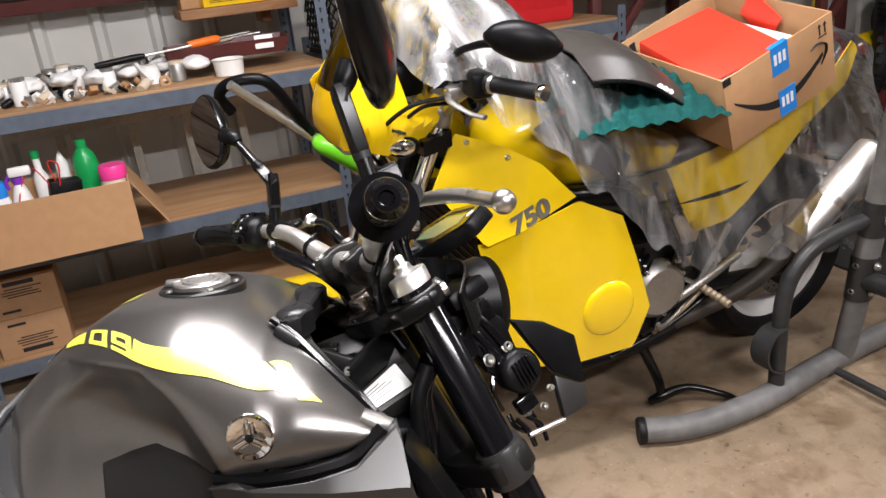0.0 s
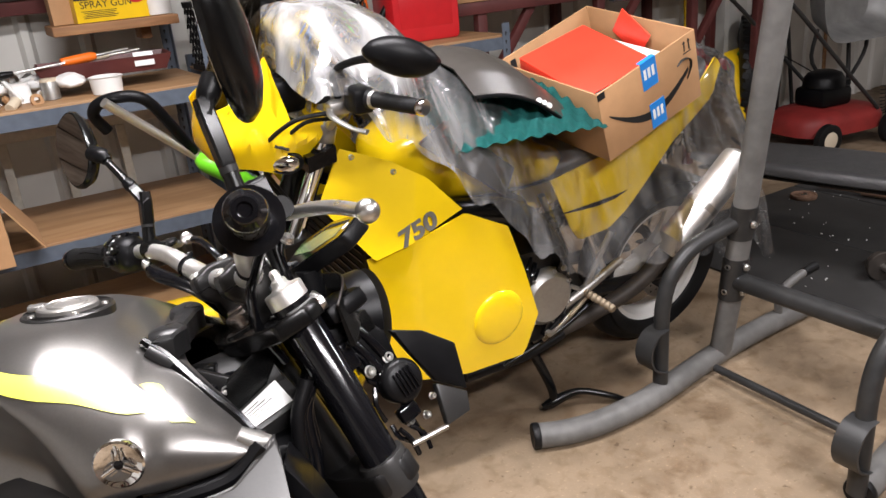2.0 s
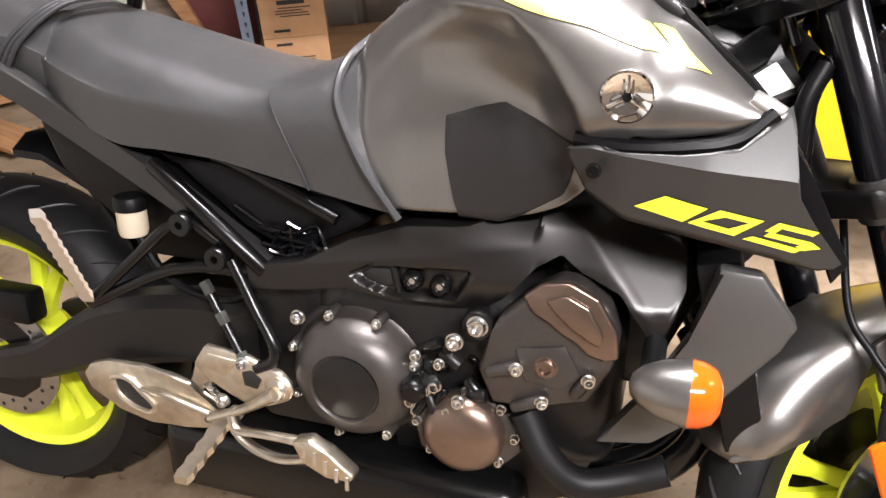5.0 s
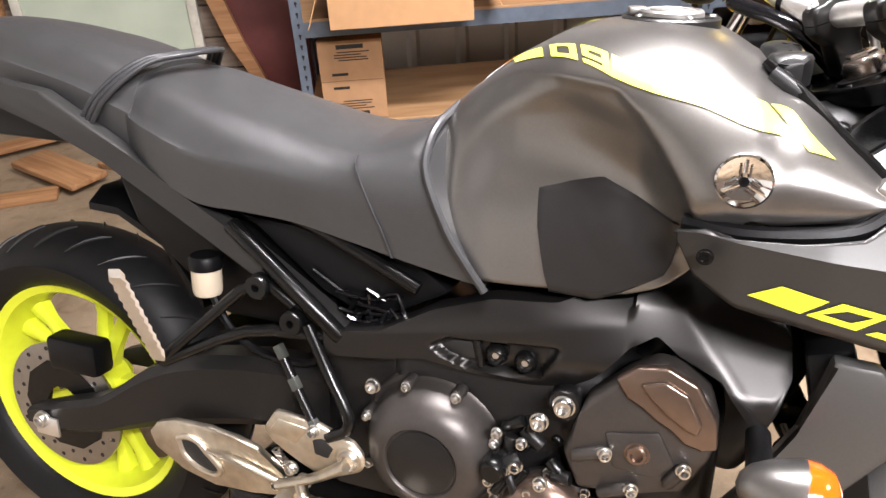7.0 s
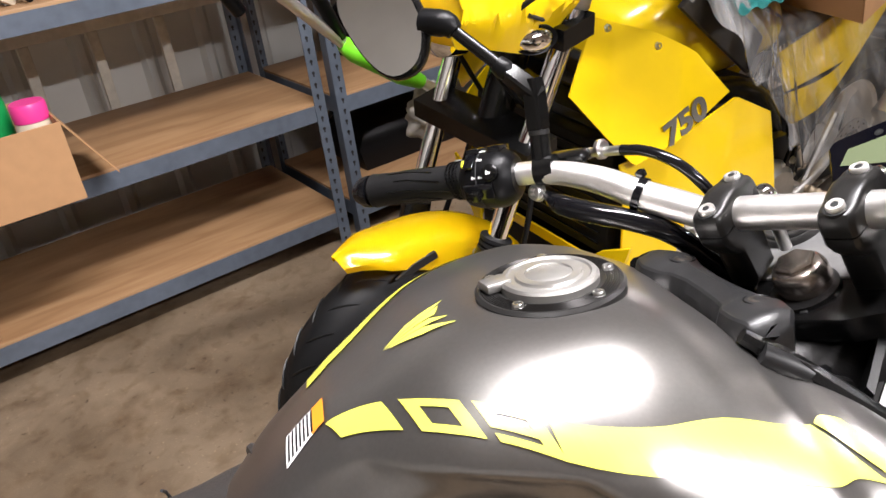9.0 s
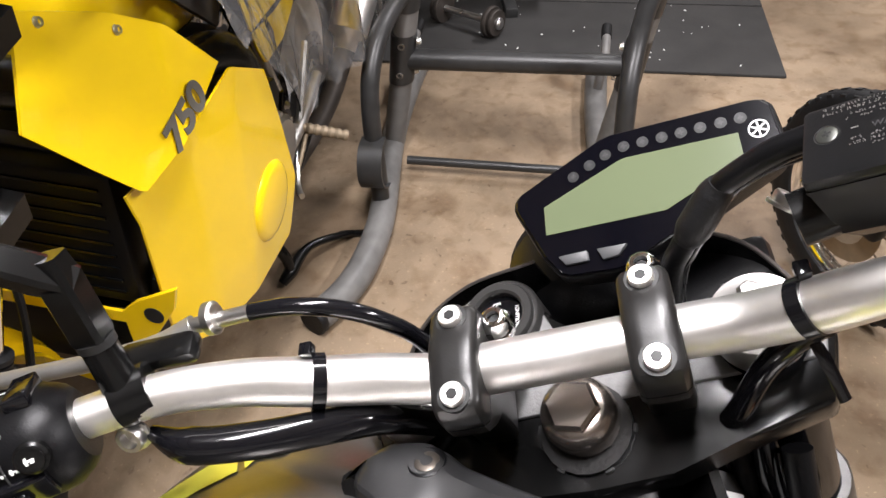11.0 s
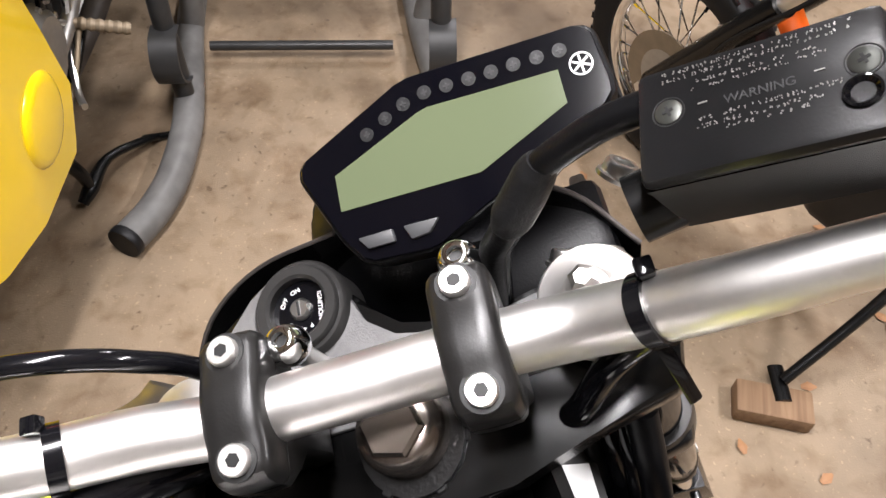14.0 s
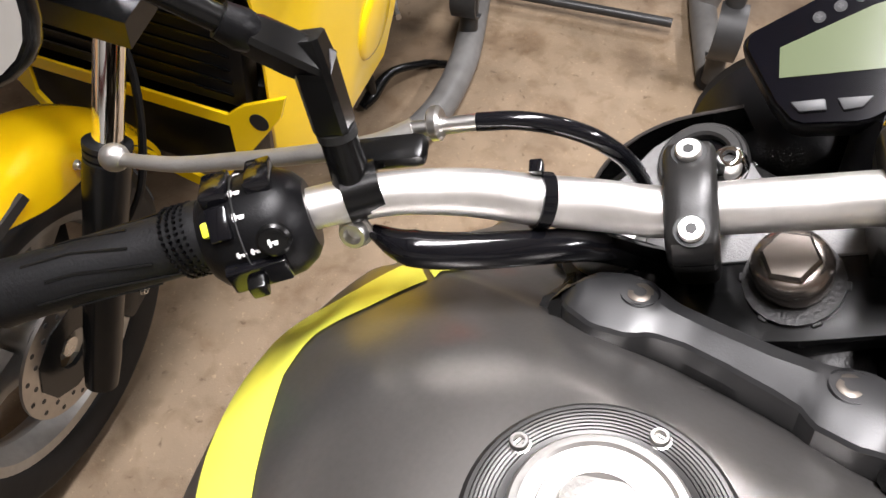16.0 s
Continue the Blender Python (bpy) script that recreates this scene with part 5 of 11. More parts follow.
for side in (-1, 1):
    f_ = (lambda x, z: beam_y(x, z)) if side > 0 else (lambda x, z: -beam_y(x, z))
    fr = part("frame_beam", skin(BEAM, f_, 0.035, 130, 26), M["frame_paint"], bike, "satin dark cast aluminium frame beam", smooth=50)
    # dark insert in place of the shade in the beam's window
    part("window_shade", prism(B(), [(-0.432, .606), (-0.418, .615), (-0.392, .617), (-0.386, .594), (-0.402, .590), (-0.424, .597)], side * 0.130, side * 0.1445, None, 0.002), M["ink_and_shade"], fr)
    part("pocket_rib", prism(B(), [(-0.386, .622), (-0.380, .622), (-0.374, .585), (-0.380, .585)], side * 0.130, side * 0.150, None, 0.001), M["engine"], fr)
    for x, z in ((-0.358, .607), (-0.320, .604)):
        bo = part("frame_bolt", lathe(B(), [(0, .004), (.005, .004), (.006, .008), (.009, .009), (.0135, .005), (.015, 0), (.015, -.004)], 24, Matrix.Translation((x, side * 0.1485, z)) @ pose(0, 0, 0, -90 * side, 0, 0)), M["black_satin"], fr)
        part("bolt_socket", lathe(B(), [(0, .0045), (.0048, .0045), (.0048, .002), (0, .002)], 6, Matrix.Translation((x, side * 0.1485, z)) @ pose(0, 0, 0, -90 * side, 0, 0)), M["steel"], bo)
    part("mount_boss", cyl(B(), (-0.266, side * 0.13, .560), (-0.266, side * 0.160, .560), .021, None, 24, .003), M["engine"], fr)
    part("mount_bolt", bolt(B(), (-0.266, side * 0.160, .560), (0, side, 0), 0.012, 0.009), M["steel"], fr)
    part("pivot_bolt", bolt(B(), (-0.530, side * 0.150, .524), (0, side, 0), 0.009, 0.008), M["steel"], fr)
eng = part("crankcase", box(B(), (-0.30, 0, .475), (0.44, 0.27, 0.26), None, 0.04, 3), M["engine"], bike, "black engine crankcase")
part("cylinder_block", box(B(), (-0.10, 0, .585), (0.19, 0.17, 0.22), pose(-0.10, 0, .6, 0, 20, 0) @ Matrix.Translation((0.10, 0, -.6)), 0.03, 3), M["engine"], eng)
part("gearbox_case", loft(B(), [[(x, y * k, z) for x, z in ((-.64, .36), (-.60, .33), (-.44, .33), (-.40, .56), (-.48, .585), (-.60, .575), (-.655, .50))] for y, k in ((-.128, .96), (-.120, 1), (.120, 1), (.128, .96))]), M["engine"], eng)
part("oil_sump", loft(B(), [[(-0.42, -.09, .36), (-0.42, .09, .36), (-0.10, .09, .36), (-0.10, -.09, .36)], [(-0.40, -.08, .26), (-0.40, .08, .26), (-0.14, .08, .26), (-0.14, -.08, .26)], [(-0.36, -.06, .22), (-0.36, .06, .22), (-0.18, .06, .22), (-0.18, -.06, .22)]]), M["engine"], eng)
cm = Matrix.Translation((-0.443, -0.13, 0.448)) @ ALONG_Y
clutch = part("clutch_cover", lathe(B(), [(0.108, -0.02), (0.108, -0.004), (0.104, 0.002), (0.101, 0.004), (0.096, 0.010), (0.090, 0.030), (0.084, 0.042), (0.076, 0.052), (0.066, 0.058), (0.056, 0.0615), (0.052, 0.062), (0.050, 0.060), (0.049, 0.0575), (0, 0.0575)], 64), M["cover_grey"], eng, "satin dark grey round clutch cover", cm)
part("clutch_disc", lathe(B(), [(0, 0.057), (0.047, 0.057), (0.047, 0.0595), (0.044, 0.061), (0, 0.061)], 48), M["engine"], clutch, "", cm)
for a in (68, 110, 160, 205, 255, 300, 340, 22):
    q = Vector((-0.443 + 0.098 * math.cos(radians(a)), -0.140, .448 + 0.098 * math.sin(radians(a))))
    tab = part("bolt_tab", cyl(B(), q + Vector((0, .01, 0)), q + Vector((0, -.020, 0)), .0095, .008, 16, .002), M["cover_grey"], clutch)
    part("cover_bolt", bolt(B(), q + Vector((0, -.020, 0)), (0, -1, 0), 0.0058, 0.006), M["steel"], clutch)
so = [(-0.245, .560), (-0.238, .580), (-0.195, .624), (-0.165, .644), (-0.138, .644), (-0.100, .616), (-0.086, .575), (-0.091, .535), (-0.117, .480), (-0.180, .464), (-0.240, .455), (-0.262, .505)]
sc_ = part("stator_cover", prism(B(), so, -0.13, -0.172, None, 0.008, 3), M["cover_grey"], eng, "dark grey alternator cover with a bronze rim")
part("bronze_rim", prism(B(), [(-0.206, 0.62), (-0.184, 0.639), (-0.149, 0.646), (-0.115, 0.63), (-0.089, 0.588), (-0.085, 0.554), (-0.103, 0.547), (-0.119, 0.559), (-0.139, 0.566), (-0.154, 0.583), (-0.171, 0.591), (-0.19, 0.597)], -0.165, -0.178, None, 0.004, 3), M["bronze"], sc_, "bronze lobed cover rim")
part("bronze_step", prism(B(), [(-0.178, 0.622), (-0.149, 0.631), (-0.124, 0.619), (-0.105, 0.586), (-0.108, 0.569), (-0.126, 0.576), (-0.144, 0.591), (-0.162, 0.603)], -0.176, -0.184, None, 0.004, 3), M["bronze"], sc_)
for (x0, z0), (x1, z1) in (((-0.247, .503), (-0.209, .519)), ((-0.212, .458), (-0.174, .477)), ((-0.135, .492), (-0.118, .520))):
    part("cover_rib", cyl(B(), (x0, -0.172, z0), (x1, -0.174, z1), 0.0085, 0.009, 14, .002), M["cover_grey"], sc_)
    part("cover_bolt", bolt(B(), (x1, -0.180, z1), (0.3, -1, 0), 0.0075, 0.007), M["steel"], sc_)
part("cover_plate", prism(B(), [(-0.212, .545), (-0.150, .560), (-0.128, .520), (-0.150, .497), (-0.198, .500)], -0.170, -0.1755, None, 0.003, 2), M["cover_grey"], sc_)
part("oil_plug", bolt(B(), (-0.172, -0.1755, .526), (0, -1, 0), 0.0125, 0.006), M["bronze"], sc_)
lo = [(-0.355, .395), (-0.330, .432), (-0.285, .455), (-0.240, .445), (-0.208, .415), (-0.200, .375), (-0.225, .345), (-0.300, .335), (-0.345, .350)]
wpc = part("water_pump_cover", prism(B(), lo, -0.13, -0.155, None, 0.006, 2), M["cover_grey"], eng)
part("bronze_cap", lathe(B(), [(0.058, 0), (0.058, 0.014), (0.050, 0.026), (0.036, 0.032), (0, 0.034)], 40, Matrix.Translation((-0.280, -0.155, .396)) @ ALONG_Y), M["bronze"], wpc, "bronze engine cap")
for a in range(0, 360, 45):
    part("cover_bolt", bolt(B(), (-0.280 + 0.070 * math.cos(radians(a)), -0.155, .396 + 0.060 * math.sin(radians(a))), (0, -1, 0), 0.0055, 0.008), M["steel"], wpc)
random.seed(8)
for i in range(13):
    p = Vector((-0.345 + 0.075 * random.random(), -0.148 - 0.022 * random.random(), 0.435 + 0.115 * random.random()))
    q = p + Vector((random.uniform(-.028, .028), -0.006, random.uniform(-.028, .028)))
    part("hose_fitting", cyl(B(), p, q, random.uniform(.005, .011), None, 12, .0015), M["black_satin"] if i % 3 else M["engine"], eng)
for x, z, r_ in ((-0.292, .541, .010), (-0.318, .470, .008), (-0.335, .462, .010), (-0.312, .505, .006), (-0.345, .512, .006), (-0.285, .452, .008), (-0.300, .436, .006), (-0.352, .440, .007)):
    part("engine_bolt", bolt(B(), (x, -0.176, z), (0, -1, 0), r_, 0.008), M["steel"], eng)
part("oil_filler", lathe(B(), [(0, .03), (.012, .03), (.016, .026), (.018, .020), (.018, 0)], 20, Matrix.Translation((-0.345, -0.165, .462)) @ ALONG_Y), M["black_satin"], eng)
for y in (-0.07, 0.0, 0.07):
    part("exhaust_header", tube(B(), [(0.00, y, .52), (0.03, y, .46), (0.02, y, .38), (-0.04, y * .8, .30), (-0.14, y * .6, .25), (-0.24, y * .5, .24)], 0.021, 12, 5), M["black_satin"], bike)
part("coolant_hose", tube(B(), [(-0.20, -0.15, .44), (-0.165, -0.165, .385), (-0.12, -0.16, .350), (-0.06, -0.14, .355), (-0.01, -0.13, .375)], 0.021, 12, 5), M["rubber"], bike, "black rubber coolant hose")
part("muffler", box(B(), (-0.50, -0.04, .225), (0.60, 0.22, 0.13), None, 0.03, 3), M["black_satin"], bike)

# radiator with grey side shrouds and indicators
part("radiator", box(B(), (0.045, 0, .56), (0.05, 0.30, 0.26), pose(0.045, 0, .56, 0, -15, 0) @ Matrix.Translation((-0.045, 0, -.56)), 0.006), M["black"], bike)
for side in (-1, 1):
    sh = part("radiator_shroud", prism(B(), [(0.012, .688), (0.058, .686), (0.104, .628), (0.090, .600), (0.020, .494), (-0.035, .442), (-0.105, .428), (-0.085, .455), (-0.050, .498), (-0.004, .590)], side * 0.150, side * 0.176, None, 0.006), M["shroud"], bike, "matte grey radiator shroud")
    im = Matrix.Translation((-0.068, side * 0.262, .577)) @ pose(0, 0, 0, 0, 90, 0) @ Matrix.Diagonal((1, 1, .82, 1))
    ind = part("indicator", lathe(B(), [(0, 0), (0.012, 0.004), (0.022, 0.016), (0.031, 0.040), (0.0365, 0.070), (0.0375, 0.078)], 28), M["grey_paint"], bike, "grey indicator with an amber lens", im @ pose(0, 0, 0, 0, 0, 0))
    part("lens", lathe(B(), [(0.0375, 0.077), (0.036, 0.092), (0.030, 0.108), (0.018, 0.117), (0, 0.120)], 28), M["orange"], ind, "amber plastic lens", im)
    part("indicator_stalk", cyl(B(), (-0.045, side * 0.16, .575), (-0.045, side * 0.245, .577), 0.014), M["rubber"], ind)
part("side_stand", tube(B(), [(-0.34, 0.14, .32), (-0.30, 0.24, .12), (-0.28, 0.287, .078)], 0.012, 10), M["black"], bike)

# ---- steering of the grey motorcycle ----
FX, FY = 0.034, 0.108          # fork legs
FORK = STEER @ Matrix(((1, 0, .060, 0), (0, 1, 0, 0), (0, 0, 1, 0), (0, 0, 0, 1)))
for side in (-1, 1):
    y = side * FY
    leg = part("fork_leg", lathe(B(), [(0, -0.500), (0.0215, -0.500), (0.0235, -0.490), (0.0248, -0.440), (0.0248, -0.012), (0.022, -0.008), (0, -0.008)], 32, Matrix.Translation((FX, y, 0))), M["black_gloss"], bike, "glossy black upside-down fork leg", FORK)
    part("fork_cap", lathe(B(), [(0, -0.014), (0.0258, -0.014), (0.0258, 0.003), (0.0245, 0.005), (0.014, 0.007), (0.011, 0.010), (0.010, 0.016), (0.006, 0.019), (0, 0.019)], 32, Matrix.Translation((FX, y, 0))), M["alu"], leg, "silver fork cap", FORK)
    part("adjuster", lathe(B(), [(0, 0.016), (0.007, 0.016), (0.007, 0.027), (0.004, 0.030), (0, 0.030)], 6, Matrix.Translation((FX, y, 0))), M["alu"], leg, "", FORK)
    part("stanchion", cyl(B(), (FX, y, -0.505), (FX, y, -0.700), 0.0182, seg=28), M["chrome"], leg, "bright polished stanchion", FORK)
    part("fork_foot", loft(B(), [[(FX + dx, y + dy, z) for dx, dy in ((-.02 * k, -.022 * k), (.03 * k, -.022 * k), (.034 * k, .02 * k), (-.02 * k, .02 * k))] for z, k in ((-0.635, .95), (-0.66, 1.1), (-0.72, 1.2), (-0.765, .9))]), M["black_satin"], leg, "", FORK)
    part("lower_clamp_ring", lathe(B(), [(0.0248, -0.292), (0.0310, -0.292), (0.0325, -0.287), (0.0325, -0.248), (0.0310, -0.243), (0.0248, -0.243)], 32, Matrix.Translation((FX, y, 0)), True), M["dark_paint"], leg, "", FORK)
    part("dust_seal", lathe(B(), [(0.0182, -0.534), (0.0222, -0.532), (0.0225, -0.514), (0.0236, -0.512), (0.0236, -0.502), (0.0215, -0.498)], 28, Matrix.Translation((FX, y, 0))), M["black"], leg, "", FORK)
    bm = B()
    bolt(bm, FORK @ Vector((FX + 0.005, y * 1.205, -0.508)), FORK.to_3x3() @ Vector((0, side, 0)), 0.005, 0.004)
    part("clamp_bolt", bm, M["steel"], leg)
# upper yoke
o = [(0.068, 0.128), (0.060, 0.140), (0.030, 0.146), (-0.012, 0.134), (-0.022, 0.085), (-0.034, 0.045), (-0.040, 0.0), (-0.034, -0.045), (-0.022, -0.085), (-0.012, -0.134), (0.030, -0.146), (0.056, -0.134), (0.056, -0.080), (0.053, -0.058), (0.053, -0.022), (0.058, -0.005), (0.070, 0.009), (0.084, 0.014), (0.092, 0.024), (0.108, 0.032), (0.116, 0.044), (0.117, 0.060), (0.106, 0.080), (0.085, 0.098)]
yoke = part("upper_yoke", prism(B(), o, 0.0235, 0.046, Matrix(((1, 0, 0, 0), (0, 0, 1, 0), (0, -1, 0, 0), (0, 0, 0, 1))), 0.004, 2), M["black_satin"], bike, "black upper yoke with its top coloured as lit", STEER)
# top slab in lighter grey: the light from above is put into its colour
part("yoke_lit_top", prism(B(), [(0.066, 0.124), (0.056, 0.136), (0.030, 0.141), (0.014, 0.137), (0.014, -0.137), (0.030, -0.141), (0.053, -0.130), (0.053, -0.080), (0.050, -0.058), (0.050, -0.022), (0.055, -0.003), (0.067, 0.012), (0.082, 0.017), (0.090, 0.027), (0.106, 0.035), (0.113, 0.045), (0.114, 0.060), (0.103, 0.079), (0.083, 0.096)], 0.0215, 0.0245, Matrix(((1, 0, 0, 0), (0, 0, 1, 0), (0, -1, 0, 0), (0, 0, 0, 1))), 0.001, 1), M["yoke"], yoke, "top of the yoke in lit grey", STEER)
o2 = [(0.05, 0.13), (0.03, 0.142), (-0.012, 0.132), (-0.03, 0.05), (-0.035, 0), (-0.03, -0.05), (-0.012, -0.132), (0.03, -0.142), (0.05, -0.13), (0.05, 0)]
part("lower_yoke", prism(B(), o2, 0.250, 0.285, Matrix(((1, 0, 0, 0), (0, 0, 1, 0), (0, -1, 0, 0), (0, 0, 0, 1))), 0.006, 2), M["engine"], bike, "", STEER)
part("steering_stem", cyl(B(), (0, 0, -0.30), (0, 0, -0.02), 0.028), M["engine"], bike, "", STEER)
part("pinch_bolt", bolt(bolt(B(), STEER @ Vector((0.060, -0.118, -0.036)), STEER.to_3x3() @ Vector((1, -.3, 0)), 0.010, 0.008), STEER @ Vector((0.058, -0.092, -0.036)), STEER.to_3x3() @ Vector((1, 0, 0.2)), 0.007, 0.006), M["steel"], yoke)
part("pinch_bolt", bolt(B(), STEER @ Vector((0.066, -0.098, -0.030)), STEER.to_3x3() @ Vector((.8, -.5, .4)), 0.008, 0.007), M["steel"], yoke)
part("stem_nut", lathe(B(), [(0, -0.022), (0.0215, -0.022), (0.0225, -0.018), (0.0225, -0.006), (0.0205, -0.001), (0.016, 0.0015), (0, 0.002)], 36), M["nut_steel"], yoke, "bright domed stem nut", STEER @ pose(0.004, 0, 0.0, 0, 0, 15), 40)
part("nut_hex", lathe(B(), [(0, 0), (0.0165, 0), (0.0165, 0.0035), (0.0145, 0.0055), (0, 0.006)], 6), M["nut_steel"], yoke, "", STEER @ pose(0.004, 0, 0.001, 0, 0, 15), 20)
col_ = part("stem_collar", lathe(B(), [(0, -0.034), (0.0265, -0.034), (0.0275, -0.032), (0.0275, -0.024), (0.0255, -0.021), (0, -0.021)], 40), M["steel"], yoke, "slotted steel stem collar", STEER)
for a in range(20, 380, 60):
    part("collar_slot", box(B(), (0.027, 0, -0.027), (0.006, 0.006, 0.010), pose(0, 0, 0, 0, 0, a), .0008, 1), M["ink_and_shade"], col_, "", STEER)
# ignition lock
km = Matrix.Translation((0.0855, 0.0465, -0.022)) @ Matrix.Scale(1.10, 4)
lock = part("ignition_lock", lathe(B(), [(0.0155, 0.002), (0.0155, 0.008), (0.017, 0.0095), (0.0215, 0.0095), (0.0225, 0.008), (0.0225, 0.006), (0.0245, 0.006), (0.026, 0.004), (0.026, -0.02), (0.0145, -0.02)], 48, km, True), M["dark_paint"], bike, "dark grey ignition lock with white words", STEER)
part("lock_face", lathe(B(), [(0, 0.003), (0.0155, 0.003), (0.0155, -0.01), (0, -0.01)], 40, km), M["black_gloss"], lock, "", STEER)
part("key_barrel", lathe(B(), [(0, 0.006), (0.0045, 0.006), (0.0058, 0.0045), (0.0058, 0.003), (0, 0.003)], 24, km), M["steel"], lock, "", STEER)
part("key_slot", box(B(), (0, 0, 0.0062), (0.0075, 0.0014, 0.0008), None), M["ink_and_shade"], lock, "", STEER @ km)
for s, ang, r in (("IGNITION", -95, .0105), ("ON", 10, .0105), ("OFF", 55, .0105), ("LOCK", 165, .0105), ("P", 205, .0105)):
    text_part("lock_lettering", s, 0.0034, M["label"], lock, STEER @ km @ pose(0, 0, 0.0032, 0, 0, ang) @ Matrix.Translation((r, 0, 0)) @ pose(0, 0, 0, 0, 0, -90 if s != "LOCK" else 90), 0.0002)
# handlebar clamps
BARS0 = STEER @ pose(0, 0, 0, 5.5, 0, 0)
BARS = BARS0 @ Matrix.Translation((0.002, -0.002, 0.006)) @ Matrix.Diagonal((1, 1.05, 1, 1))
SADDLE = [(0.049, 0.0385), (0.0490, 0.0460), (0.0478, 0.0525), (0.0450, 0.0565), (0.0410, 0.0580), (0.0330, 0.0588), (0.0270, 0.0606), (0.0210, 0.0618), (0.0150, 0.0622), (0.0090, 0.0618), (0.0030, 0.0606), (-0.0030, 0.0588), (-0.0110, 0.0580), (-0.0150, 0.0565), (-0.0178, 0.0525), (-0.0190, 0.0460), (-0.0190, 0.0385)]
BASE = [(0.049, 0.0375), (0.049, 0.030), (0.043, 0.020), (0.034, 0.010), (0.032, -0.028), (-0.002, -0.028), (-0.004, 0.010), (-0.013, 0.020), (-0.019, 0.030), (-0.019, 0.0375)]
for y, nx, ny in ((0.0495, 0.0415, 0.0305), (-0.0495, 0.0565, -0.0505)):
    # a rounded saddle over the bar, narrower at its edges, on a base of the same outline
    def slab(outline, cx, cz):
        return loft(B(), [[(cx + (x - cx) * k, y + dy, cz + (z - cz) * k) for x, z in outline] for dy, k in ((-0.0130, .84), (-0.0120, .92), (-0.0095, .985), (-0.0040, 1.0), (0.0040, 1.0), (0.0095, .985), (0.0120, .92), (0.0130, .84))])
    cl = part("bar_clamp", slab(SADDLE, 0.015, 0.0385), M["clamp_black"], bike, "satin black handlebar clamp", BARS, 32)
    part("clamp_base", slab(BASE, 0.015, 0.0375), M["clamp_black"], cl, "", BARS, 32)
    for x in (0.0380, -0.0080):
        n = Vector((0.10 if x > 0 else -0.10, 0, 1))
        q = BARS @ Vector((x, y, 0.0580))
        nn = (BARS.to_3x3() @ n).normalized()
        # dark disc puts the counterbore's shade on the surface
        part("counterbore", cyl(B(), q - nn * .004, q + nn * .0005, 0.0090, None, 28), M["ink_and_shade"], cl)
        part("clamp_bolt", bolt(B(), q, nn, 0.0068, 0.0042), M["alu"], cl, "zinc-plated socket bolt")
        part("bolt_face", cyl(B(), q, q + nn * .0036, 0.0048), M["alu"], cl)
        part("bolt_socket", cyl(B(), q + nn * .002, q + nn * .0040, 0.0031, None, 6), M["ink_and_shade"], cl)
    # clamp stud in front of the clamp: a cone-shouldered socket bolt on a bright foot
    sn = BARS @ Matrix.Translation((nx, ny, 0.040))
    st_ = part("stud_bolt", lathe(B(), [(0, -0.010), (0.0088, -0.010), (0.0100, -0.006), (0.0098, -0.003), (0.0068, 0.0045), (0.0052, 0.0055), (0.0036, 0.0055), (0.0034, 0.001), (0, 0.001)], 28), M["chrome"], cl, "bright cone-shouldered bolt", sn)
    part("stud_socket", cyl(B(), (0, 0, 0.0008), (0, 0, 0.0016), 0.0033, None, 6), M["ink_and_shade"], st_, "", sn)
    part("stud_stem", lathe(B(), [(0, -0.060), (0.0052, -0.060), (0.0052, -0.014), (0.0080, -0.013), (0.0080, -0.010), (0, -0.010)], 18), M["steel"], st_, "", sn)
# handlebar
half_l = [(0.013, 0.0, 0.040), (0.013, 0.03, 0.040), (0.013, 0.064, 0.040), (0.014, 0.094, 0.050), (0.011, 0.125, 0.067), (0.007, 0.16, 0.089), (-0.002, 0.205, 0.106), (-0.028, 0.285, 0.122), (-0.048, 0.34, 0.133), (-0.066, 0.388, 0.142)]
half_r = half_l[:1] + [(0.013, -0.03, 0.040), (0.013, -0.064, 0.040), (0.0105, -0.093, 0.0435), (0.0045, -0.120, 0.0570), (-0.0025, -0.150, 0.0765), (-0.011, -0.200, 0.0985), (-0.032, -0.285, 0.119), (-0.050, -0.34, 0.131), (-0.066, -0.388, 0.142)]
full = half_l[::-1] + half_r[1:]
part("handlebar", tube(B(), full, [0.0111, 0.0111, 0.0111, 0.0118, 0.0135, 0.0143, 0.0143, 0.0143, 0.0143, 0.0143, 0.0143, 0.0143, 0.0135, 0.0118, 0.0111, 0.0111, 0.0111], 28, 8), M["alu"], bike, "brushed silver tapered handlebar", BARS)
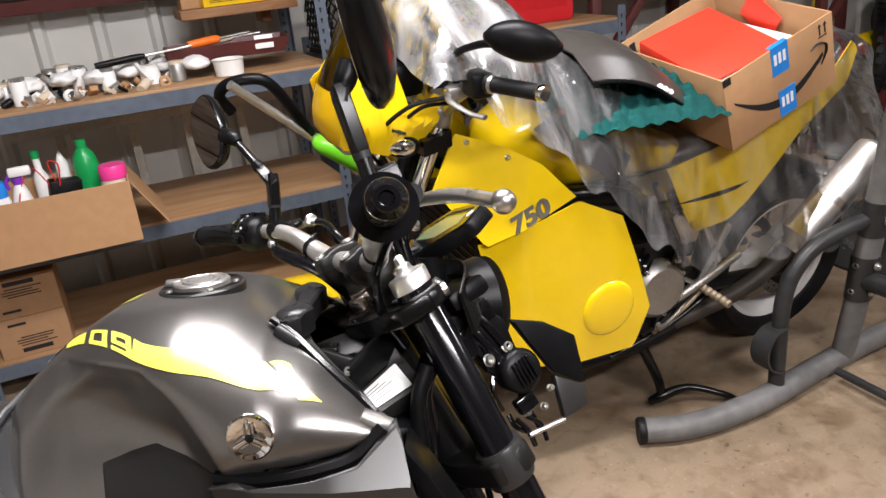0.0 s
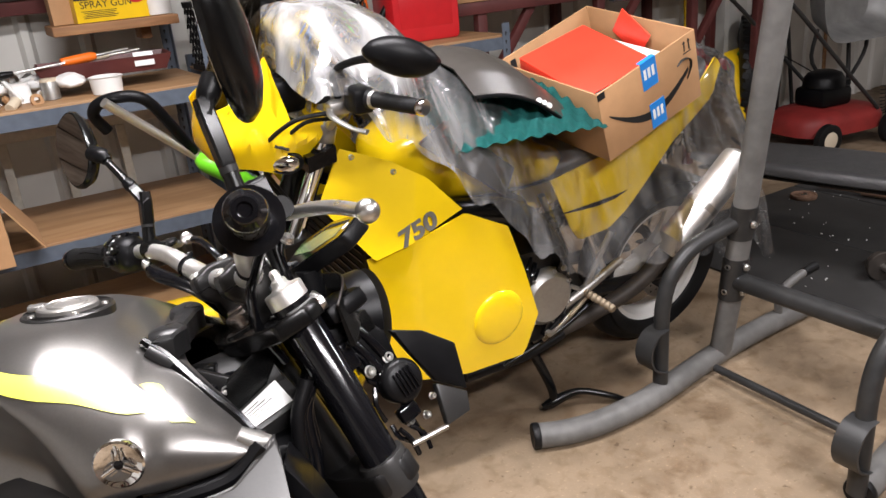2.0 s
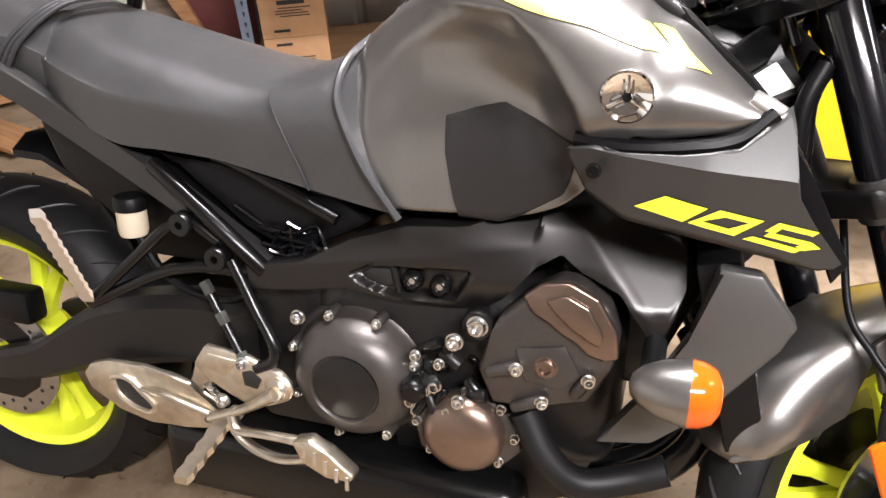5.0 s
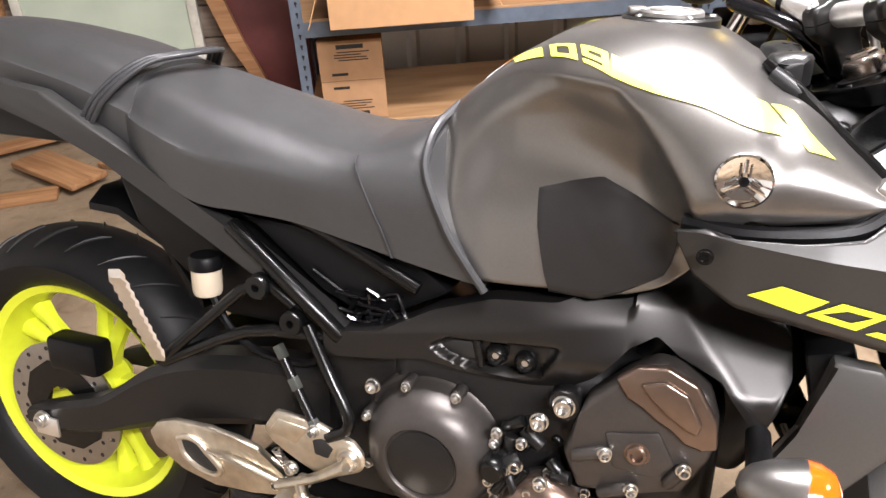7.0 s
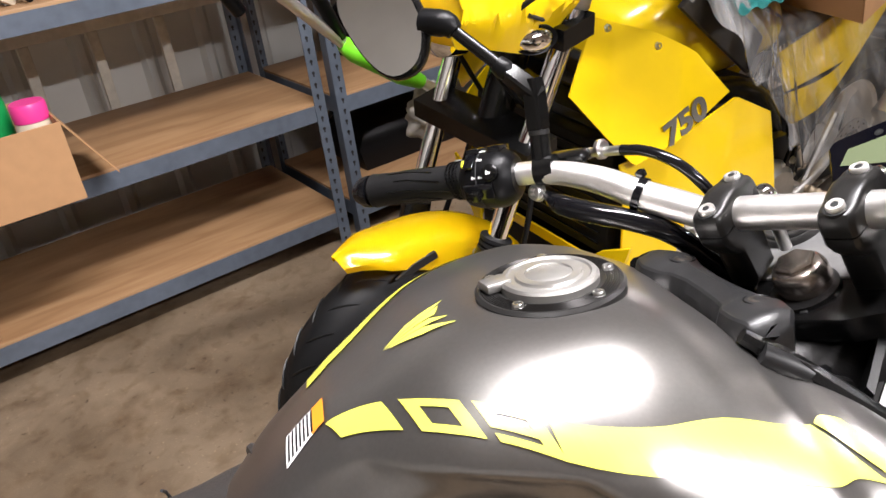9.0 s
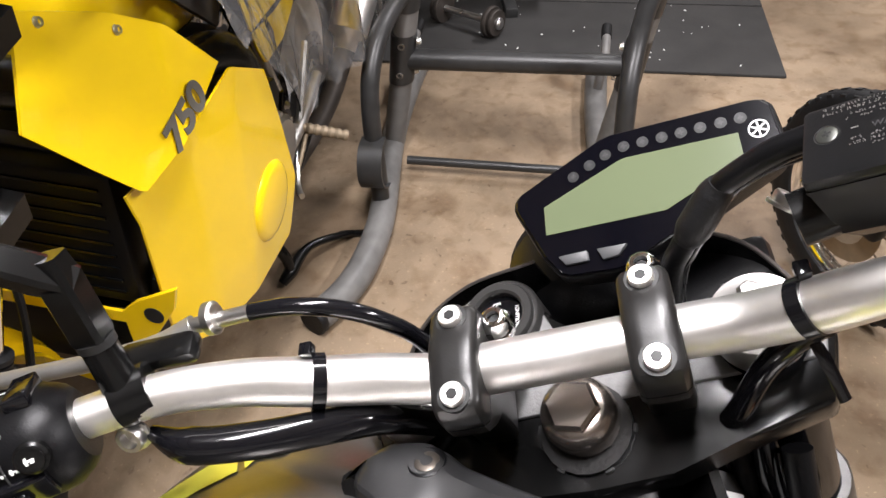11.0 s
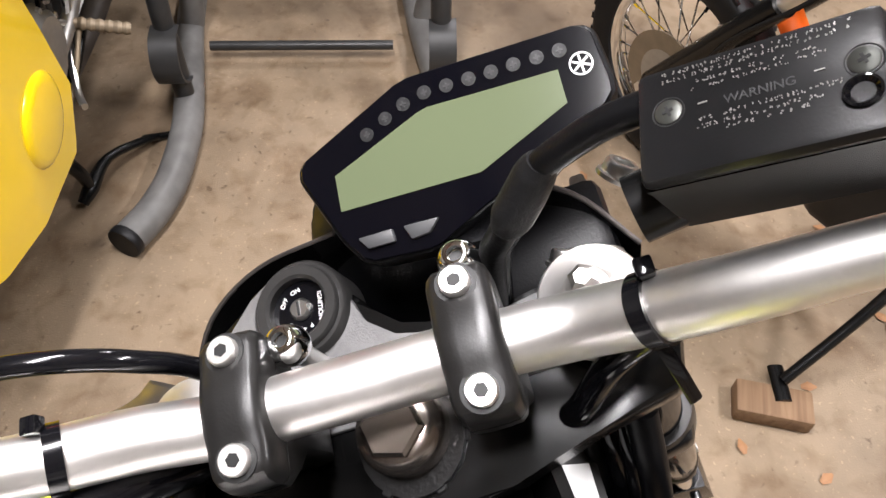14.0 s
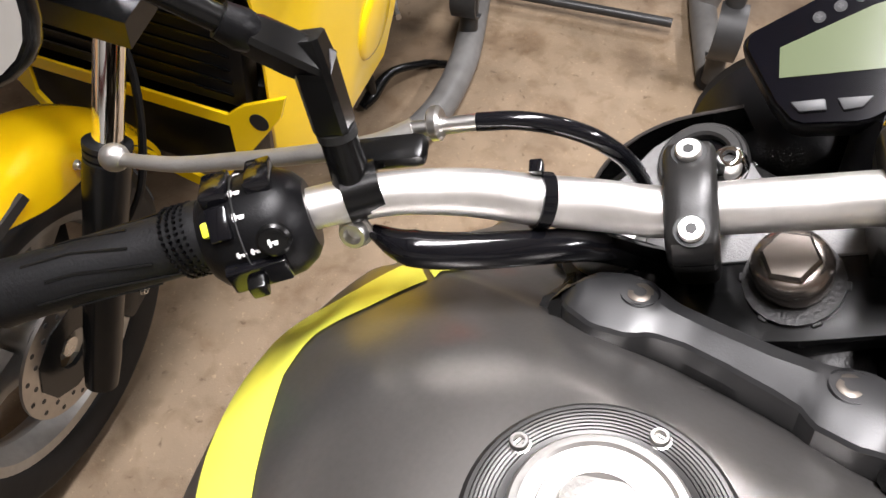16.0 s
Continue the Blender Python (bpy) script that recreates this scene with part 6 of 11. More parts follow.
for side in (-1, 1):
    a, b = Vector((-0.066, side * 0.388, 0.142)), Vector((-0.028, side * 0.285, 0.122))
    d = (b - a).normalized()
    g = part("grip", tube(B(), [a, a + d * .004, a + d * .010, a + d * .03, a + d * .07, a + d * .100, a + d * .112, a + d * .118], [0.0160, 0.0190, 0.0182, 0.0178, 0.0176, 0.0176, 0.0198, 0.0198], 22, 2), M["rubber"], bike, "black rubber hand grip", BARS)
    bm = B()
    up = Vector((0, 0, 1))
    sd = d.cross(up).normalized()
    for k in range(10):
        an = 2 * math.pi * k / 10
        o = (up * math.cos(an) + sd * math.sin(an)) * 0.0178
        o2_ = (up * math.cos(an + .35) + sd * math.sin(an + .35)) * 0.0180
        tube(bm, [a + d * (.03 + .01 * (k % 2)) + o, a + d * .055 + o, a + d * (.085 + .008 * (k % 3)) + o2_], 0.0009, 5)
    part("grip_rib", bm, M["black_satin"], g, "", BARS)
    part("bar_end", lathe(B(), [(0, -0.017), (0.0055, -0.017), (0.0065, -0.021), (0.0105, -0.021), (0.0130, -0.018), (0.0135, -0.015), (0.0165, -0.012), (0.0178, -0.006), (0.0178, -0.002), (0.012, 0.0), (0, 0.0)], 28, Matrix.Translation(a) @ d.to_track_quat("Z", "Y").to_matrix().to_4x4()), M["black_gloss"], g, "", BARS)
    bm = B()
    for k in range(44):
        an = 2 * math.pi * k / 36
        o = (up * math.cos(an) + sd * math.sin(an)) * 0.0196
        for j in range(4):
            box(bm, (0, 0, 0), (0.0014, 0.0014, 0.0016), Matrix.Translation(a + d * (.103 + .0038 * j) + o))
    if side > 0:
        part("knurl", bm, M["black"], g, "", BARS, 0)
    else:
        bm.free()


def on_bar(side, t):
    """Place and direction on the outer bar, t metres from its end."""
    a, b = Vector((-0.066, side * 0.388, 0.142)), Vector((-0.028, side * 0.285, 0.122))
    d = (b - a).normalized()
    return a + d * t, d


# left switch cluster
p, d = on_bar(1, 0.118)
ax = d
back = Vector((-1, 0, 0)) - d * d.dot(Vector((-1, 0, 0)))
back.normalize()
upv = back.cross(ax).normalized()
if upv.z < 0:
    upv = -upv
SW = BARS @ Matrix(((ax.x, back.x, upv.x, p.x), (ax.y, back.y, upv.y, p.y), (ax.z, back.z, upv.z, p.z), (0, 0, 0, 1)))   # x inward along the bar, y to the rider, z up
sw = part("left_switch_housing", loft(B(), [[(x, y * k + 0.004, z * k) for y, z in ring(0, 0, 0.030, 20)] for x, k in ((0.0, .72), (0.004, .86), (0.012, .95), (0.034, 1.0), (0.042, .96), (0.050, .80), (0.054, .62))]), M["black"], bike, "black left switch cluster with white symbols", SW)
part("switch_split", lathe(B(), [(0.0303, -0.0006), (0.0309, 0), (0.0303, 0.0006)], 40, Matrix.Translation((0.022, 0.004, 0)) @ pose(0, 0, 0, 0, 90, 0)), M["ink_and_shade"], sw, "", SW)


def sw_box(name, x, ang, sx, sl_, h, material, r=0.0285, bev=0.0015):
    m = SW @ Matrix.Translation((x, 0.004, 0)) @ pose(0, 0, 0, -ang, 0, 0) @ Matrix.Translation((0, 0, r))
    return part(name, box(B(), (0, 0, 0), (sx, sl_, h), None, bev), material, sw, "", m), m


sw_box("dip_switch", 0.014, -28, 0.014, 0.024, 0.008, M["black_gloss"])
sw_box("lamp_switch", 0.036, -30, 0.013, 0.026, 0.009, M["black_gloss"])
sw_box("lamp_switch", 0.014, 18, 0.011, 0.018, 0.006, M["black_gloss"])
sw_box("turn_switch_well", 0.024, 78, 0.030, 0.016, 0.010, M["black_gloss"])
sw_box("turn_switch", 0.022, 82, 0.009, 0.010, 0.024, M["black_satin"])
m0 = SW @ Matrix.Translation((0.037, 0.004, 0)) @ pose(0, 0, 0, -46, 0, 0) @ Matrix.Translation((0, 0, 0.0275))
part("horn_button", lathe(B(), [(0, 0), (0.0085, 0), (0.0085, 0.004), (0.007, 0.005), (0.0068, 0.0065), (0.0055, 0.007), (0, 0.0066)], 24), M["black_satin"], sw, "", m0)
for x, ang, w_, h_ in ((0.024, -10, .006, .004), (0.024, 16, .006, .004), (0.024, -46, .004, .002), (0.020, 52, .005, .003), (0.027, 52, .005, .003), (0.037, 46, .005, .004)):
    m1 = SW @ Matrix.Translation((x, 0.004, 0)) @ pose(0, 0, 0, -ang, 0, 0) @ Matrix.Translation((0, 0, 0.0302 if ang != 46 else 0.0346))
    bm = B()
    box(bm, (0, 0, 0), (w_, h_ * .28, 0.0005))
    box(bm, (-w_ * .3, 0, 0), (w_ * .25, h_, 0.0005))
    box(bm, (w_ * .25, h_ * .3, 0), (w_ * .4, h_ * .2, 0.0005))
    part("switch_symbol", bm, M["label"], sw, "", m1)
sw_box("turn_mark", 0.008, 20, 0.006, 0.008, 0.004, M["fluo"])
# left lever bracket, mirror boss, mirror
p2, d2 = on_bar(1, 0.196)
part("lever_bracket", box(B(), (p2.x + 0.026, p2.y - 0.010, p2.z - 0.004), (0.018, 0.048, 0.012), None, 0.005), M["black_satin"], bike, "", BARS)
part("mirror_clamp", tube(B(), [Vector(p2) - d2 * .006, Vector(p2) + d2 * .013], 0.0152, 22), M["black_satin"], bike, "", BARS)
LV = [(0.0505, 0.385, 0.090), (0.046, 0.365, 0.090), (0.0415, 0.336, 0.090), (0.040, 0.296, 0.090), (0.0388, 0.248, 0.091), (0.040, 0.21, 0.092), (0.046, 0.186, 0.094)]
lv = part("clutch_lever", tube(B(), LV, [0.0050, 0.0052, 0.0056, 0.0060, 0.0062, 0.0070, 0.0075], 14, 5, flat=0.7), M["cast"], bike, "silver clutch lever with a ball end", BARS)
part("ball_end", lathe(B(), [(0.0098 * math.sin(radians(a)), 0.0098 * math.cos(radians(a))) for a in range(0, 181, 18)], 20, Matrix.Translation((0.0525, 0.391, 0.090))), M["cast"], lv, "", BARS)
ad = part("cable_adjuster", cyl(B(), (0.046, 0.190, 0.094), (0.048, 0.152, 0.092), 0.0048, seg=14), M["steel"], bike, "bright knurled cable adjuster", BARS)
part("adjuster_wheel", lathe(B(), [(0, -.0035), (0.0078, -.0035), (0.0098, -.002), (0.0098, .002), (0.0078, .0035), (0, .0035)], 22, Matrix.Translation((0.047, 0.173, 0.096)) @ pose(0, 0, 0, 90, 0, 0)), M["steel"], ad, "", BARS)
part("clutch_cable", tube(B(), [(0.048, 0.152, 0.092), (0.048, 0.130, 0.089), (0.047, 0.108, 0.079), (0.046, 0.090, 0.060), (0.047, 0.078, 0.024), (0.040, 0.070, -0.04), (0.02, 0.06, -0.10)], 0.0052, 12, 6), M["black_gloss"], bike, "glossy black clutch cable", BARS)
part("wire_boot", tube(B(), [(-0.012, 0.205, 0.088), (-0.020, 0.185, 0.080), (-0.018, 0.155, 0.068), (-0.010, 0.125, 0.052), (0.0, 0.10, 0.030), (0.01, 0.08, -0.01), (0.02, 0.05, -0.06)], [0.004, 0.0105, 0.0105, 0.010, 0.010, 0.009, 0.009], 12, 6), M["black_gloss"], bike, "black rubber wiring sleeve", BARS)
part("throttle_cable", tube(B(), [(0.004, -0.235, 0.092), (0.002, -0.205, 0.083), (0.002, -0.165, 0.066), (0.002, -0.130, 0.048), (-0.004, -0.100, 0.026), (-0.012, -0.078, -0.02), (0.0, -0.06, -0.08)], 0.0065, 12, 6), M["black_gloss"], bike, "black throttle cable sleeve", BARS)
part("pivot_bolt", bolt(B(), BARS @ Vector((-0.014, 0.212, 0.092)), BARS.to_3x3() @ Vector((-.8, 0, .5)), 0.008, 0.006), M["steel"], bike)
for side in (-1, 1):
    a = Vector((0.0113, 0.122, 0.0655)) if side > 0 else Vector((0.0050, -0.118, 0.0560))
    t_ = Vector((-0.004, side * 0.031, 0.019)).normalized()
    zt = part("cable_tie", tube(B(), [a - t_ * .0035, a + t_ * .0035], 0.0158, 24), M["black_gloss"], bike, "", BARS)
    part("tie_head", box(B(), (a.x + 0.012, a.y, a.z + 0.014), (0.008, 0.007, 0.007), None, 0.001), M["black_gloss"], zt, "", BARS)
    if side < 0:
        part("tie_tail", tube(B(), [(0.006, -0.114, 0.044), (-0.012, -0.120, 0.036), (-0.026, -0.126, 0.014)], 0.003, 6, 3, flat=.3), M["black_gloss"], zt, "", BARS)


def mirror(side, elbow, j, c, n, turn, size=1.0):
    base = Vector((p2.x, side * p2.y, p2.z))
    elbow, j, c, n = Vector(elbow), Vector(j), Vector(c), Vector(n).normalized()
    def squares(path, sizes):
        """Rounded square sections along a path."""
        rings = []
        for k, (q, h) in enumerate(zip(path, sizes)):
            q = Vector(q)
            dd = (Vector(path[min(k + 1, len(path) - 1)]) - Vector(path[max(k - 1, 0)])).normalized()
            u = dd.cross(Vector((1, 0, 0.3))).normalized()
            v = dd.cross(u).normalized()
            rings.append([q + u * (h * a) + v * (h * b) for a, b in ((-1, -.72), (-.72, -1), (.72, -1), (1, -.72), (1, .72), (.72, 1), (-.72, 1), (-1, .72))])
        return rings
    mid = base.lerp(elbow, .52)
    st = part("mirror_mount", tube(B(), [base, base.lerp(elbow, .2), mid], [0.0112, 0.0098, 0.0092], 18, 0), M["black_satin"], bike, "black mirror mount", BARS)
    part("mirror_collar", cyl(B(), base.lerp(elbow, .47), base.lerp(elbow, .53), 0.0100), M["ink_and_shade"], st, "", BARS)
    out = (j - elbow).normalized()
    upd = (elbow - base).normalized()
    part("elbow_block", loft(B(), squares([mid, base.lerp(elbow, .56), elbow, elbow + upd * .014], [.0080, .0088, .0088, .0074])), M["black_satin"], st, "", BARS, 30)
    part("elbow_block", loft(B(), squares([elbow - out * .006, elbow + out * .010, elbow + out * .030, elbow + out * .034], [.0080, .0088, .0082, .0072])), M["black_satin"], st, "", BARS, 30)
    b1 = elbow.lerp(j, 0.42)
    part("mirror_elbow", tube(B(), [elbow + out * .030, elbow + out * .036, b1], [0.0085, 0.0100, 0.0088], 14, 3), M["black"], st, "", BARS)
    part("mirror_arm", tube(B(), [b1, j], [0.0065, 0.006], 12), M["black_satin"], st, "", BARS)
    part("mirror_joint", tube(B(), [j - (j - b1).normalized() * .012, j, j.lerp(c, .35)], [0.009, 0.013, 0.013], 14, 3), M["black"], st, "", BARS)
    mm = BARS @ Matrix.Translation(c) @ n.to_track_quat("Z", "Y").to_matrix().to_4x4() @ pose(0, 0, 0, 0, 0, turn)
    prof = [(0.066, 0.010), (0.060, -0.026), (0.020, -0.042), (-0.040, -0.040), (-0.066, -0.016), (-0.062, 0.022), (-0.030, 0.038), (0.030, 0.038)]
    loop = spline([(x * size, y * size ** .4, 0) for x, y in prof], 4, True)
    rings = [[(q.x * k, q.y * k, z) for q in loop] for z, k in ((0.0015, .90), (0.003, .97), (0.0, 1.0), (-0.006, 1.0), (-0.016, .90), (-0.024, .66), (-0.028, .30))]
    sh = part("mirror_shell", loft(B(), rings), M["black_satin"], st, "black mirror shell", mm, 50)
    part("mirror_glass", loft(B(), [[(q.x * .93, q.y * .93, z) for q in loop] for z in (0.001, 0.0042)]), M["mirror"], sh, "clear mirror glass", mm, 30)


mirror(1, (0.033, 0.203, 0.174), (0.032, 0.265, 0.264), (0.0175, 0.326, 0.295), (-0.76, -0.30, 0.45), -70)
mirror(-1, (0.026, -0.199, 0.232), (0.040, -0.196, 0.246), (0.085, -0.195, 0.285), (-0.60, 0.55, 0.25), 72, 1.3)

# right side: throttle cluster, brake reservoir, lever
p3, d3 = on_bar(-1, 0.128)
part("right_switch_housing", tube(B(), [Vector(p3) - d3 * .012, Vector(p3) - d3 * .008, Vector(p3) + d3 * .012, Vector(p3) + d3 * .030, Vector(p3) + d3 * .034], [0.022, 0.029, 0.030, 0.028, 0.02], 22), M["black"], bike, "black throttle and switch housing", BARS)
part("throttle_flange", tube(B(), [Vector(p3) - d3 * .020, Vector(p3) - d3 * .014], 0.034, 26), M["black_gloss"], bike, "", BARS)
RS = BARS0 @ Matrix.Translation((0.0376, -0.1536, 0.1332)) @ pose(0, 0, 0, -22, 3.2, -16.8) @ Matrix.Translation((0.0078, -0.0155, -0.002)) @ Matrix.Scale(1.03, 4)
bx = part("brake_reservoir", loft(B(), [[(x * k, y * k2, z) for x, y in ((-.0232, -.0345), (.0178, -.0345), (.0178, .0375), (-.0232, .0375))] for z, k, k2 in ((-0.046, .62, .84), (-0.034, .90, .93), (-0.004, .98, .98), (-0.001, 1.0, 1.0))]), M["black_satin"], bike, "black brake fluid reservoir", RS, 20)
lid = part("reservoir_lid", box(B(), (-0.0025, 0.0015, 0.001), (0.0415, 0.0730, 0.008), None, 0.0034), M["lid_black"], bx, "black lid with worn silver print", RS)
for x, y in ((0.0002, 0.0272), (-0.0004, -0.0277)):
    sc2 = part("lid_screw", lathe(B(), [(0, .0040), (0.0044, .0040), (0.0044, .0052), (0.0038, .0056), (0, .0057)], 24), M["screw_grey"], lid, "", RS @ Matrix.Translation((x, y, 0)))
    bm = B()
    box(bm, (0, 0, .0057), (0.0036, 0.0009, 0.0004))
    box(bm, (0, 0, .0057), (0.0009, 0.0036, 0.0004))
    part("screw_cross", bm, M["ink_and_shade"], sc2, "", RS @ Matrix.Translation((x, y, 0)) @ pose(0, 0, 0, 0, 0, 20))
    part("screw_recess", lathe(B(), [(0.0044, .0046), (0.0050, .0052), (0.0053, .0052), (0.0053, .0046)], 24, None, True), M["ink_and_shade"], lid, "", RS @ Matrix.Translation((x, y, 0)))
# worn raised print: rows of small flecks round one legible word
random.seed(3)
bm = B()
for x, y0, y1, h in ((0.0142, 0.029, -0.026, .0014), (0.0118, 0.030, -0.026, .0014), (0.0086, 0.018, -0.016, .0014), (0.0060, 0.020, -0.018, .0014), (-0.0052, 0.018, -0.022, .0015), (-0.0080, 0.021, -0.018, .0014), (-0.0104, 0.010, -0.012, .0013)):
    y = y0
    while y > y1:
        w = random.uniform(.0007, .0013)
        if random.random() > .12:
            for kk in range(random.randint(2, 4)):
                box(bm, (x + random.uniform(-.5, .5) * h, y - random.uniform(.1, .9) * w, .0051), (random.uniform(.00022, .00048), random.uniform(.00022, .0005), .0004))
        y -= w + random.choice((.0002, .0003, .0010))
part("lid_print", bm, M["cast"], lid, "worn silver print", RS, 0)
WORD = RS @ pose(-.0010, 0, .0050, 0, 0, -90)
text_part("lid_word", "WARNING", .0042, M["button_grey"], lid, WORD, .0003)
for y in (.0165, -.0165):
    part("lid_dash", box(B(), (.0002, y, .0051), (.0005, .0028, .0004)), M["cast"], lid, "", RS)
blv = part("brake_lever", tube(B(), [(0.046, -0.19, 0.096), (0.058, -0.225, 0.092), (0.060, -0.27, 0.088), (0.050, -0.32, 0.086), (0.036, -0.365, 0.086), (0.032, -0.378, 0.086)], [0.010, 0.011, 0.010, 0.009, 0.0085, 0.007], 14, 5, flat=.7), M["steel"], bike, "silver brake lever with a ball end", BARS)
part("ball_end", lathe(B(), [(0.0115 * math.sin(radians(a)), 0.0115 * math.cos(radians(a))) for a in range(0, 181, 18)], 20, Matrix.Translation((0.032, -0.384, 0.086))), M["steel"], blv, "", BARS)
part("master_cylinder", cyl(B(), (0.034, -0.120, 0.086), (0.038, -0.215, 0.108), 0.013), M["black_satin"], bike, "", BARS)
HOSE = [(0.058, -0.136, 0.114), (0.0620, -0.1180, 0.104), (0.0640, -0.1005, 0.090), (0.0640, -0.0925, 0.081), (0.0570, -0.0790, 0.065), (0.0555, -0.0710, 0.050), (0.055, -0.064, 0.030), (0.050, -0.055, -0.03)]
for dx, dy, dz, r in ((0, 0, 0, 0.0062), (0.004, -0.004, -0.010, 0.0045), (0.008, 0.002, -0.020, 0.0042)):
    part("brake_hose", tube(B(), [(x + dx, y + dy, z + dz) for x, y, z in HOSE], r, 12, 6), M["black"] if dx == 0 else M["black_gloss"], bike, "black brake hose", BARS)
part("hose_boot", tube(B(), [(0.0650, -0.0950, 0.085), (0.0640, -0.0915, 0.080), (0.0600, -0.085, 0.072), (0.0565, -0.0785, 0.064), (0.056, -0.075, 0.057)], [0.0066, 0.0085, 0.0090, 0.0090, 0.0068], 16, 4), M["rubber"], bike, "black rubber hose boot", BARS)
part("banjo_bolt", bolt(B(), BARS @ Vector((0.062, -0.122, 0.060)), BARS.to_3x3() @ Vector((.5, -.6, .6)), 0.0075, 0.006), M["steel"], bike)
part("sight_glass", lathe(B(), [(0.0032, .0052), (0.0048, .0052), (0.0052, .0060), (0.0044, .0064), (0.0036, .0056)], 22, None, True), M["black_gloss"], lid, "", RS @ Matrix.Translation((-0.0105, -0.0262, 0)))

# dash: offset panel with a grey-green display
DM = STEER @ Matrix.Translation((0.115, 0, 0.026)) @ pose(0, 0, 0, 0, -15, 0) @ Matrix.Translation((0, 0, -0.006))
outl = [(0.0250, 0.0150), (0.0290, 0.0110), (0.0500, -0.0470), (0.0513, -0.0550), (0.0440, -0.1400), (0.0420, -0.1465), (0.0370, -0.1505), (0.0120, -0.1515), (0.0050, -0.1505), (0.0000, -0.1455), (-0.0186, -0.0971), (-0.0285, -0.0706), (-0.0385, -0.0467), (-0.0390, -0.0400), (-0.0355, -0.0110), (-0.0320, -0.0050), (-0.0186, 0.0030), (0.0190, 0.0162)]
flatm = Matrix(((1, 0, 0, 0), (0, 0, 1, 0), (0, -1, 0, 0), (0, 0, 0, 1)))      # prism's x, z -> x, y; thickness down
dash = part("instrument_panel", prism(B(), outl, 0.0, 0.022, flatm, 0.003, 2), M["black"], bike, "black instrument panel with an unlit display", DM)
face = [((x - .006) * .962 + .006, (y + .067) * .968 - .067) for x, y in outl]
part("panel_glass", prism(B(), face, -0.0016, 0.0, flatm, 0.0005, 1), M["panel_black"], dash, "glossy dark panel face", DM)
lcdo = [(0.0145, -0.0048), (0.0300, -0.0555), (0.0308, -0.0610), (0.0240, -0.1275), (0.0069, -0.1266), (-0.0102, -0.0771), (-0.0043, -0.0027)]
part("display", prism(B(), lcdo, -0.0022, -0.001, flatm), M["lcd"], dash, "grey-green unlit display", DM)
for quad in ([(-0.0205, -0.0072), (-0.0215, -0.0258), (-0.0285, -0.0258), (-0.0275, -0.0115)], [(-0.0222, -0.0315), (-0.0240, -0.0505), (-0.0300, -0.0440), (-0.0302, -0.0342)]):
    part("panel_button", prism(B(), quad, -0.0040, 0.002, flatm, 0.001), M["button_grey"], dash, "", DM)
LAMP_ROW = spline([(0.0324, -0.0272, 0), (0.0368, -0.0388, 0), (0.0404, -0.0499, 0), (0.0421, -0.0619, 0), (0.0411, -0.0737, 0), (0.0400, -0.0853, 0), (0.0390, -0.0968, 0), (0.0383, -0.1082, 0), (0.0372, -0.1199, 0), (0.0363, -0.1311, 0)], 1)
for x, y, _ in LAMP_ROW:
    x -= 0.0035
    bm = lathe(B(), [(0, 0.0016), (0.0036, 0.0016), (0.0036, 0.0021), (0, 0.0021)], 18, Matrix.Translation((x, y, 0)))
    lampi = part("warning_lamp", bm, M["rubber"], dash, "", DM)
    bm = B()
    box(bm, (x, y, .0023), (0.0035, 0.0010, .0003), None)
    box(bm, (x, y, .0023), (0.0010, 0.0035, .0003), None)
    part("lamp_symbol", bm, M["ink_and_shade"], lampi, "", DM)
bm = B()
lathe(bm, [(0.0050, .0017), (0.0050, .0022), (0.0058, .0022), (0.0058, .0017)], 28, Matrix.Translation((0.0227, -0.1387, 0)), True)
for a in range(0, 180, 60):
    box(bm, (0, 0, .0020), (0.0088, 0.0010, .0004), Matrix.Translation((0.0227, -0.1387, 0)) @ pose(0, 0, 0, 0, 0, a))
part("panel_roundel", bm, M["label"], dash, "white roundel", DM)
part("dash_bracket", tube(B(), [(0.095, -0.06, 0.0), (0.08, -0.05, -0.04), (0.05, -0.03, -0.08)], 0.018, 10, 4), M["black"], bike, "", STEER)

# headlamp and its cowl
hl = part("headlamp", lathe(B(), [(0, .080), (0.036, .068), (0.058, .038), (0.066, 0.0), (0.058, -.005), (0, -0.012)], 32, Matrix.Translation((0.150, 0, -0.105)) @ pose(0, 0, 0, 0, -65, 0)), M["black"], bike, "black headlamp shell", STEER)
part("lamp_lens", lathe(B(), [(0, -0.016), (0.04, -.014), (0.066, -.006)], 32, Matrix.Translation((0.156, 0, -0.108)) @ pose(0, 0, 0, 0, -65, 0)), M["smoke"], hl, "", STEER)
for side in (-1, 1):
    part("headlamp_bracket", prism(B(), [(0.055, -0.05), (0.095, -0.07), (0.125, -0.12), (0.118, -0.17), (0.07, -0.16), (0.055, -0.10)], side * 0.080, side * 0.098, None, 0.006), M["black"], bike, "", STEER)
    edge = spline([(0.072, side * 0.138, -0.050), (0.106, side * 0.112, -0.034), (0.124, side * 0.072, -0.026), (0.126, side * 0.02, -0.022)], 5)
    cowl = part("headlamp_cowl", loft(B(), [[q, q + Vector((-.003, 0, .0015)), q + Vector((-.012, -side * .010, -.052)), q + Vector((-.007, -side * .006, -.055))] for q in edge]), M["black_satin"], bike, "black headlamp cowl with a pale rim", STEER)
    part("cowl_rim", tube(B(), [q + Vector((-.0015, 0, .001)) for q in edge], .0016, 8), M["cover_grey"], cowl, "", STEER)
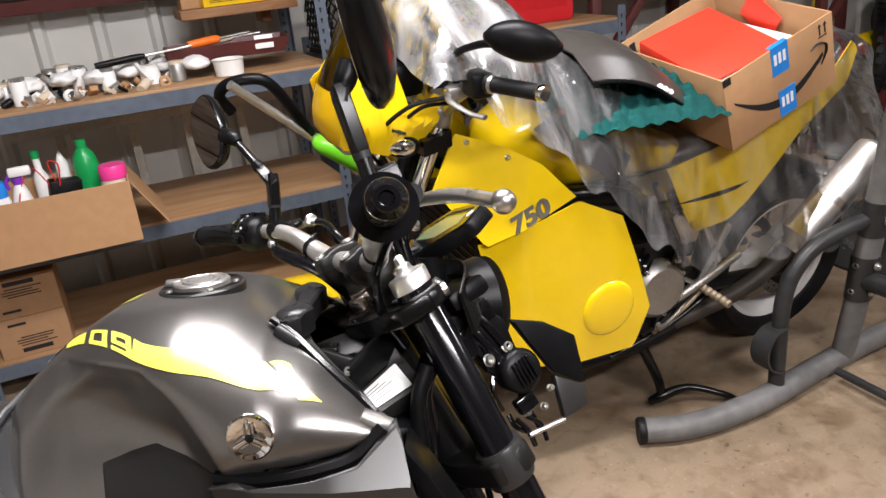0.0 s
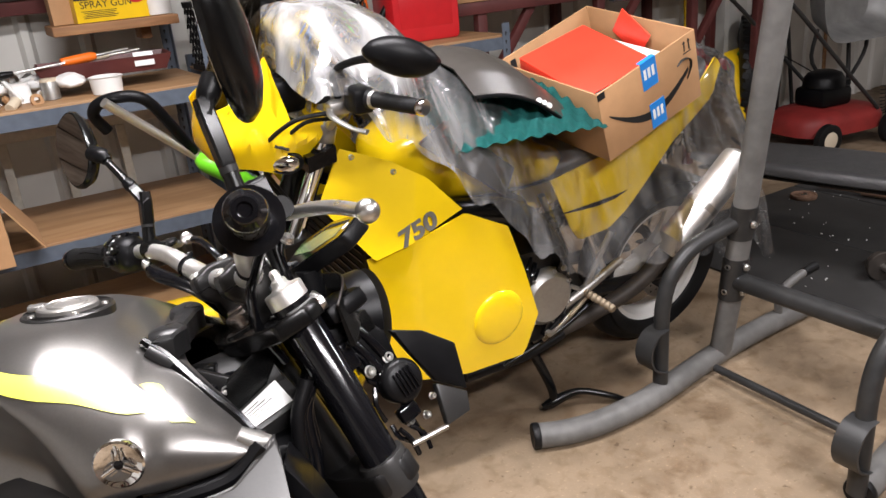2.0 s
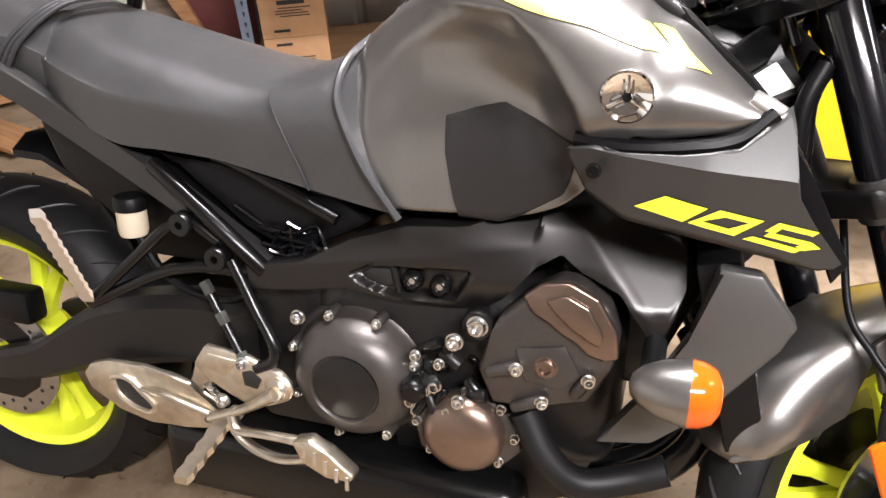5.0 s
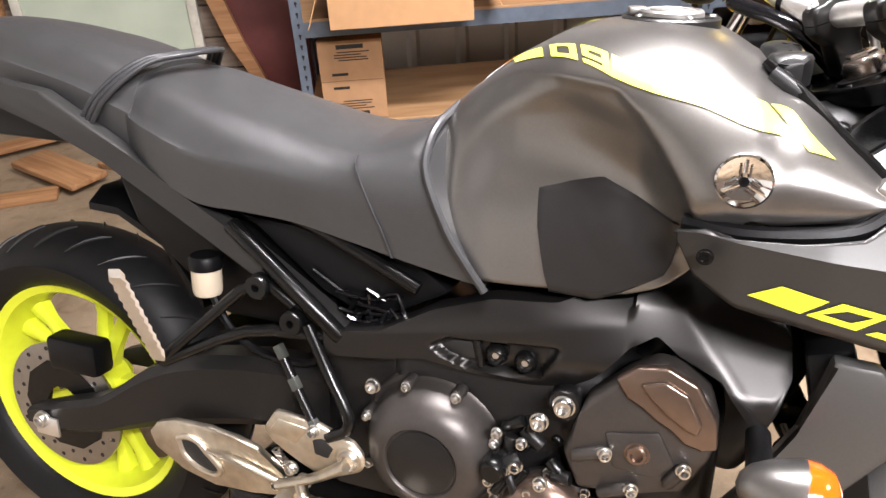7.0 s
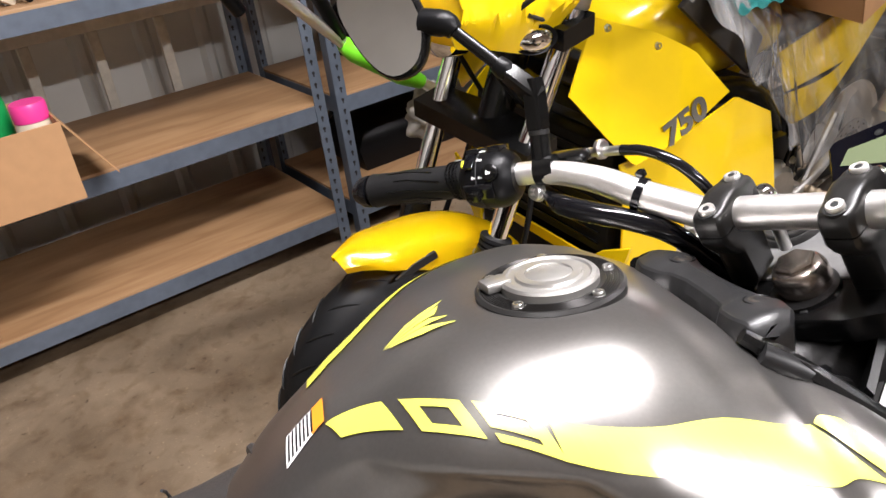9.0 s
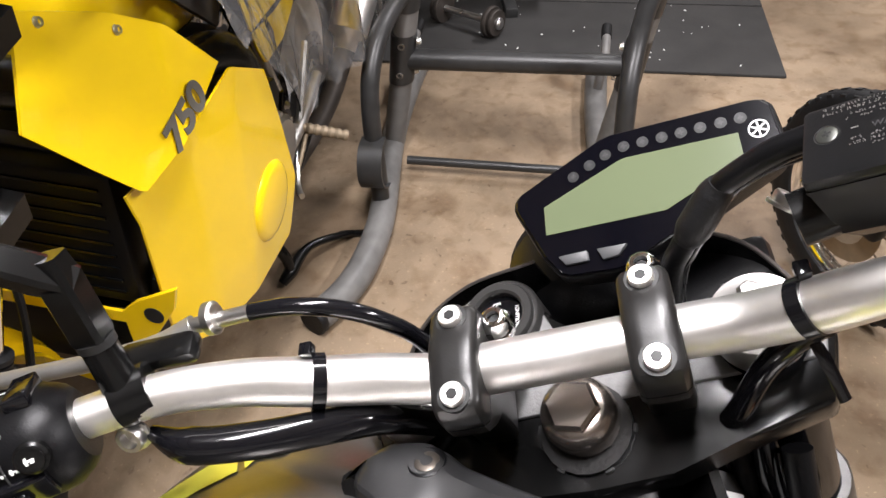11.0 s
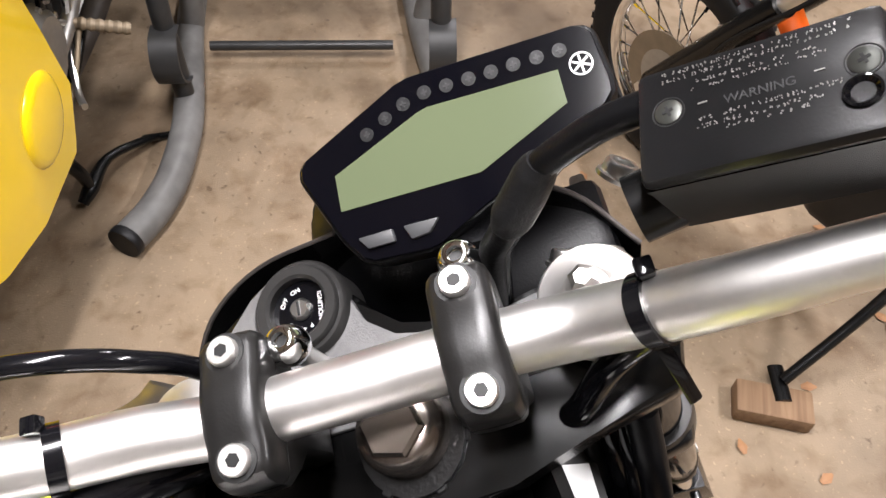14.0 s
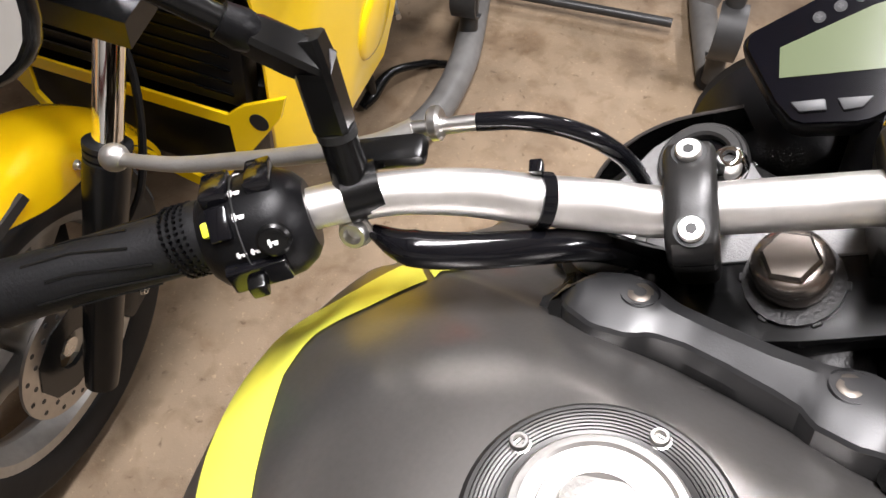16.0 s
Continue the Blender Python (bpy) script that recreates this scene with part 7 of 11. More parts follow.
for sx, sz, ex, ez in ((0.060, -0.055, 0.088, -0.165), (0.076, -0.050, 0.104, -0.150)):
    part("lamp_stay", tube(B(), [(sx, -0.082, sz), ((sx + ex) / 2 + .004, -0.096, (sz + ez) / 2), (ex, -0.100, ez)], 0.0068, 10, 4), M["black_gloss"], bike, "", STEER)
    part("stay_bolt", bolt(B(), STEER @ Vector((ex, -0.104, ez)), STEER.to_3x3() @ Vector((.2, -1, .2)), 0.0065, 0.005), M["steel"], bike)
# added black block, closes the gap between hose and fork cap
part("gap_filler", box(B(), (0.088, -0.088, -0.058), (0.060, 0.080, 0.026), pose(0, 0, 0, 0, 0, 0), .008), M["black"], bike, "", STEER)
part("lamp_relay", box(B(), (0.098, -0.092, -0.095), (0.038, 0.016, 0.030), pose(0, 0, 0, 0, 0, 0), .004), M["black_satin"], bike, "", STEER)
cool = part("horn", lathe(B(), [(0, .012), (0.022, .012), (0.028, .008), (0.030, .004), (0.030, -.014), (0.022, -.02), (0, -.02)], 28, Matrix.Translation((0.100, -0.108, -0.185)) @ pose(0, 0, 0, 90, 0, 0)), M["black"], bike, "black ribbed horn", STEER)
for i in range(5):
    part("horn_rib", box(B(), (0.088 + .006 * i, -0.122, -0.185), (0.0025, 0.006, 0.034), None, .0008, 1), M["black_gloss"], cool, "", STEER)
plate_ = part("shroud_plate", prism(B(), [(0.120, -0.118), (0.161, -0.148), (0.192, -0.190), (0.171, -0.252), (0.136, -0.212), (0.128, -0.16)], -0.120, -0.108, None, 0.003), M["black"], bike, "black folded lamp side plate", STEER)
part("lower_plate", prism(B(), [(0.136, -0.216), (0.170, -0.254), (0.158, -0.279), (0.118, -0.273)], -0.118, -0.104, None, 0.003), M["dark_paint"], plate_, "", STEER)
part("bracket_foot", tube(B(), [(0.065, -0.108, -0.262), (0.120, -0.110, -0.276)], .004, 8), M["steel"], plate_, "", STEER)
random.seed(11)
for i in range(12):
    q = Vector((0.060 + 0.06 * random.random(), -0.092 - 0.012 * random.random(), -0.10 - 0.14 * random.random()))
    part("wire", tube(B(), [q, q + Vector((random.uniform(-.015, .015), -.004, -.02)), q + Vector((random.uniform(-.02, .02), 0, -.045))], 0.0035, 6, 3), M["black_gloss"], bike, "", STEER)
for q, r_ in (((0.072, -0.104, -0.150), .007), ((0.080, -0.106, -0.235), .006), ((0.12, -0.12, -0.225), .004), ((0.105, -0.106, -0.245), .005)):
    part("lamp_bolt", bolt(B(), STEER @ Vector(q), STEER.to_3x3() @ Vector((.3, -1, 0)), r_, 0.005), M["steel"], bike)
part("connector", box(B(), (0.085, -0.105, -0.225), (0.030, 0.018, 0.022), pose(0, 0, 0, 0, 0, 0), .004), M["black_gloss"], bike, "", STEER)
part("connector", box(B(), (0.058, -0.100, -0.115), (0.022, 0.018, 0.040), None, .004), M["black_gloss"], bike, "", STEER)

# front wheel, discs, mudguard, calipers
FAX = (-0.012, 0, -0.725)
wheel(bike, FAX, 0.290, 0.219, 0.12, M["fluo"], 5, STEER, 0.026, 0.04, True, True)
for side in (-1, 1):
    brake_disc(bike, (FAX[0], side * 0.066, FAX[2]), 0.149, 0.10, STEER)
    cal = part("front_caliper", prism(B(), [(-.135, -.690), (-.120, -.625), (-.088, -.605), (-.066, -.625), (-.070, -.700), (-.100, -.730)], side * .058, side * .104, None, .008), M["black"], bike, "black front brake caliper", STEER)
    for z in (-.645, -.690):
        part("caliper_piston", cyl(B(), (-.100, side * .100, z), (-.100, side * .108, z), .013, None, 20, .002), M["engine"], cal, "", STEER)
    part("caliper_bolt", bolt(B(), STEER @ Vector((-.076, side * .104, -.618)), STEER.to_3x3() @ Vector((0, side, 0)), .006, .005), M["steel"], cal)
refl = part("reflector", box(B(), (-0.062, -0.127, -0.580), (0.022, 0.007, 0.080), pose(0, 0, 0, 0, 3, 0), 0.003), M["orange"], bike, "amber side reflector", STEER)
part("reflector_bracket", box(B(), (-0.045, -0.116, -0.575), (0.034, 0.012, 0.030), None, 0.003), M["black_satin"], refl, "", STEER)
part("brake_hose", tube(B(), [(0.0, -0.05, -0.30), (-0.04, -0.07, -0.40), (-0.044, -0.098, -0.450), (-0.046, -0.115, -0.485), (-0.075, -0.119, -0.530), (-0.088, -0.119, -0.590), (-0.098, -0.108, -0.650)], 0.0048, 10, 6), M["black"], bike, "black rubber brake hose", STEER)
for a_, b_ in (((-0.050, -0.117, -0.492), (-0.060, -0.118, -0.508)), ((-0.082, -0.119, -0.552), (-0.085, -0.119, -0.572))):
    part("hose_clip", cyl(B(), a_, b_, 0.0075, None, 12), M["black_satin"], bike, "", STEER)
# mudguard: a thin blade ahead of the fork and a deep shell behind it, over one crown
def pick(tab, x):
    for (x0, a), (x1, b) in zip(tab, tab[1:]):
        if x <= x1:
            break
    k = max(0.0, min(1.0, (x - x0) / (x1 - x0)))
    return a + (b - a) * k


rings = []
for i in range(49):
    a = 29 + 109 * i / 48
    R = pick([(29, .308), (45, .304), (75, .300), (95, .308), (110, .314), (130, .314), (138, .306)], a)
    E = pick([(29, .304), (36, .292), (47, .272), (58, .256), (80, .258), (92, .262), (99, .240), (110, .216), (122, .234), (132, .262), (138, .292)], a)
    w = pick([(29, .012), (32, .032), (38, .046), (50, .058), (80, .064), (95, .074), (125, .078), (134, .068), (138, .050)], a)
    c, s_ = math.cos(radians(a)), math.sin(radians(a))
    half = [(0, R), (.3, R - .001), (.58, R - .005), (.80, R - .014), (.94, R - .026 if R - .026 > E else (R + E) / 2), (1.0, max(E, min(R - .042, E + .7 * (R - E)))), (1.0, E)]
    row = [(FAX[0] + r * c, -f * w, FAX[2] + r * s_) for f, r in half[:0:-1]] + [(FAX[0] + r * c, f * w, FAX[2] + r * s_) for f, r in half]
    rings.append(row)
mg = part("front_mudguard", loft(B(), rings, False, False), M["grey_paint"], bike, "matte grey front mudguard", STEER, 40)
sd_ = mg.modifiers.new("thickness", "SOLIDIFY")
sd_.thickness, sd_.offset = 0.003, 0
for side in (-1, 1):
    st_ = part("mudguard_stay", prism(B(), [(.040, -.450), (.078, -.468), (.135, -.514), (.131, -.566), (.090, -.630), (.070, -.684), (.036, -.690), (.028, -.560)], side * .068, side * .080, None, .004), M["dark_paint"], bike, "matte grey mudguard stay", STEER)
    part("stay_rib", prism(B(), [(.046, -.452), (.060, -.458), (.066, -.520), (.058, -.522)], side * .079, side * .084, None, .002), M["grey_paint"], st_, "", STEER)
    for x, z in ((.066, -.660), (.118, -.572)):
        part("stay_bolt", bolt(B(), STEER @ Vector((x, side * .080, z)), STEER.to_3x3() @ Vector((0, side, 0)), .006, .005), M["steel"], st_)
    part("mudguard_bracket", prism(B(), [(-.030, -.448), (.012, -.438), (.026, -.480), (.010, -.540), (-.012, -.562), (-.040, -.510)], side * .076, side * .086, None, .004), M["cover_grey"], mg, "", STEER)

# ---- shelving ----
def post(h, name, parent, x, y, sx, sy):
    """Slotted steel angle: two leaves with rows of keyhole slots."""
    bm = box(B(), (x + sx * 0.02, y, h / 2), (0.04, 0.003, h))
    box(bm, (x, y + sy * 0.02, h / 2), (0.003, 0.04, h))
    ob = part(name, bm, M["shelf_steel"], parent, smooth=0)
    bm = B()
    z = 0.03
    while z < h - 0.02:
        lathe(bm, [(0, -.0023), (0.0055, -.0023), (0.0055, .0023), (0, .0023)], 8, Matrix.Translation((x + sx * 0.022, y, z)) @ ALONG_Y)
        box(bm, (x + sx * 0.022, y, z - 0.007), (0.005, 0.0046, 0.012))
        z += 0.038
    part("slot", bm, M["ink_and_shade"], ob, smooth=0)


def shelf_unit(u0, u1, depth, heights, label, h=1.83):
    t = thing("shelving_unit", ROOM @ Matrix.Translation((u0, V0, 0)), label, "shelf", "steel shelving units")
    L = u1 - u0
    for x, sx in ((0.002, 1), (L - 0.002, -1)):
        for y, sy in ((0.0, 1), (depth, -1)):
            post(h, "post", t, x, y, sx, sy)
    for z in heights:
        part("shelf_board", box(B(), (L / 2, depth / 2, z - 0.008), (L - 0.012, depth - 0.012, 0.016), None, 0.002), M["board"], t, "brown fibreboard shelf")
        for y in (0.004, depth - 0.004):
            bm = prism(B(), [(-0.003, z - 0.010), (0.003, z - 0.010), (0.003, z - 0.030), (0.011, z - 0.040), (0.003, z - 0.046), (0.003, z - 0.064), (-0.003, z - 0.064)], 0.042, L - 0.042, Matrix(((0, 1, 0, 0), (1 if y < .1 else -1, 0, 0, y), (0, 0, 1, 0), (0, 0, 0, 1))))
            part("beam", bm, M["shelf_steel"], t, smooth=0)
        for x in (0.006, L - 0.006):
            part("end_beam", box(B(), (x, depth / 2, z - 0.036), (0.005, depth - 0.05, 0.055)), M["shelf_steel"], t)
    return t


shelf_unit(-0.775, 0.675, 0.61, (0.145, 0.54, 1.01), "blue-grey steel shelving unit with brown boards, half full")
shelf_unit(0.715, 2.03, 0.61, (0.145, 0.54, 1.01), "blue-grey steel shelving unit with brown boards and clutter", 1.06)
SH = ROOM @ Matrix.Translation((0, V0, 0))      # x along the shelves, y to the wall


def carton(name, m, sx, sy, sz, material, label, flaps=(), open_top=True, t=0.004, cat="box", group=""):
    """A cardboard box with wall thickness; flaps: (side, angle) opened outwards."""
    th = thing(name, m, label, cat, group)
    part("bottom", box(B(), (0, 0, t / 2), (sx - 2 * t, sy - 2 * t, t)), material, th, smooth=0)
    for s in (-1, 1):
        part("wall", box(B(), (0, s * (sy / 2 - t / 2), sz / 2), (sx, t, sz), None, .001, 1), material, th, smooth=0)
        part("wall", box(B(), (s * (sx / 2 - t / 2), 0, sz / 2), (t, sy - 2 * t, sz)), material, th, smooth=0)
    if not open_top:
        part("lid", box(B(), (0, 0, sz - t / 2 + 0.001), (sx, sy, t)), material, th, smooth=0)
    for side, ang, ln in flaps:
        if side in ("-x", "+x"):
            s = -1 if side == "-x" else 1
            m2 = Matrix.Translation((s * (sx / 2 - t / 2), 0, sz)) @ pose(0, 0, 0, 0, s * ang, 0)
            part("flap", box(B(), (0, 0, ln / 2), (t, sy - 0.004, ln), None, 0.001), material, th, "", m2, 0)
        else:
            s = -1 if side == "-y" else 1
            m2 = Matrix.Translation((0, s * (sy / 2 - t / 2), sz)) @ pose(0, 0, 0, -s * ang, 0, 0)
            part("flap", box(B(), (0, 0, ln / 2), (sx - 0.004, t, ln), None, 0.001), material, th, "", m2, 0)
    return th


# big open carton of bottles on the middle shelf, its front flap hanging out over the edge
cx0, cx1 = -0.628, -0.142
big = carton("cardboard_box", SH @ Matrix.Translation(((cx0 + cx1) / 2, -0.005, 0.542)), cx1 - cx0, 0.33, 0.212, M["card"], "open brown cardboard box of bottles on the shelf", (("-x", 160, 0.22), ("+x", 150, 0.20)))


def bottle(name, x, y, z, prof, material, label, cap=None, capmat=None, caplabel=""):
    m = SH @ Matrix.Translation((x, y - 0.215, z))
    t = thing(name, m, label, "bottle", "bottles in the box")
    part("body", lathe(B(), prof, 24), material, t)
    if cap:
        part("cap", lathe(B(), cap, 24), capmat, t, caplabel)
    return t


zb = 0.590
bottle("bottle", -0.545, 0.16, zb, [(0, 0), (.033, 0), (.034, .01), (.034, .15), (.030, .165), (0, .165)], M["white"], "white bottle with a blue cap", [(0, .165), (.031, .165), (.032, .20), (.028, .215), (0, .215)], M["blue"], "blue cap")
t = bottle("spray_bottle", -0.475, 0.15, zb, [(0, 0), (.036, 0), (.037, .01), (.036, .12), (.022, .18), (.014, .20), (0, .20)], M["white"], "white spray bottle with a purple trigger", [(0, .20), (.016, .20), (.016, .222), (0, .222)], M["purple"], "purple collar")
part("spray_head", box(B(), (0.012, 0, .240), (0.070, 0.026, 0.032), None, 0.008), M["white"], t)
part("trigger", tube(B(), [(-0.02, 0, .235), (-0.035, 0, .21), (-0.03, 0, .185)], .006, 8, 3), M["purple"], t)
bottle("bottle", -0.265, 0.29, zb, [(0, 0), (.042, 0), (.044, .012), (.044, .19), (.036, .23), (.018, .255), (0, .255)], M["green"], "tall green plastic bottle", [(0, .255), (.018, .255), (.018, .285), (0, .285)], M["green"])
bottle("jar", -0.185, 0.175, zb, [(0, 0), (.044, 0), (.046, .01), (.046, .145), (.042, .155), (0, .155)], M["tan"], "cream jar with a pink lid and printed label", [(0, .155), (.045, .155), (.046, .195), (.042, .202), (0, .202)], M["pink"], "bright pink lid")
bottle("bottle", -0.42, 0.33, zb, [(0, 0), (.026, 0), (.026, .17), (.012, .20), (.012, .24), (0, .24)], M["white"], "slim white bottle with a green cap", [(0, .24), (.014, .24), (.014, .27), (0, .27)], M["green"])
bottle("bottle", -0.345, 0.35, zb, [(0, 0), (.022, 0), (.022, .20), (.010, .23), (0, .25)], M["white"], "slim white bottle standing in the box")
bt = thing("battery", SH @ Matrix.Translation((-0.365, -0.025, zb)), "black battery block with red wires", "battery")
part("body", box(B(), (0, 0, .09), (0.10, 0.07, 0.18), pose(0, 0, 0, 0, 8, 10), .004), M["black"], bt)
part("wire", tube(B(), [(0, -.02, .17), (-.01, -.03, .25), (.02, -.04, .24), (.01, -.05, .17)], .0025, 6, 5), M["red"], bt, "red wire")
part("wire", tube(B(), [(-.02, -.02, .17), (-.06, -.03, .24), (-.10, -.05, .20), (-.14, -.10, .08)], .0025, 6, 5), M["red"], bt, "red wire")

# two small printed cartons on the bottom shelf
for k in range(2):
    c = carton("small_carton", SH @ Matrix.Translation((-0.583, 0.115, 0.146 + 0.152 * k)), 0.238, 0.17, 0.150, M["card2"], "small brown printed carton on the bottom shelf", (), False, 0.003, "box", "printed cartons")
    for i, (x, z, w_, h_) in enumerate(((-0.045, .125, .06, .010), (0.0, .022, .10, .016), (0.01, .042, .12, .004), (-.01, .052, .10, .004), (.0, .062, .12, .004), (0.01, .072, .11, .004))):
        part("print", box(B(), (x, -0.0857, z if not k else .15 - z), (w_, .0006, h_)), M["ink_and_shade"], c)
# wall-side junk on the middle shelf: pale window track, boards
jt = thing("window_track", SH @ Matrix.Translation((0.05, 0.57, 0.545)), "white aluminium window track leaning behind the shelf", "track")
part("rail", box(B(), (0, 0.0, .30), (1.15, 0.02, 0.05), None, .004), M["frame_white"], jt)
part("rail", box(B(), (0, 0.0, .335), (1.15, 0.035, 0.012), None, .002), M["alu"], jt)
for x in (-.40, -.12, .10, .33):
    part("upright", box(B(), (x, 0.0, .14), (0.035, 0.02, 0.27), None, .004), M["frame_white"], jt)

# ---- things on the top shelf ----
TOP = 1.012
tray = thing("tool_tray", SH @ Matrix.Translation((0.33, 0.26, TOP + 0.052)) @ pose(0, 0, 0, 0, 0, -6), "brown metal tray of old hand tools", "tray")
bm = loft(B(), [[(-.21, -.09, .0), (.21, -.09, .0), (.21, .09, .0), (-.21, .09, .0)], [(-.235, -.11, .055), (.235, -.11, .055), (.235, .11, .055), (-.235, .11, .055)], [(-.228, -.104, .055), (.228, -.104, .055), (.228, .104, .055), (-.228, .104, .055)], [(-.205, -.085, .006), (.205, -.085, .006), (.205, .085, .006), (-.205, .085, .006)]])
part("pan", bm, M["maroon"], tray, "", None, 20)
part("tape_patch", box(B(), (0.135, -0.107, .030), (0.07, .004, .05), pose(0, 0, 0, -8, 0, 0), .001), M["label"], tray)
random.seed(31)
def tool(name, x, y, z, L, ang, r, material, label, tipmat=None):
    t = thing(name, SH @ Matrix.Translation((x, y, z)) @ pose(0, 0, 0, 0, -4, ang), label, "tool", "tools on the shelf")
    part("grip", tube(B(), [(-L * .5, 0, 0), (-L * .48, 0, 0), (-L * .1, 0, 0), (0, 0, 0)], [r * .7, r, r * 1.05, r * .7], 12, 3), material, t)
    part("shaft", cyl(B(), (0, 0, 0), (L * .5, 0, 0), r * .35, seg=10), tipmat or M["steel"], t)


tool("screwdriver", 0.30, 0.20, TOP + .125, 0.24, 8, .016, M["orange_plastic"], "orange handled screwdriver on the tray")
tool("ratchet", 0.02, 0.16, TOP + .105, 0.34, 2, .012, M["black"], "black handled ratchet across the tray")
tool("chisel", 0.36, 0.28, TOP + .115, 0.22, -12, .012, M["tan"], "old chisel with a pale handle")
tub = solo("plastic_tub", lathe(B(), [(0, 0), (.052, 0), (.056, .055), (.060, .058), (.056, .060), (.050, .006), (0, .006)], 32), M["white"], SH @ Matrix.Translation((0.30, 0.105, TOP)), "white round plastic tub under the tray", "tub")
# jars, bags and loose parts heaped on the shelf
kinds = [(M["tan"], "cream"), (M["white"], "white"), (M["label"], "pale"), (M["cast"], "grey metal"), (M["black"], "black"), (M["steel"], "bright metal"), (M["card"], "brown")]
random.seed(41)
heap = thing("parts_heap", SH @ Matrix.Translation((0, 0, TOP)), "heap of loose hardware parts on the shelf board", "parts", "", "stuff")
for gi, (mt, nm) in enumerate(kinds):
    bm = B()
    for i in range(26):
        x = random.uniform(-0.62, 0.12)
        y = random.uniform(0.05, 0.5)
        z = 0.012 + 0.05 * random.random() * (y > .2)
        r = random.uniform(.008, .026)
        mm = Matrix.Translation((x, y, z)) @ pose(0, 0, 0, random.uniform(0, 90), random.uniform(0, 90), random.uniform(0, 180))
        k = random.random()
        if k < .4:
            cyl(bm, mm @ Vector((0, 0, -r)), mm @ Vector((0, 0, r)), r * .7, seg=10)
        elif k < .75:
            box(bm, (0, 0, 0), (r * 2.4, r * 1.2, r * .8), mm, .002, 1)
        else:
            lathe(bm, [(r * .5, -r * .2), (r, -r * .2), (r, r * .2), (r * .5, r * .2)], 14, mm, True)
    tagged(part("loose_parts", bm, mt, heap), kind="stuff")
for i in range(16):
    x, y = -0.60 + 0.048 * i, random.uniform(.10, .42)
    t = thing("hardware_jar", SH @ Matrix.Translation((x, y, TOP)), "small clear jar of mixed hardware", "jar", "hardware jars")
    r, h = random.uniform(.024, .036), random.uniform(.05, .085)
    part("jar", lathe(B(), [(0, 0), (r, 0), (r, h), (r * .9, h + .006), (0, h + .006)], 18), M["label"] if i % 3 else M["cast"], t)
    part("lid", lathe(B(), [(0, h), (r * .95, h), (r * .95, h + .014), (0, h + .016)], 18), [M["steel"], M["white"], M["cast"], M["tan"]][i % 4], t)
for i in range(7):
    bm = B()
    r = bmesh.ops.create_icosphere(bm, subdivisions=3, radius=.05)
    for v in bm.verts:
        n = noise.noise(v.co * 30 + Vector((i * 7, 0, 0)))
        v.co *= 1 + .35 * n
        v.co.z = max(-.022, v.co.z * .55)
    solo("plastic_bag", bm, M["film2"] if "film2" in M else M["label"], SH @ Matrix.Translation((-0.50 + .115 * i, .16 + .05 * (i % 3), TOP + .024 + .03)) @ pose(0, 0, 0, 0, 0, 40 * i), "crumpled clear bag of small parts", "bag", "parts bags", "", 70)
solo("white_rod", cyl(B(), (0.02, 0.08, .02), (-0.03, 0.20, .10), .007), M["white"], SH @ Matrix.Translation((0, 0, TOP)), "white plastic rod on the shelf", "rod")

# wooden ledge on the wall with a spray gun box, tapes and a white pail
led = thing("wall_ledge", SH @ Matrix.Translation((0.42, 0.43, 1.245)), "rough timber ledge on the wall", "ledge")
part("plank", box(B(), (0, 0, -.018), (0.46, 0.24, 0.036), None, .004), M["lumber"], led)
part("cleat", box(B(), (0.12, 0.05, -.06), (0.04, 0.12, 0.05), None, .003), M["lumber"], led)
spray = carton("spray_gun_box", SH @ Matrix.Translation((0.415, 0.415, 1.246)) @ pose(0, 0, 0, 0, 0, 6), 0.27, 0.12, 0.105, M["bag_yellow"], "yellow box for a gravity feed spray gun", (), False, .003)
part("black_band", box(B(), (0, -.0605, .092), (0.268, .002, .024)), M["ink_and_shade"], spray)
text_part("lettering", "SPRAY GUN", 0.036, M["ink_and_shade"], spray, Matrix.Translation((-0.02, -0.0612, 0.062)) @ pose(0, 0, 0, 90, 0, 0), .0004)
text_part("lettering", "20 OZ. GRAVITY FEED", 0.014, M["ink_and_shade"], spray, Matrix.Translation((-0.03, -0.0612, 0.083)) @ pose(0, 0, 0, 90, 0, 0), .0004)
part("red_oval", lathe(B(), [(0, 0), (.026, 0), (.026, .001), (0, .001)], 24, Matrix.Translation((0.095, -0.061, 0.068)) @ ALONG_Y @ Matrix.Diagonal((1, .5, 1, 1))), M["red"], spray)
bm = B()
for i in range(5):
    box(bm, (-0.05 + .004 * (i % 2), -.0611, .040 - .006 * i), (0.13 - .012 * (i % 3), .0006, .0022))
part("print", bm, M["ink_and_shade"], spray)
carton("small_box", SH @ Matrix.Translation((0.255, 0.46, 1.246)), 0.09, 0.12, 0.15, M["card"], "tall narrow brown box on the ledge", (), False, .003)
for i in range(3):
    solo("tape_roll", lathe(B(), [(.026, 0), (.045, 0), (.045, .024), (.026, .024)], 28, None, True), M["tan"], SH @ Matrix.Translation((0.30 + .004 * i, 0.46, 1.354 + .026 * i)), "roll of masking tape stacked on a box", "tape", "tape rolls")
solo("carton_piece", box(B(), (0, 0, .04), (0.13, 0.06, 0.08), None, .003), M["card"], SH @ Matrix.Translation((0.42, 0.44, 1.352)), "small brown carton on top of the spray gun box", "box")
solo("plastic_pail", lathe(B(), [(0, 0), (.062, 0), (.070, .15), (.066, .152), (.058, .006), (0, .006)], 28), M["white"], SH @ Matrix.Translation((0.60, 0.46, 1.246)), "scuffed white plastic pail on the ledge", "pail")


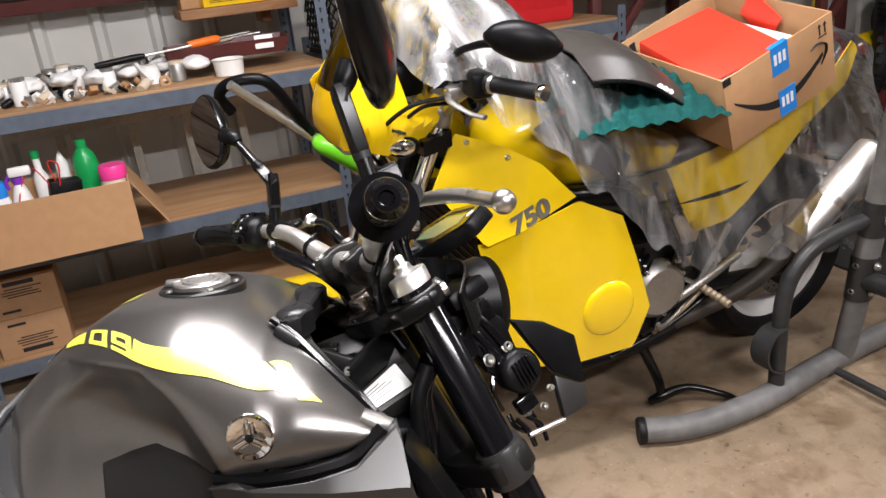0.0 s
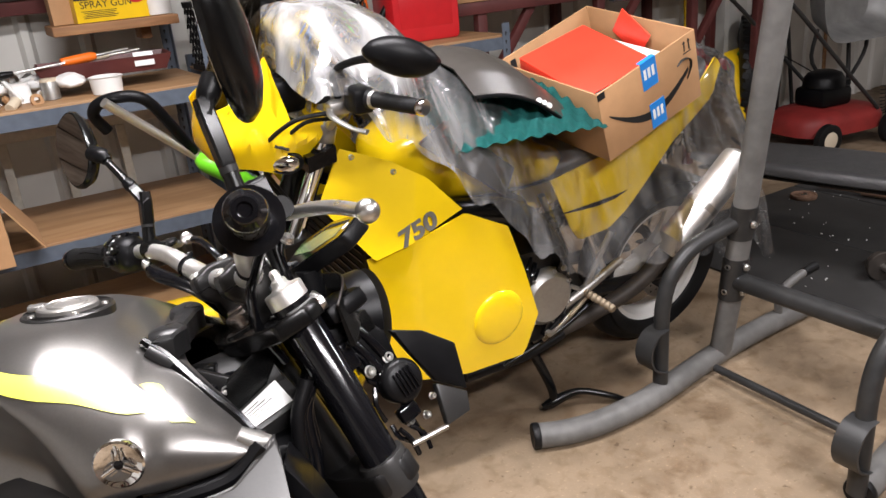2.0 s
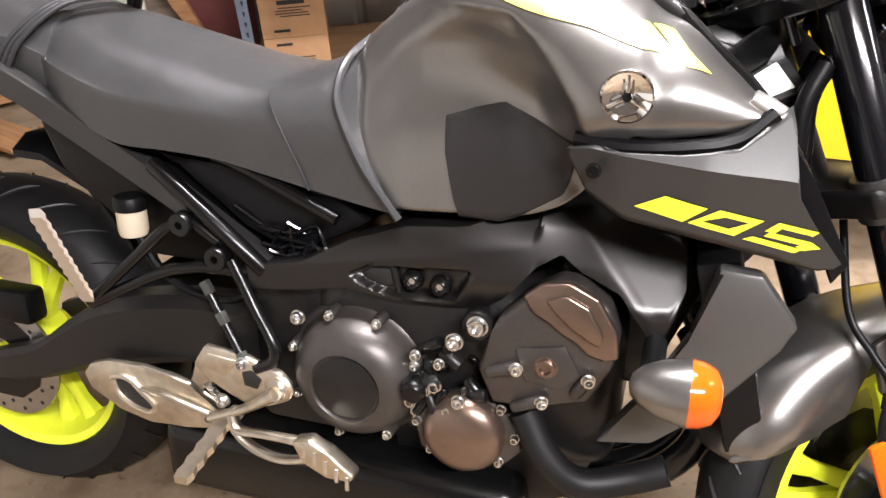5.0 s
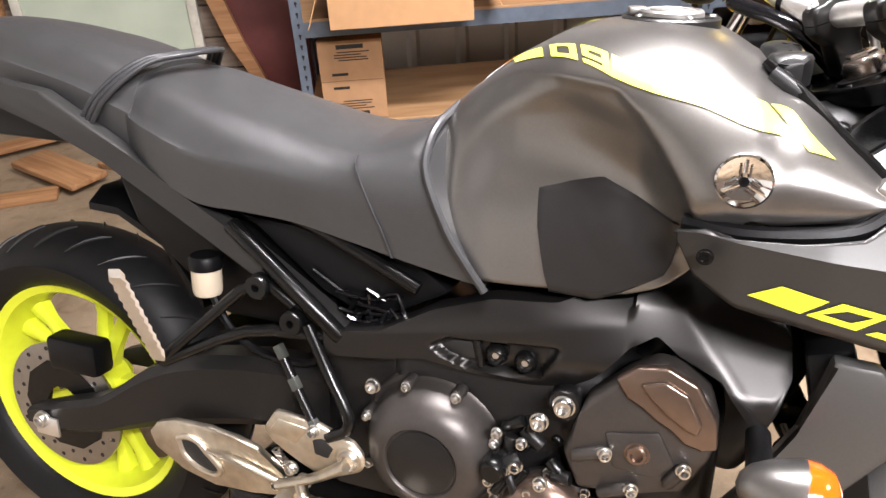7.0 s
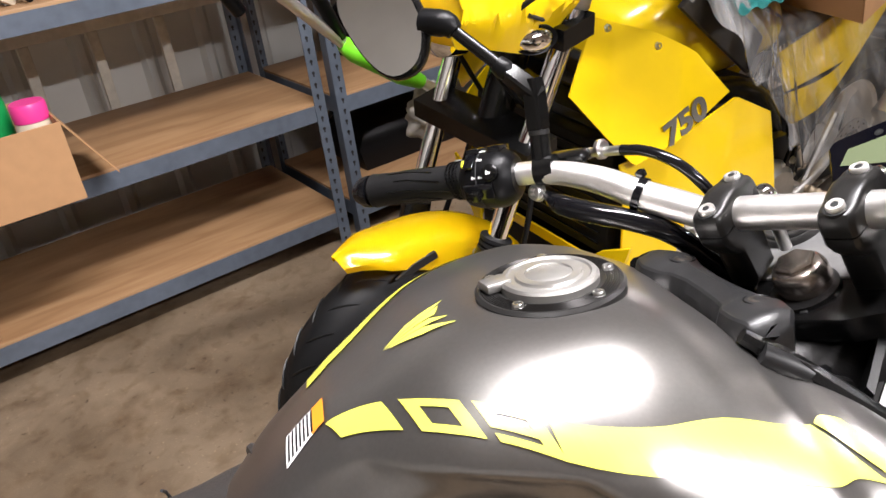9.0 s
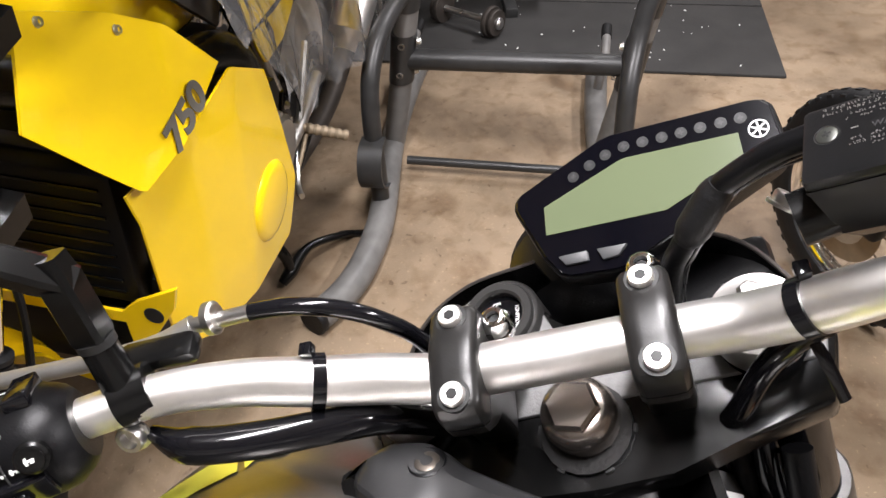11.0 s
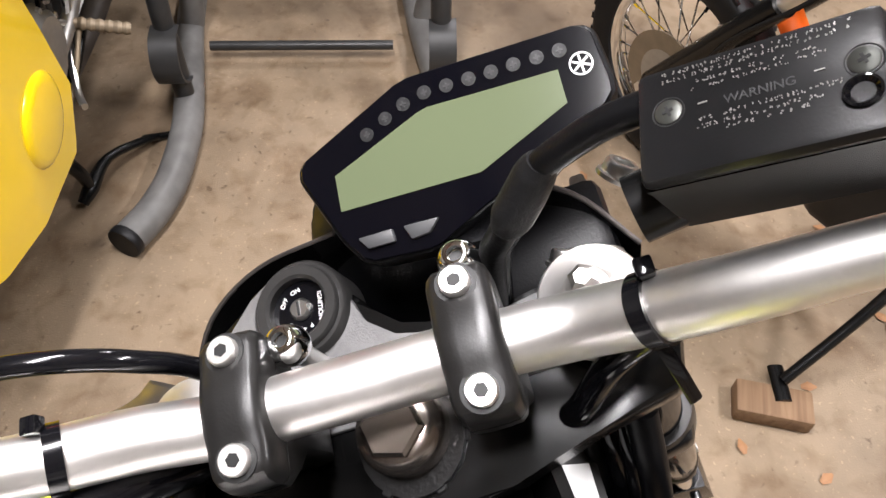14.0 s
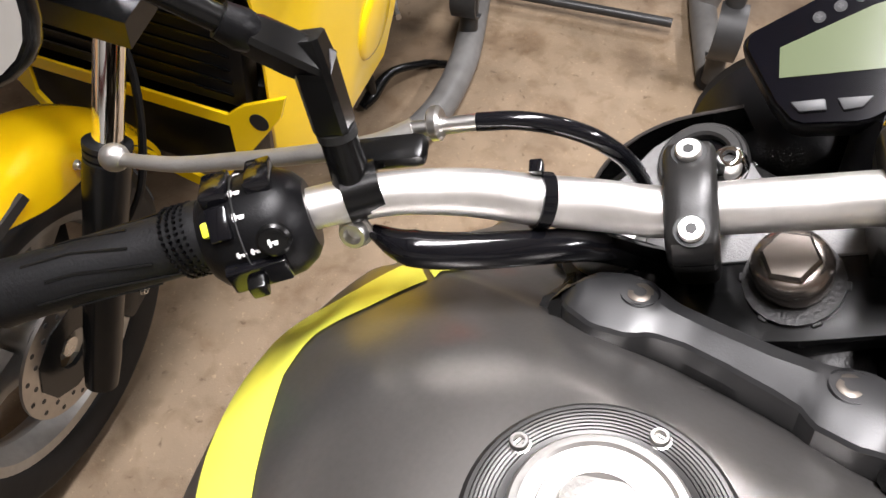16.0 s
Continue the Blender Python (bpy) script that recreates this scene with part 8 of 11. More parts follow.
def crate(m, label):
    """Milk crate: rim, corner posts and lattice walls."""
    t = thing("milk_crate", m, label, "crate")
    s, h = 0.32, 0.27
    for z in (0.01, h - 0.012):
        bm = B()
        for k in range(4):
            box(bm, (0, -s / 2, z), (s, .012, .022), pose(0, 0, 0, 0, 0, 90 * k))
        part("rim", bm, M["black"], t)
    for k in range(4):
        bm = B()
        for i in range(-6, 9):
            for d in (-1, 1):
                x0 = -s / 2 + (i + .5) * .036
                pts = []
                for j in range(9):
                    z = .02 + (h - .04) * j / 8
                    x = x0 + d * (z - .13) * .62
                    if -s / 2 <= x <= s / 2:
                        pts.append((x, -s / 2, z))
                if len(pts) > 1:
                    tube(bm, [pts[0], pts[-1]], .004, 5)
        part("lattice", bm, M["black"], t, "", pose(0, 0, 0, 0, 0, 90 * k), 0)
    part("floor_panel", box(B(), (0, 0, .01), (s - .01, s - .01, .008)), M["black"], t)
    return t


crate(SH @ Matrix.Translation((0.88, 0.30, TOP)) @ pose(0, 0, 0, 0, 0, 4), "black plastic milk crate on the shelf")
crate(SH @ Matrix.Translation((1.24, 0.32, TOP)) @ pose(0, 0, 0, 0, 0, 2), "black plastic milk crate holding a carton")
cb = carton("cardboard_box", SH @ Matrix.Translation((1.03, 0.30, TOP + .286)) @ pose(0, 0, 0, 0, 0, 3), 0.46, 0.32, 0.20, M["card"], "brown cardboard box resting on two milk crates", (), False)
part("yellow_tape", box(B(), (0.085, -.161, .10), (0.15, .002, .20)), M["bag_yellow"], cb)
part("shipping_label", box(B(), (0.115, -.163, .145), (0.085, .001, .065)), M["label"], cb)
solo("bottle", lathe(B(), [(0, 0), (.03, 0), (.03, .14), (.012, .17), (.012, .20), (0, .20)], 20), M["blue"], SH @ Matrix.Translation((1.09, 0.14, TOP)), "blue bottle between the crates", "bottle")
# chain saw: orange and black
cs = thing("chain_saw", SH @ Matrix.Translation((1.40, 0.34, TOP)), "orange and black chain saw on the shelf", "chain saw")
part("engine_cover", loft(B(), [[(-.10, -.06, 0), (.10, -.06, 0), (.10, .06, 0), (-.10, .06, 0)], [(-.11, -.065, .09), (.11, -.065, .09), (.11, .065, .09), (-.11, .065, .09)], [(-.06, -.04, .17), (.07, -.04, .17), (.07, .04, .17), (-.06, .04, .17)]]), M["black"], cs, "", None, 50)
part("shroud", box(B(), (0, -.068, .045), (0.20, .02, .08), None, .008), M["orange_plastic"], cs)
part("handle", tube(B(), [(-.08, -.02, .12), (-.07, -.02, .24), (-.02, -.02, .29), (.05, -.02, .27), (.08, -.02, .14)], .013, 10, 5), M["orange_plastic"], cs)
part("hand_guard", tube(B(), [(.12, -.05, .10), (.17, -.06, .18), (.20, -.05, .26)], .016, 10, 4), M["black"], cs)
# red fuel can
gas = thing("fuel_can", SH @ Matrix.Translation((1.72, 0.30, TOP)) @ pose(0, 0, 0, 0, 0, -6), "large red plastic fuel can on the shelf", "fuel can")
bm = B()
sec = [(-.17, -.10), (-.16, -.115), (.16, -.115), (.17, -.10), (.17, .10), (.16, .115), (-.16, .115), (-.17, .10)]
loft(bm, [[(x * k, y * k, z) for x, y in sec] for z, k in ((0, .93), (.012, .99), (.05, 1), (.26, 1), (.30, .94), (.325, .82))])
part("body", bm, M["red"], gas, "", None, 35)
part("handle", tube(B(), [(-.11, 0, .30), (-.10, 0, .38), (-.02, 0, .40), (.06, 0, .39), (.10, 0, .31)], [.028, .024, .022, .024, .03], 12, 5), M["red"], gas)
part("cap", lathe(B(), [(0, 0), (.034, 0), (.034, .04), (.028, .045), (0, .045)], 20, Matrix.Translation((.12, 0, .32))), M["red"], gas)
bm = prism(B(), [(-.13, .06), (.13, .06), (.13, .24), (-.13, .24)], -.1165, -.110, None, .003)
part("front_panel", bm, M["red"], gas)
# lower middle shelf of the second unit: dark gear
solo("gear_bag", loft(B(), [[(-.25, -.15, 0), (.25, -.15, 0), (.25, .15, 0), (-.25, .15, 0)], [(-.28, -.17, .12), (.27, -.17, .14), (.27, .16, .14), (-.27, .16, .12)], [(-.18, -.10, .24), (.20, -.11, .22), (.2, .1, .22), (-.18, .1, .24)]]), M["black"], SH @ Matrix.Translation((1.25, 0.36, 0.542)), "black fabric gear bag on the shelf", "bag", "", "", 60)
solo("gear_bag", loft(B(), [[(-.25, -.15, 0), (.25, -.15, 0), (.25, .15, 0), (-.25, .15, 0)], [(-.28, -.17, .10), (.27, -.17, .12), (.27, .16, .12), (-.27, .16, .10)], [(-.18, -.10, .20), (.20, -.11, .2), (.2, .1, .2), (-.18, .1, .20)]]), M["black"], SH @ Matrix.Translation((1.15, 0.36, 0.147)), "black fabric gear bag on the bottom shelf", "bag", "", "", 60)

# old sash window, red door panel and boards against the siding
win = thing("old_window", ROOM @ Matrix.Translation((-1.65, WALL_V - 0.05, 0.20)) @ pose(0, 0, 0, -3, 0, 0), "old white sash window leaning on the siding", "window")
W_, H_ = 0.78, 1.15
for z, h in ((0.025, .05), (0.40, .055), (H_ - .025, .05)):
    part("rail", box(B(), (0, 0, z), (W_, .032, h), None, .004), M["frame_white"], win)
for x in (-W_ / 2 + .02, W_ / 2 - .02):
    part("stile", box(B(), (x, 0, H_ / 2), (.042, .030, H_), None, .004), M["frame_white"], win)
for z0, z1 in ((.05, .37), (.43, H_ - .05)):
    part("pane", box(B(), (0, .004, (z0 + z1) / 2), (W_ - .08, .004, z1 - z0)), M["glass"], win, "dusty greenish glass pane")
part("upright_post", box(B(), (-0.47, -.02, .55), (.07, .05, 1.3), pose(0, 0, 0, 0, 3, 0), .004), M["lumber"], win, "brown timber post")
solo("red_board", prism(B(), [(-.42, 1.35), (.18, 1.35), (.18, 0), (.02, 0), (-.10, .30)], -.012, .012, None, .002), M["maroon"], ROOM @ Matrix.Translation((-0.97, WALL_V - 0.10, 0.0)) @ pose(0, 0, 0, -3, 0, 0), "dark red painted wooden board leaning on the wall", "board")
solo("bare_board", prism(B(), [(-.50, 1.35), (-.42, 1.35), (-.10, .30), (.02, 0), (-.02, 0), (-.17, .30)], -.014, .02, None, .002), M["lumber"], ROOM @ Matrix.Translation((-0.97, WALL_V - 0.13, 0.0)) @ pose(0, 0, 0, -3, 0, 0), "bare wood board leaning beside the red panel", "board")
random.seed(51)
for i, (u, v, L, a) in enumerate(((-1.25, 2.62, 0.95, 6), (-1.55, 2.72, 0.8, -8), (-1.05, 2.72, 0.7, 3), (-1.9, 2.55, 0.55, 28), (-1.45, 2.45, 0.5, 60), (-1.75, 2.2, .42, -40), (-1.95, 2.0, .5, 10))):
    solo("scrap_board", box(B(), (0, 0, .0115), (L, .09 + .03 * (i % 3), .023), None, .003), M["lumber"], ROOM @ Matrix.Translation((u, v, 0.025 * (i % 2))) @ pose(0, 0, 0, 0, 0, a), "offcut of brown lumber lying on the floor", "board", "lumber offcuts")

# string trimmer leaning across the shelves
tr = thing("string_trimmer", Matrix(), "green and black string trimmer leaning against the shelves", "trimmer")
part("shaft", tube(B(), [(-0.420, 1.22, 1.11), (-0.262, 1.40, 0.91), (-0.106, 1.414, 0.797), (0.10, 1.46, 0.62), (0.30, 1.52, 0.46)], .0125, 12), M["alu"], tr, "aluminium shaft")

# ---- yellow motorcycle, behind the grey one and facing the other way ----
yb = thing("yellow_motorcycle", YELLOW, "yellow half-faired sport motorcycle under a clear plastic sheet", "motorcycle")


def mirror_y(bm):
    """The same piece on the other side."""
    bmesh.ops.scale(bm, vec=(1, -1, 1), verts=bm.verts[:])
    return bm


def low_y(x, z):
    return 0.288 - 0.12 * max(0.0, x - 0.96) - 0.05 * max(0.0, 0.45 - z) - .50 * max(0.0, x - 1.08) ** 1.3


def up_y(x, z):
    d = abs(x - 1.085 + (z - 0.85) * 0.25)
    return 0.245 - 0.223 * (x - 1.19) - 0.335 * (z - 0.75) + 0.022 * max(0.0, 1 - d / 0.13)


LOWER = [(1.200, 0.748), (0.960, 0.830), (0.833, 0.762), (0.778, 0.622), (0.728, 0.472), (0.770, 0.353), (0.955, 0.362), (1.100, 0.388), (1.175, 0.425), (1.185, 0.470), (1.162, 0.530), (1.166, 0.600), (1.182, 0.660)]
UPPER = [(1.213, 1.006), (1.108, 0.967), (1.035, 0.923), (0.957, 0.834), (1.19, 0.753), (1.285, 0.890)]
for s in (1, -1):
    f = (lambda b: b) if s > 0 else mirror_y
    lowp = part("lower_fairing", f(skin(LOWER, low_y, 0.004, 40, 14)), M["yellow"], yb, "glossy yellow lower side panel", None, 50)
    upp = part("upper_fairing", f(skin(UPPER, up_y, 0.004, 40, 14)), M["yellow"], yb, "glossy yellow upper side panel", None, 30)
    bs = Matrix.Translation((0.862, s * 0.287, 0.505)) @ pose(0, 0, 0, -90 * s, 0, 0)
    part("round_boss", lathe(B(), [(0, 0.010), (.060, 0.010), (.070, .008), (.077, .004), (.080, -.002)], 48, bs), M["yellow"], lowp, "raised round cover", None, 50)
    for x, z in ((1.108, 0.945), (1.19, 0.985)):
        part("panel_screw", bolt(B(), (x, s * up_y(x, z), z), (0, s, 0.3), 0.006, .004), M["steel"], upp)
    part("air_duct", f(box(B(), (1.13, .17, .50), (.05, .09, .10), pose(0, 0, 0, 0, 0, 0), .015)), M["black"], lowp)
for s in (1, -1):
    x, z = 1.082, .812
    n = Vector((.223, 1.0, .335)).normalized()
    tx = Vector((-.93, 0, .36))
    tx = (tx - n * tx.dot(n)).normalized()
    ty_ = n.cross(tx)
    sh_ = ty_ + tx * .22
    F = Matrix(((tx.x, sh_.x, n.x, x), (tx.y, sh_.y, n.y, up_y(x, z) + .003), (tx.z, sh_.z, n.z, z), (0, 0, 0, 1)))
    if s < 0:
        tx, sh_ = -tx, ty_ - tx * .22
        F = Matrix(((tx.x, sh_.x, n.x, x), (-tx.y, -sh_.y, -n.y, -up_y(x, z) - .003), (tx.z, sh_.z, n.z, z), (0, 0, 0, 1)))
    text_part("figure", "750", 0.054, M["figure_grey"], yb, F @ Matrix.Diagonal((1.28, 1, 1, 1)), 0.0008, 0.0022)

# belly opening between the fairing halves, with the radiator behind it
FRONT = pose(0, 0, 0, 0, 0, 90)
rad = part("radiator", box(B(), (1.165, 0, .645), (.045, .40, .24), None, .006), M["black"], yb, "black radiator")
for i in range(9):
    part("radiator_fin", box(B(), (1.189, 0, .55 + .024 * i), (.004, .36, .004)), M["black_satin"], rad)
# black block stands in for the shaded inside of the opening
part("belly_shade", box(B(), (1.150, 0, .425), (.06, .40, .15), None, .01), M["black"], yb)
part("belly_lip", prism(B(), [(-.20, .496), (.20, .496), (.20, .520), (-.20, .520)], -1.203, -1.197, FRONT, .001, 1), M["yellow"], yb)
for s in (1, -1):
    lp = part("belly_lip", prism(B(), [(s * .172, .520), (s * .20, .548), (s * .272, .590), (s * .262, .545), (s * .198, .438), (s * .178, .440)], -1.204, -1.196, FRONT, .001, 1), M["yellow"], yb)
    # dark disc in place of the shade in the lip's hole
    part("lip_hole", lathe(B(), [(0, -.001), (.016, -.001), (.016, .0045), (0, .0045)], 20, Matrix.Translation((1.2005, s * .226, .525)) @ pose(0, 0, 0, 0, 90, 0)), M["ink_and_shade"], lp)
    part("belly_lip", prism(B(), [(s * .198, .440), (s * .178, .440), (s * .118, .345), (s * .0, .372), (s * .0, .350), (s * .125, .318)], -1.204, -1.196, FRONT, .001, 1), M["yellow"], yb)

# head fairing: two side panels with a raised horn, a rounded nose between them and a smoked screen
def curved_sheet(poly, yfun, thick, cuts=4):
    """A curved plate of any outline in x and z, standing out to yfun(x, z)."""
    bm = B()
    bm.faces.new([bm.verts.new((x, 0, z)) for x, z in poly])
    bmesh.ops.triangulate(bm, faces=bm.faces[:])
    bmesh.ops.subdivide_edges(bm, edges=bm.edges[:], cuts=cuts, use_grid_fill=True)
    for v in bm.verts:
        v.co.y = yfun(v.co.x, v.co.z)
    g = bmesh.ops.extrude_face_region(bm, geom=bm.faces[:], use_keep_orig=True)["geom"]
    for v in g:
        if isinstance(v, bmesh.types.BMVert):
            v.co.y -= thick
    return bm


HORN = [(1.349, 1.227), (1.341, 1.200), (1.340, 1.177), (1.352, 1.155), (1.363, 1.128), (1.362, 1.102), (1.345, 1.088), (1.316, 1.081), (1.285, 1.090), (1.252, 1.104), (1.241, 1.097), (1.240, 1.085), (1.251, 1.050), (1.278, 1.012), (1.300, .986), (1.318, .970), (1.333, .966), (1.368, .978), (1.408, .990), (1.440, .994), (1.459, .997), (1.467, 1.012), (1.462, 1.040), (1.455, 1.061), (1.445, 1.095), (1.447, 1.110), (1.468, 1.118), (1.455, 1.126), (1.438, 1.133), (1.395, 1.178)]


def horn_y(x, z):
    return .150 - 1.5 * max(0.0, x - 1.36) ** 1.5 - .22 * max(0.0, z - 1.09) - .25 * max(0.0, 1.03 - z) + .012 * max(0.0, 1 - abs(z - 1.045) / .03)


hf = part("head_fairing", curved_sheet(HORN, horn_y, .004), M["yellow"], yb, "glossy yellow nose fairing with raised horns", None, 40)
part("side_panel", mirror_y(curved_sheet(HORN, horn_y, .004)), M["yellow"], hf, "", None, 40)
rows = []
for z, xb, xn, hw in ((.998, 1.440, 1.472, .112), (1.03, 1.452, 1.490, .110), (1.07, 1.448, 1.488, .106), (1.10, 1.442, 1.478, .103), (1.122, 1.446, 1.468, .100)):
    rows.append([Vector((xb + (xn - xb) * (1 - abs(i / 10) ** 2.4), hw * i / 10, z)) for i in range(-10, 11)])
bm = loft(B(), rows, False, False)
bmesh.ops.solidify(bm, geom=bm.faces[:], thickness=0.004)
part("nose", bm, M["yellow"], hf, "", None, 50)
rows = []
for z, xb, xn, hw in ((1.118, 1.440, 1.462, .112), (1.16, 1.408, 1.446, .112), (1.22, 1.362, 1.420, .108), (1.28, 1.342, 1.386, .100), (1.335, 1.328, 1.350, .084), (1.365, 1.318, 1.328, .060)):
    rows.append([Vector((xb + (xn - xb) * (1 - abs(i / 10) ** 2.2), hw * i / 10, z)) for i in range(-10, 11)])
bm = loft(B(), rows, False, False)
bmesh.ops.solidify(bm, geom=bm.faces[:], thickness=0.003)
part("windscreen", bm, M["smoked_clear"], yb, "dark smoked windscreen", None, 60)
for s in (1, -1):
    # dark bar in place of the shade in the vent
    part("vent_slot", tube(B(), [(1.362, s * .153, 1.043), (1.333, s * .153, 1.030)], .009, 12, 0, True, .4), M["ink_and_shade"], hf)
    ind = part("turn_signal", lathe(B(), [(0, .016), (.012, .015), (.022, .009), (.027, 0), (.027, -.01), (0, -.01)], 24, Matrix.Translation((1.338, s * .146, .996)) @ pose(0, 0, 0, -90 * s, 0, -20) @ Matrix.Diagonal((1.25, .8, 1, 1))), M["chrome"], hf, "clear oval turn signal lens")
    part("lens_rim", lathe(B(), [(.027, .0), (.031, 0.002), (.031, -.01), (.027, -.01)], 24, Matrix.Translation((1.338, s * .146, .996)) @ pose(0, 0, 0, -90 * s, 0, -20) @ Matrix.Diagonal((1.25, .8, 1, 1)), True), M["black"], ind)
part("headlamp", lathe(B(), [(0, .03), (.05, .025), (.075, .005), (.08, -.03), (.05, -.08), (0, -.08)], 32, Matrix.Translation((1.43, 0, 1.03)) @ pose(0, 0, 0, 0, 90, 0)), M["chrome"], yb, "round headlamp behind the nose fairing")
inst = part("instrument_pod", box(B(), (1.30, 0, 1.13), (.09, .22, .08), pose(0, 0, 0, 0, 0, 0), .02), M["black"], yb, "black instrument pod")
for y in (-.055, .055):
    part("dial", lathe(B(), [(0, .01), (.045, .01), (.05, .0), (.05, -.03), (0, -.03)], 28, Matrix.Translation((1.262, y, 1.15)) @ pose(0, 0, 0, 0, -55, 0)), M["black_gloss"], inst)

# fork, front wheel and fender
for s in (1, -1):
    top, ax = Vector((1.250, s * .135, 1.005)), Vector((1.545, s * .112, .300))
    d = (ax - top).normalized()
    part("fork_tube", cyl(B(), top - d * .03, top + d * .47, .0195, None, 24), M["chrome"], yb, "chrome fork tube")
    lo = part("fork_lower", tube(B(), [top + d * .43, top + d * .44, top + d * .52, ax, ax + d * .05], [.030, .031, .029, .027, .024], 24), M["black_satin"], yb, "black fork lower")
    for k in range(4):
        part("dust_seal", cyl(B(), top + d * (.405 + .011 * k), top + d * (.412 + .011 * k), .031 - .001 * k, None, 24), M["rubber"], lo)
    part("fork_collar", cyl(B(), top + d * .0, top + d * .03, .030, None, 24, .003), M["black_satin"], yb)
    part("fork_cap", cyl(B(), top - d * .045, top - d * .025, .017, None, 6), M["steel"], yb)
for z0, x0 in ((1.0, 1.262), (.80, 1.34)):
    part("fork_yoke", loft(B(), [[(x0 - .035 - .02 * (1 - abs(f)), f * .17, z0 - .016), (x0 + .035, f * .17, z0 - .03), (x0 + .035, f * .17, z0 + .006), (x0 - .035 - .02 * (1 - abs(f)), f * .17, z0 + .02)] for f in (-1, -.6, 0, .6, 1)]), M["black_satin"], yb)
part("steering_head", cyl(B(), (1.225, 0, 1.01), (1.31, 0, .79), .034, None, 20), M["black_satin"], yb)
yw = part("front_wheel", lathe(B(), [(0, -.06), (.016, -.06), (.016, .06), (0, .06)], 16, Matrix.Translation((1.545, 0, .300)) @ ALONG_Y), M["steel"], yb)
wheel(yw, (1.545, 0, .300), .300, .216, .112, M["cast"], 3, None, .055, .05, True)
for s in (1, -1):
    brake_disc(yw, (1.545, s * .062, .300), .112 if s > 0 else .150, .075)
    cal = part("brake_caliper", prism(B(), [(1.38, .27), (1.45, .255), (1.47, .30), (1.45, .37), (1.40, .40), (1.365, .36)], s * .045, s * .100, None, .01), M["black"], yb, "black brake caliper")
    part("caliper_bolt", bolt(B(), (1.43, s * .10, .36), (0, s, 0), .008, .006), M["steel"], cal)
    part("caliper_bolt", bolt(B(), (1.41, s * .10, .29), (0, s, 0), .008, .006), M["steel"], cal)
    part("brake_hose", tube(B(), [(1.40, s * .08, .40), (1.36, s * .12, .52), (1.30, s * .10, .68), (1.31, s * .05, .80)], .006, 8, 6), M["rubber"], yb)
rows = []
for i in range(25):
    a = radians(68 + 92 * i / 24)
    f = i / 24
    rr = 0.345 + 0.022 * math.exp(-(f / .15) ** 2)
    drop = 0.018 + 0.060 * math.exp(-((f - .42) / .26) ** 2)
    hw = .066 * min(1.0, .35 + f * 5.0) * (1 if f < .8 else 1 - (f - .8) * .8)
    c, s_ = math.cos(a), math.sin(a)
    row = []
    for y, k in ((-1.04, drop), (-1.0, drop * .5), (-.86, .010), (-.5, -.003), (0, -.008), (.5, -.003), (.86, .010), (1.0, drop * .5), (1.04, drop)):
        row.append(Vector((1.545 + (rr - k) * c, y * hw, .300 + (rr - k) * s_)))
    rows.append(row)
bm = B()
loft(bm, rows, False, False)
bmesh.ops.solidify(bm, geom=bm.faces[:], thickness=-0.003)
fen = part("front_fender", bm, M["yellow"], yb, "glossy yellow front fender with a pointed tip", None, 50)
for s in (1, -1):
    # dark plate in place of the shade in the fender's slot
    part("fender_slot", prism(B(), [(1.60, .595), (1.56, .612), (1.51, .618), (1.505, .603), (1.56, .594)], s * .064, s * .0705), M["ink_and_shade"], fen)
    part("fender_bolt", bolt(B(), (1.415, s * .069, .575), (0, s, 0), .006, .005), M["steel"], fen)

# tank, seat, tail
rows = []
for x, zt, zb, hw in ((1.07, .94, .82, .06), (1.05, .965, .80, .11), (.99, .995, .79, .14), (.92, 1.025, .78, .160), (.78, 1.01, .76, .155), (.64, .91, .75, .125), (.54, .855, .75, .10), (.49, .835, .76, .08)):
    rows.append([Vector((x, hw * math.copysign(abs(math.sin(a)) ** .6, math.sin(a)), (zt + zb) / 2 + (zt - zb) / 2 * math.copysign(abs(math.cos(a)) ** .7, math.cos(a)))) for a in [2 * math.pi * j / 28 for j in range(28)]])
tk = part("fuel_tank", loft(B(), rows), M["yellow"], yb, "yellow fuel tank under the sheet", None, 60)
for s in (1, -1):
    part("knee_panel", prism(B(), [(1.02, .985), (.94, 1.03), (.735, .865), (.765, .79)], s * .170, s * .186, None, .006), M["smoke"], tk, "dark grey knee panel")
part("filler_cap", lathe(B(), [(0, .012), (.035, .012), (.038, 0), (.038, -.01), (0, -.01)], 28, Matrix.Translation((.93, 0, 1.025))), M["black"], tk)
TAIL = [(.575, .775), (.36, .815), (.02, .925), (-.075, 1.035), (-.105, 1.0), (-.085, .905), (.09, .790), (.262, .612), (.33, .565), (.45, .555), (.485, .60)]
for s in (1, -1):
    f = (lambda b: b) if s > 0 else mirror_y
    part("tail_panel", f(skin(TAIL, lambda x, z: .135 - .10 * max(0, .2 - x) ** 1.3 + .02 * (z - .7), .004, 40, 12)), M["yellow"], yb, "yellow side and tail panel", None, 50)
rows = []
for x, z, hw in ((.52, .80, .09), (.44, .825, .12), (.3, .83, .135), (.2, .85, .13), (.14, .90, .115), (.0, .95, .10), (-.10, 1.01, .07)):
    rows.append([Vector((x, hw * math.copysign(abs(math.sin(a)) ** .5, math.sin(a)), z - .025 + .03 * math.copysign(abs(math.cos(a)) ** .7, math.cos(a)))) for a in [2 * math.pi * j / 20 for j in range(20)]])
part("seat", loft(B(), rows), M["vinyl"], yb, "black vinyl seat", None, 60)
part("tail_lamp", box(B(), (-.11, 0, .965), (.03, .14, .05), None, .012), M["red"], yb)
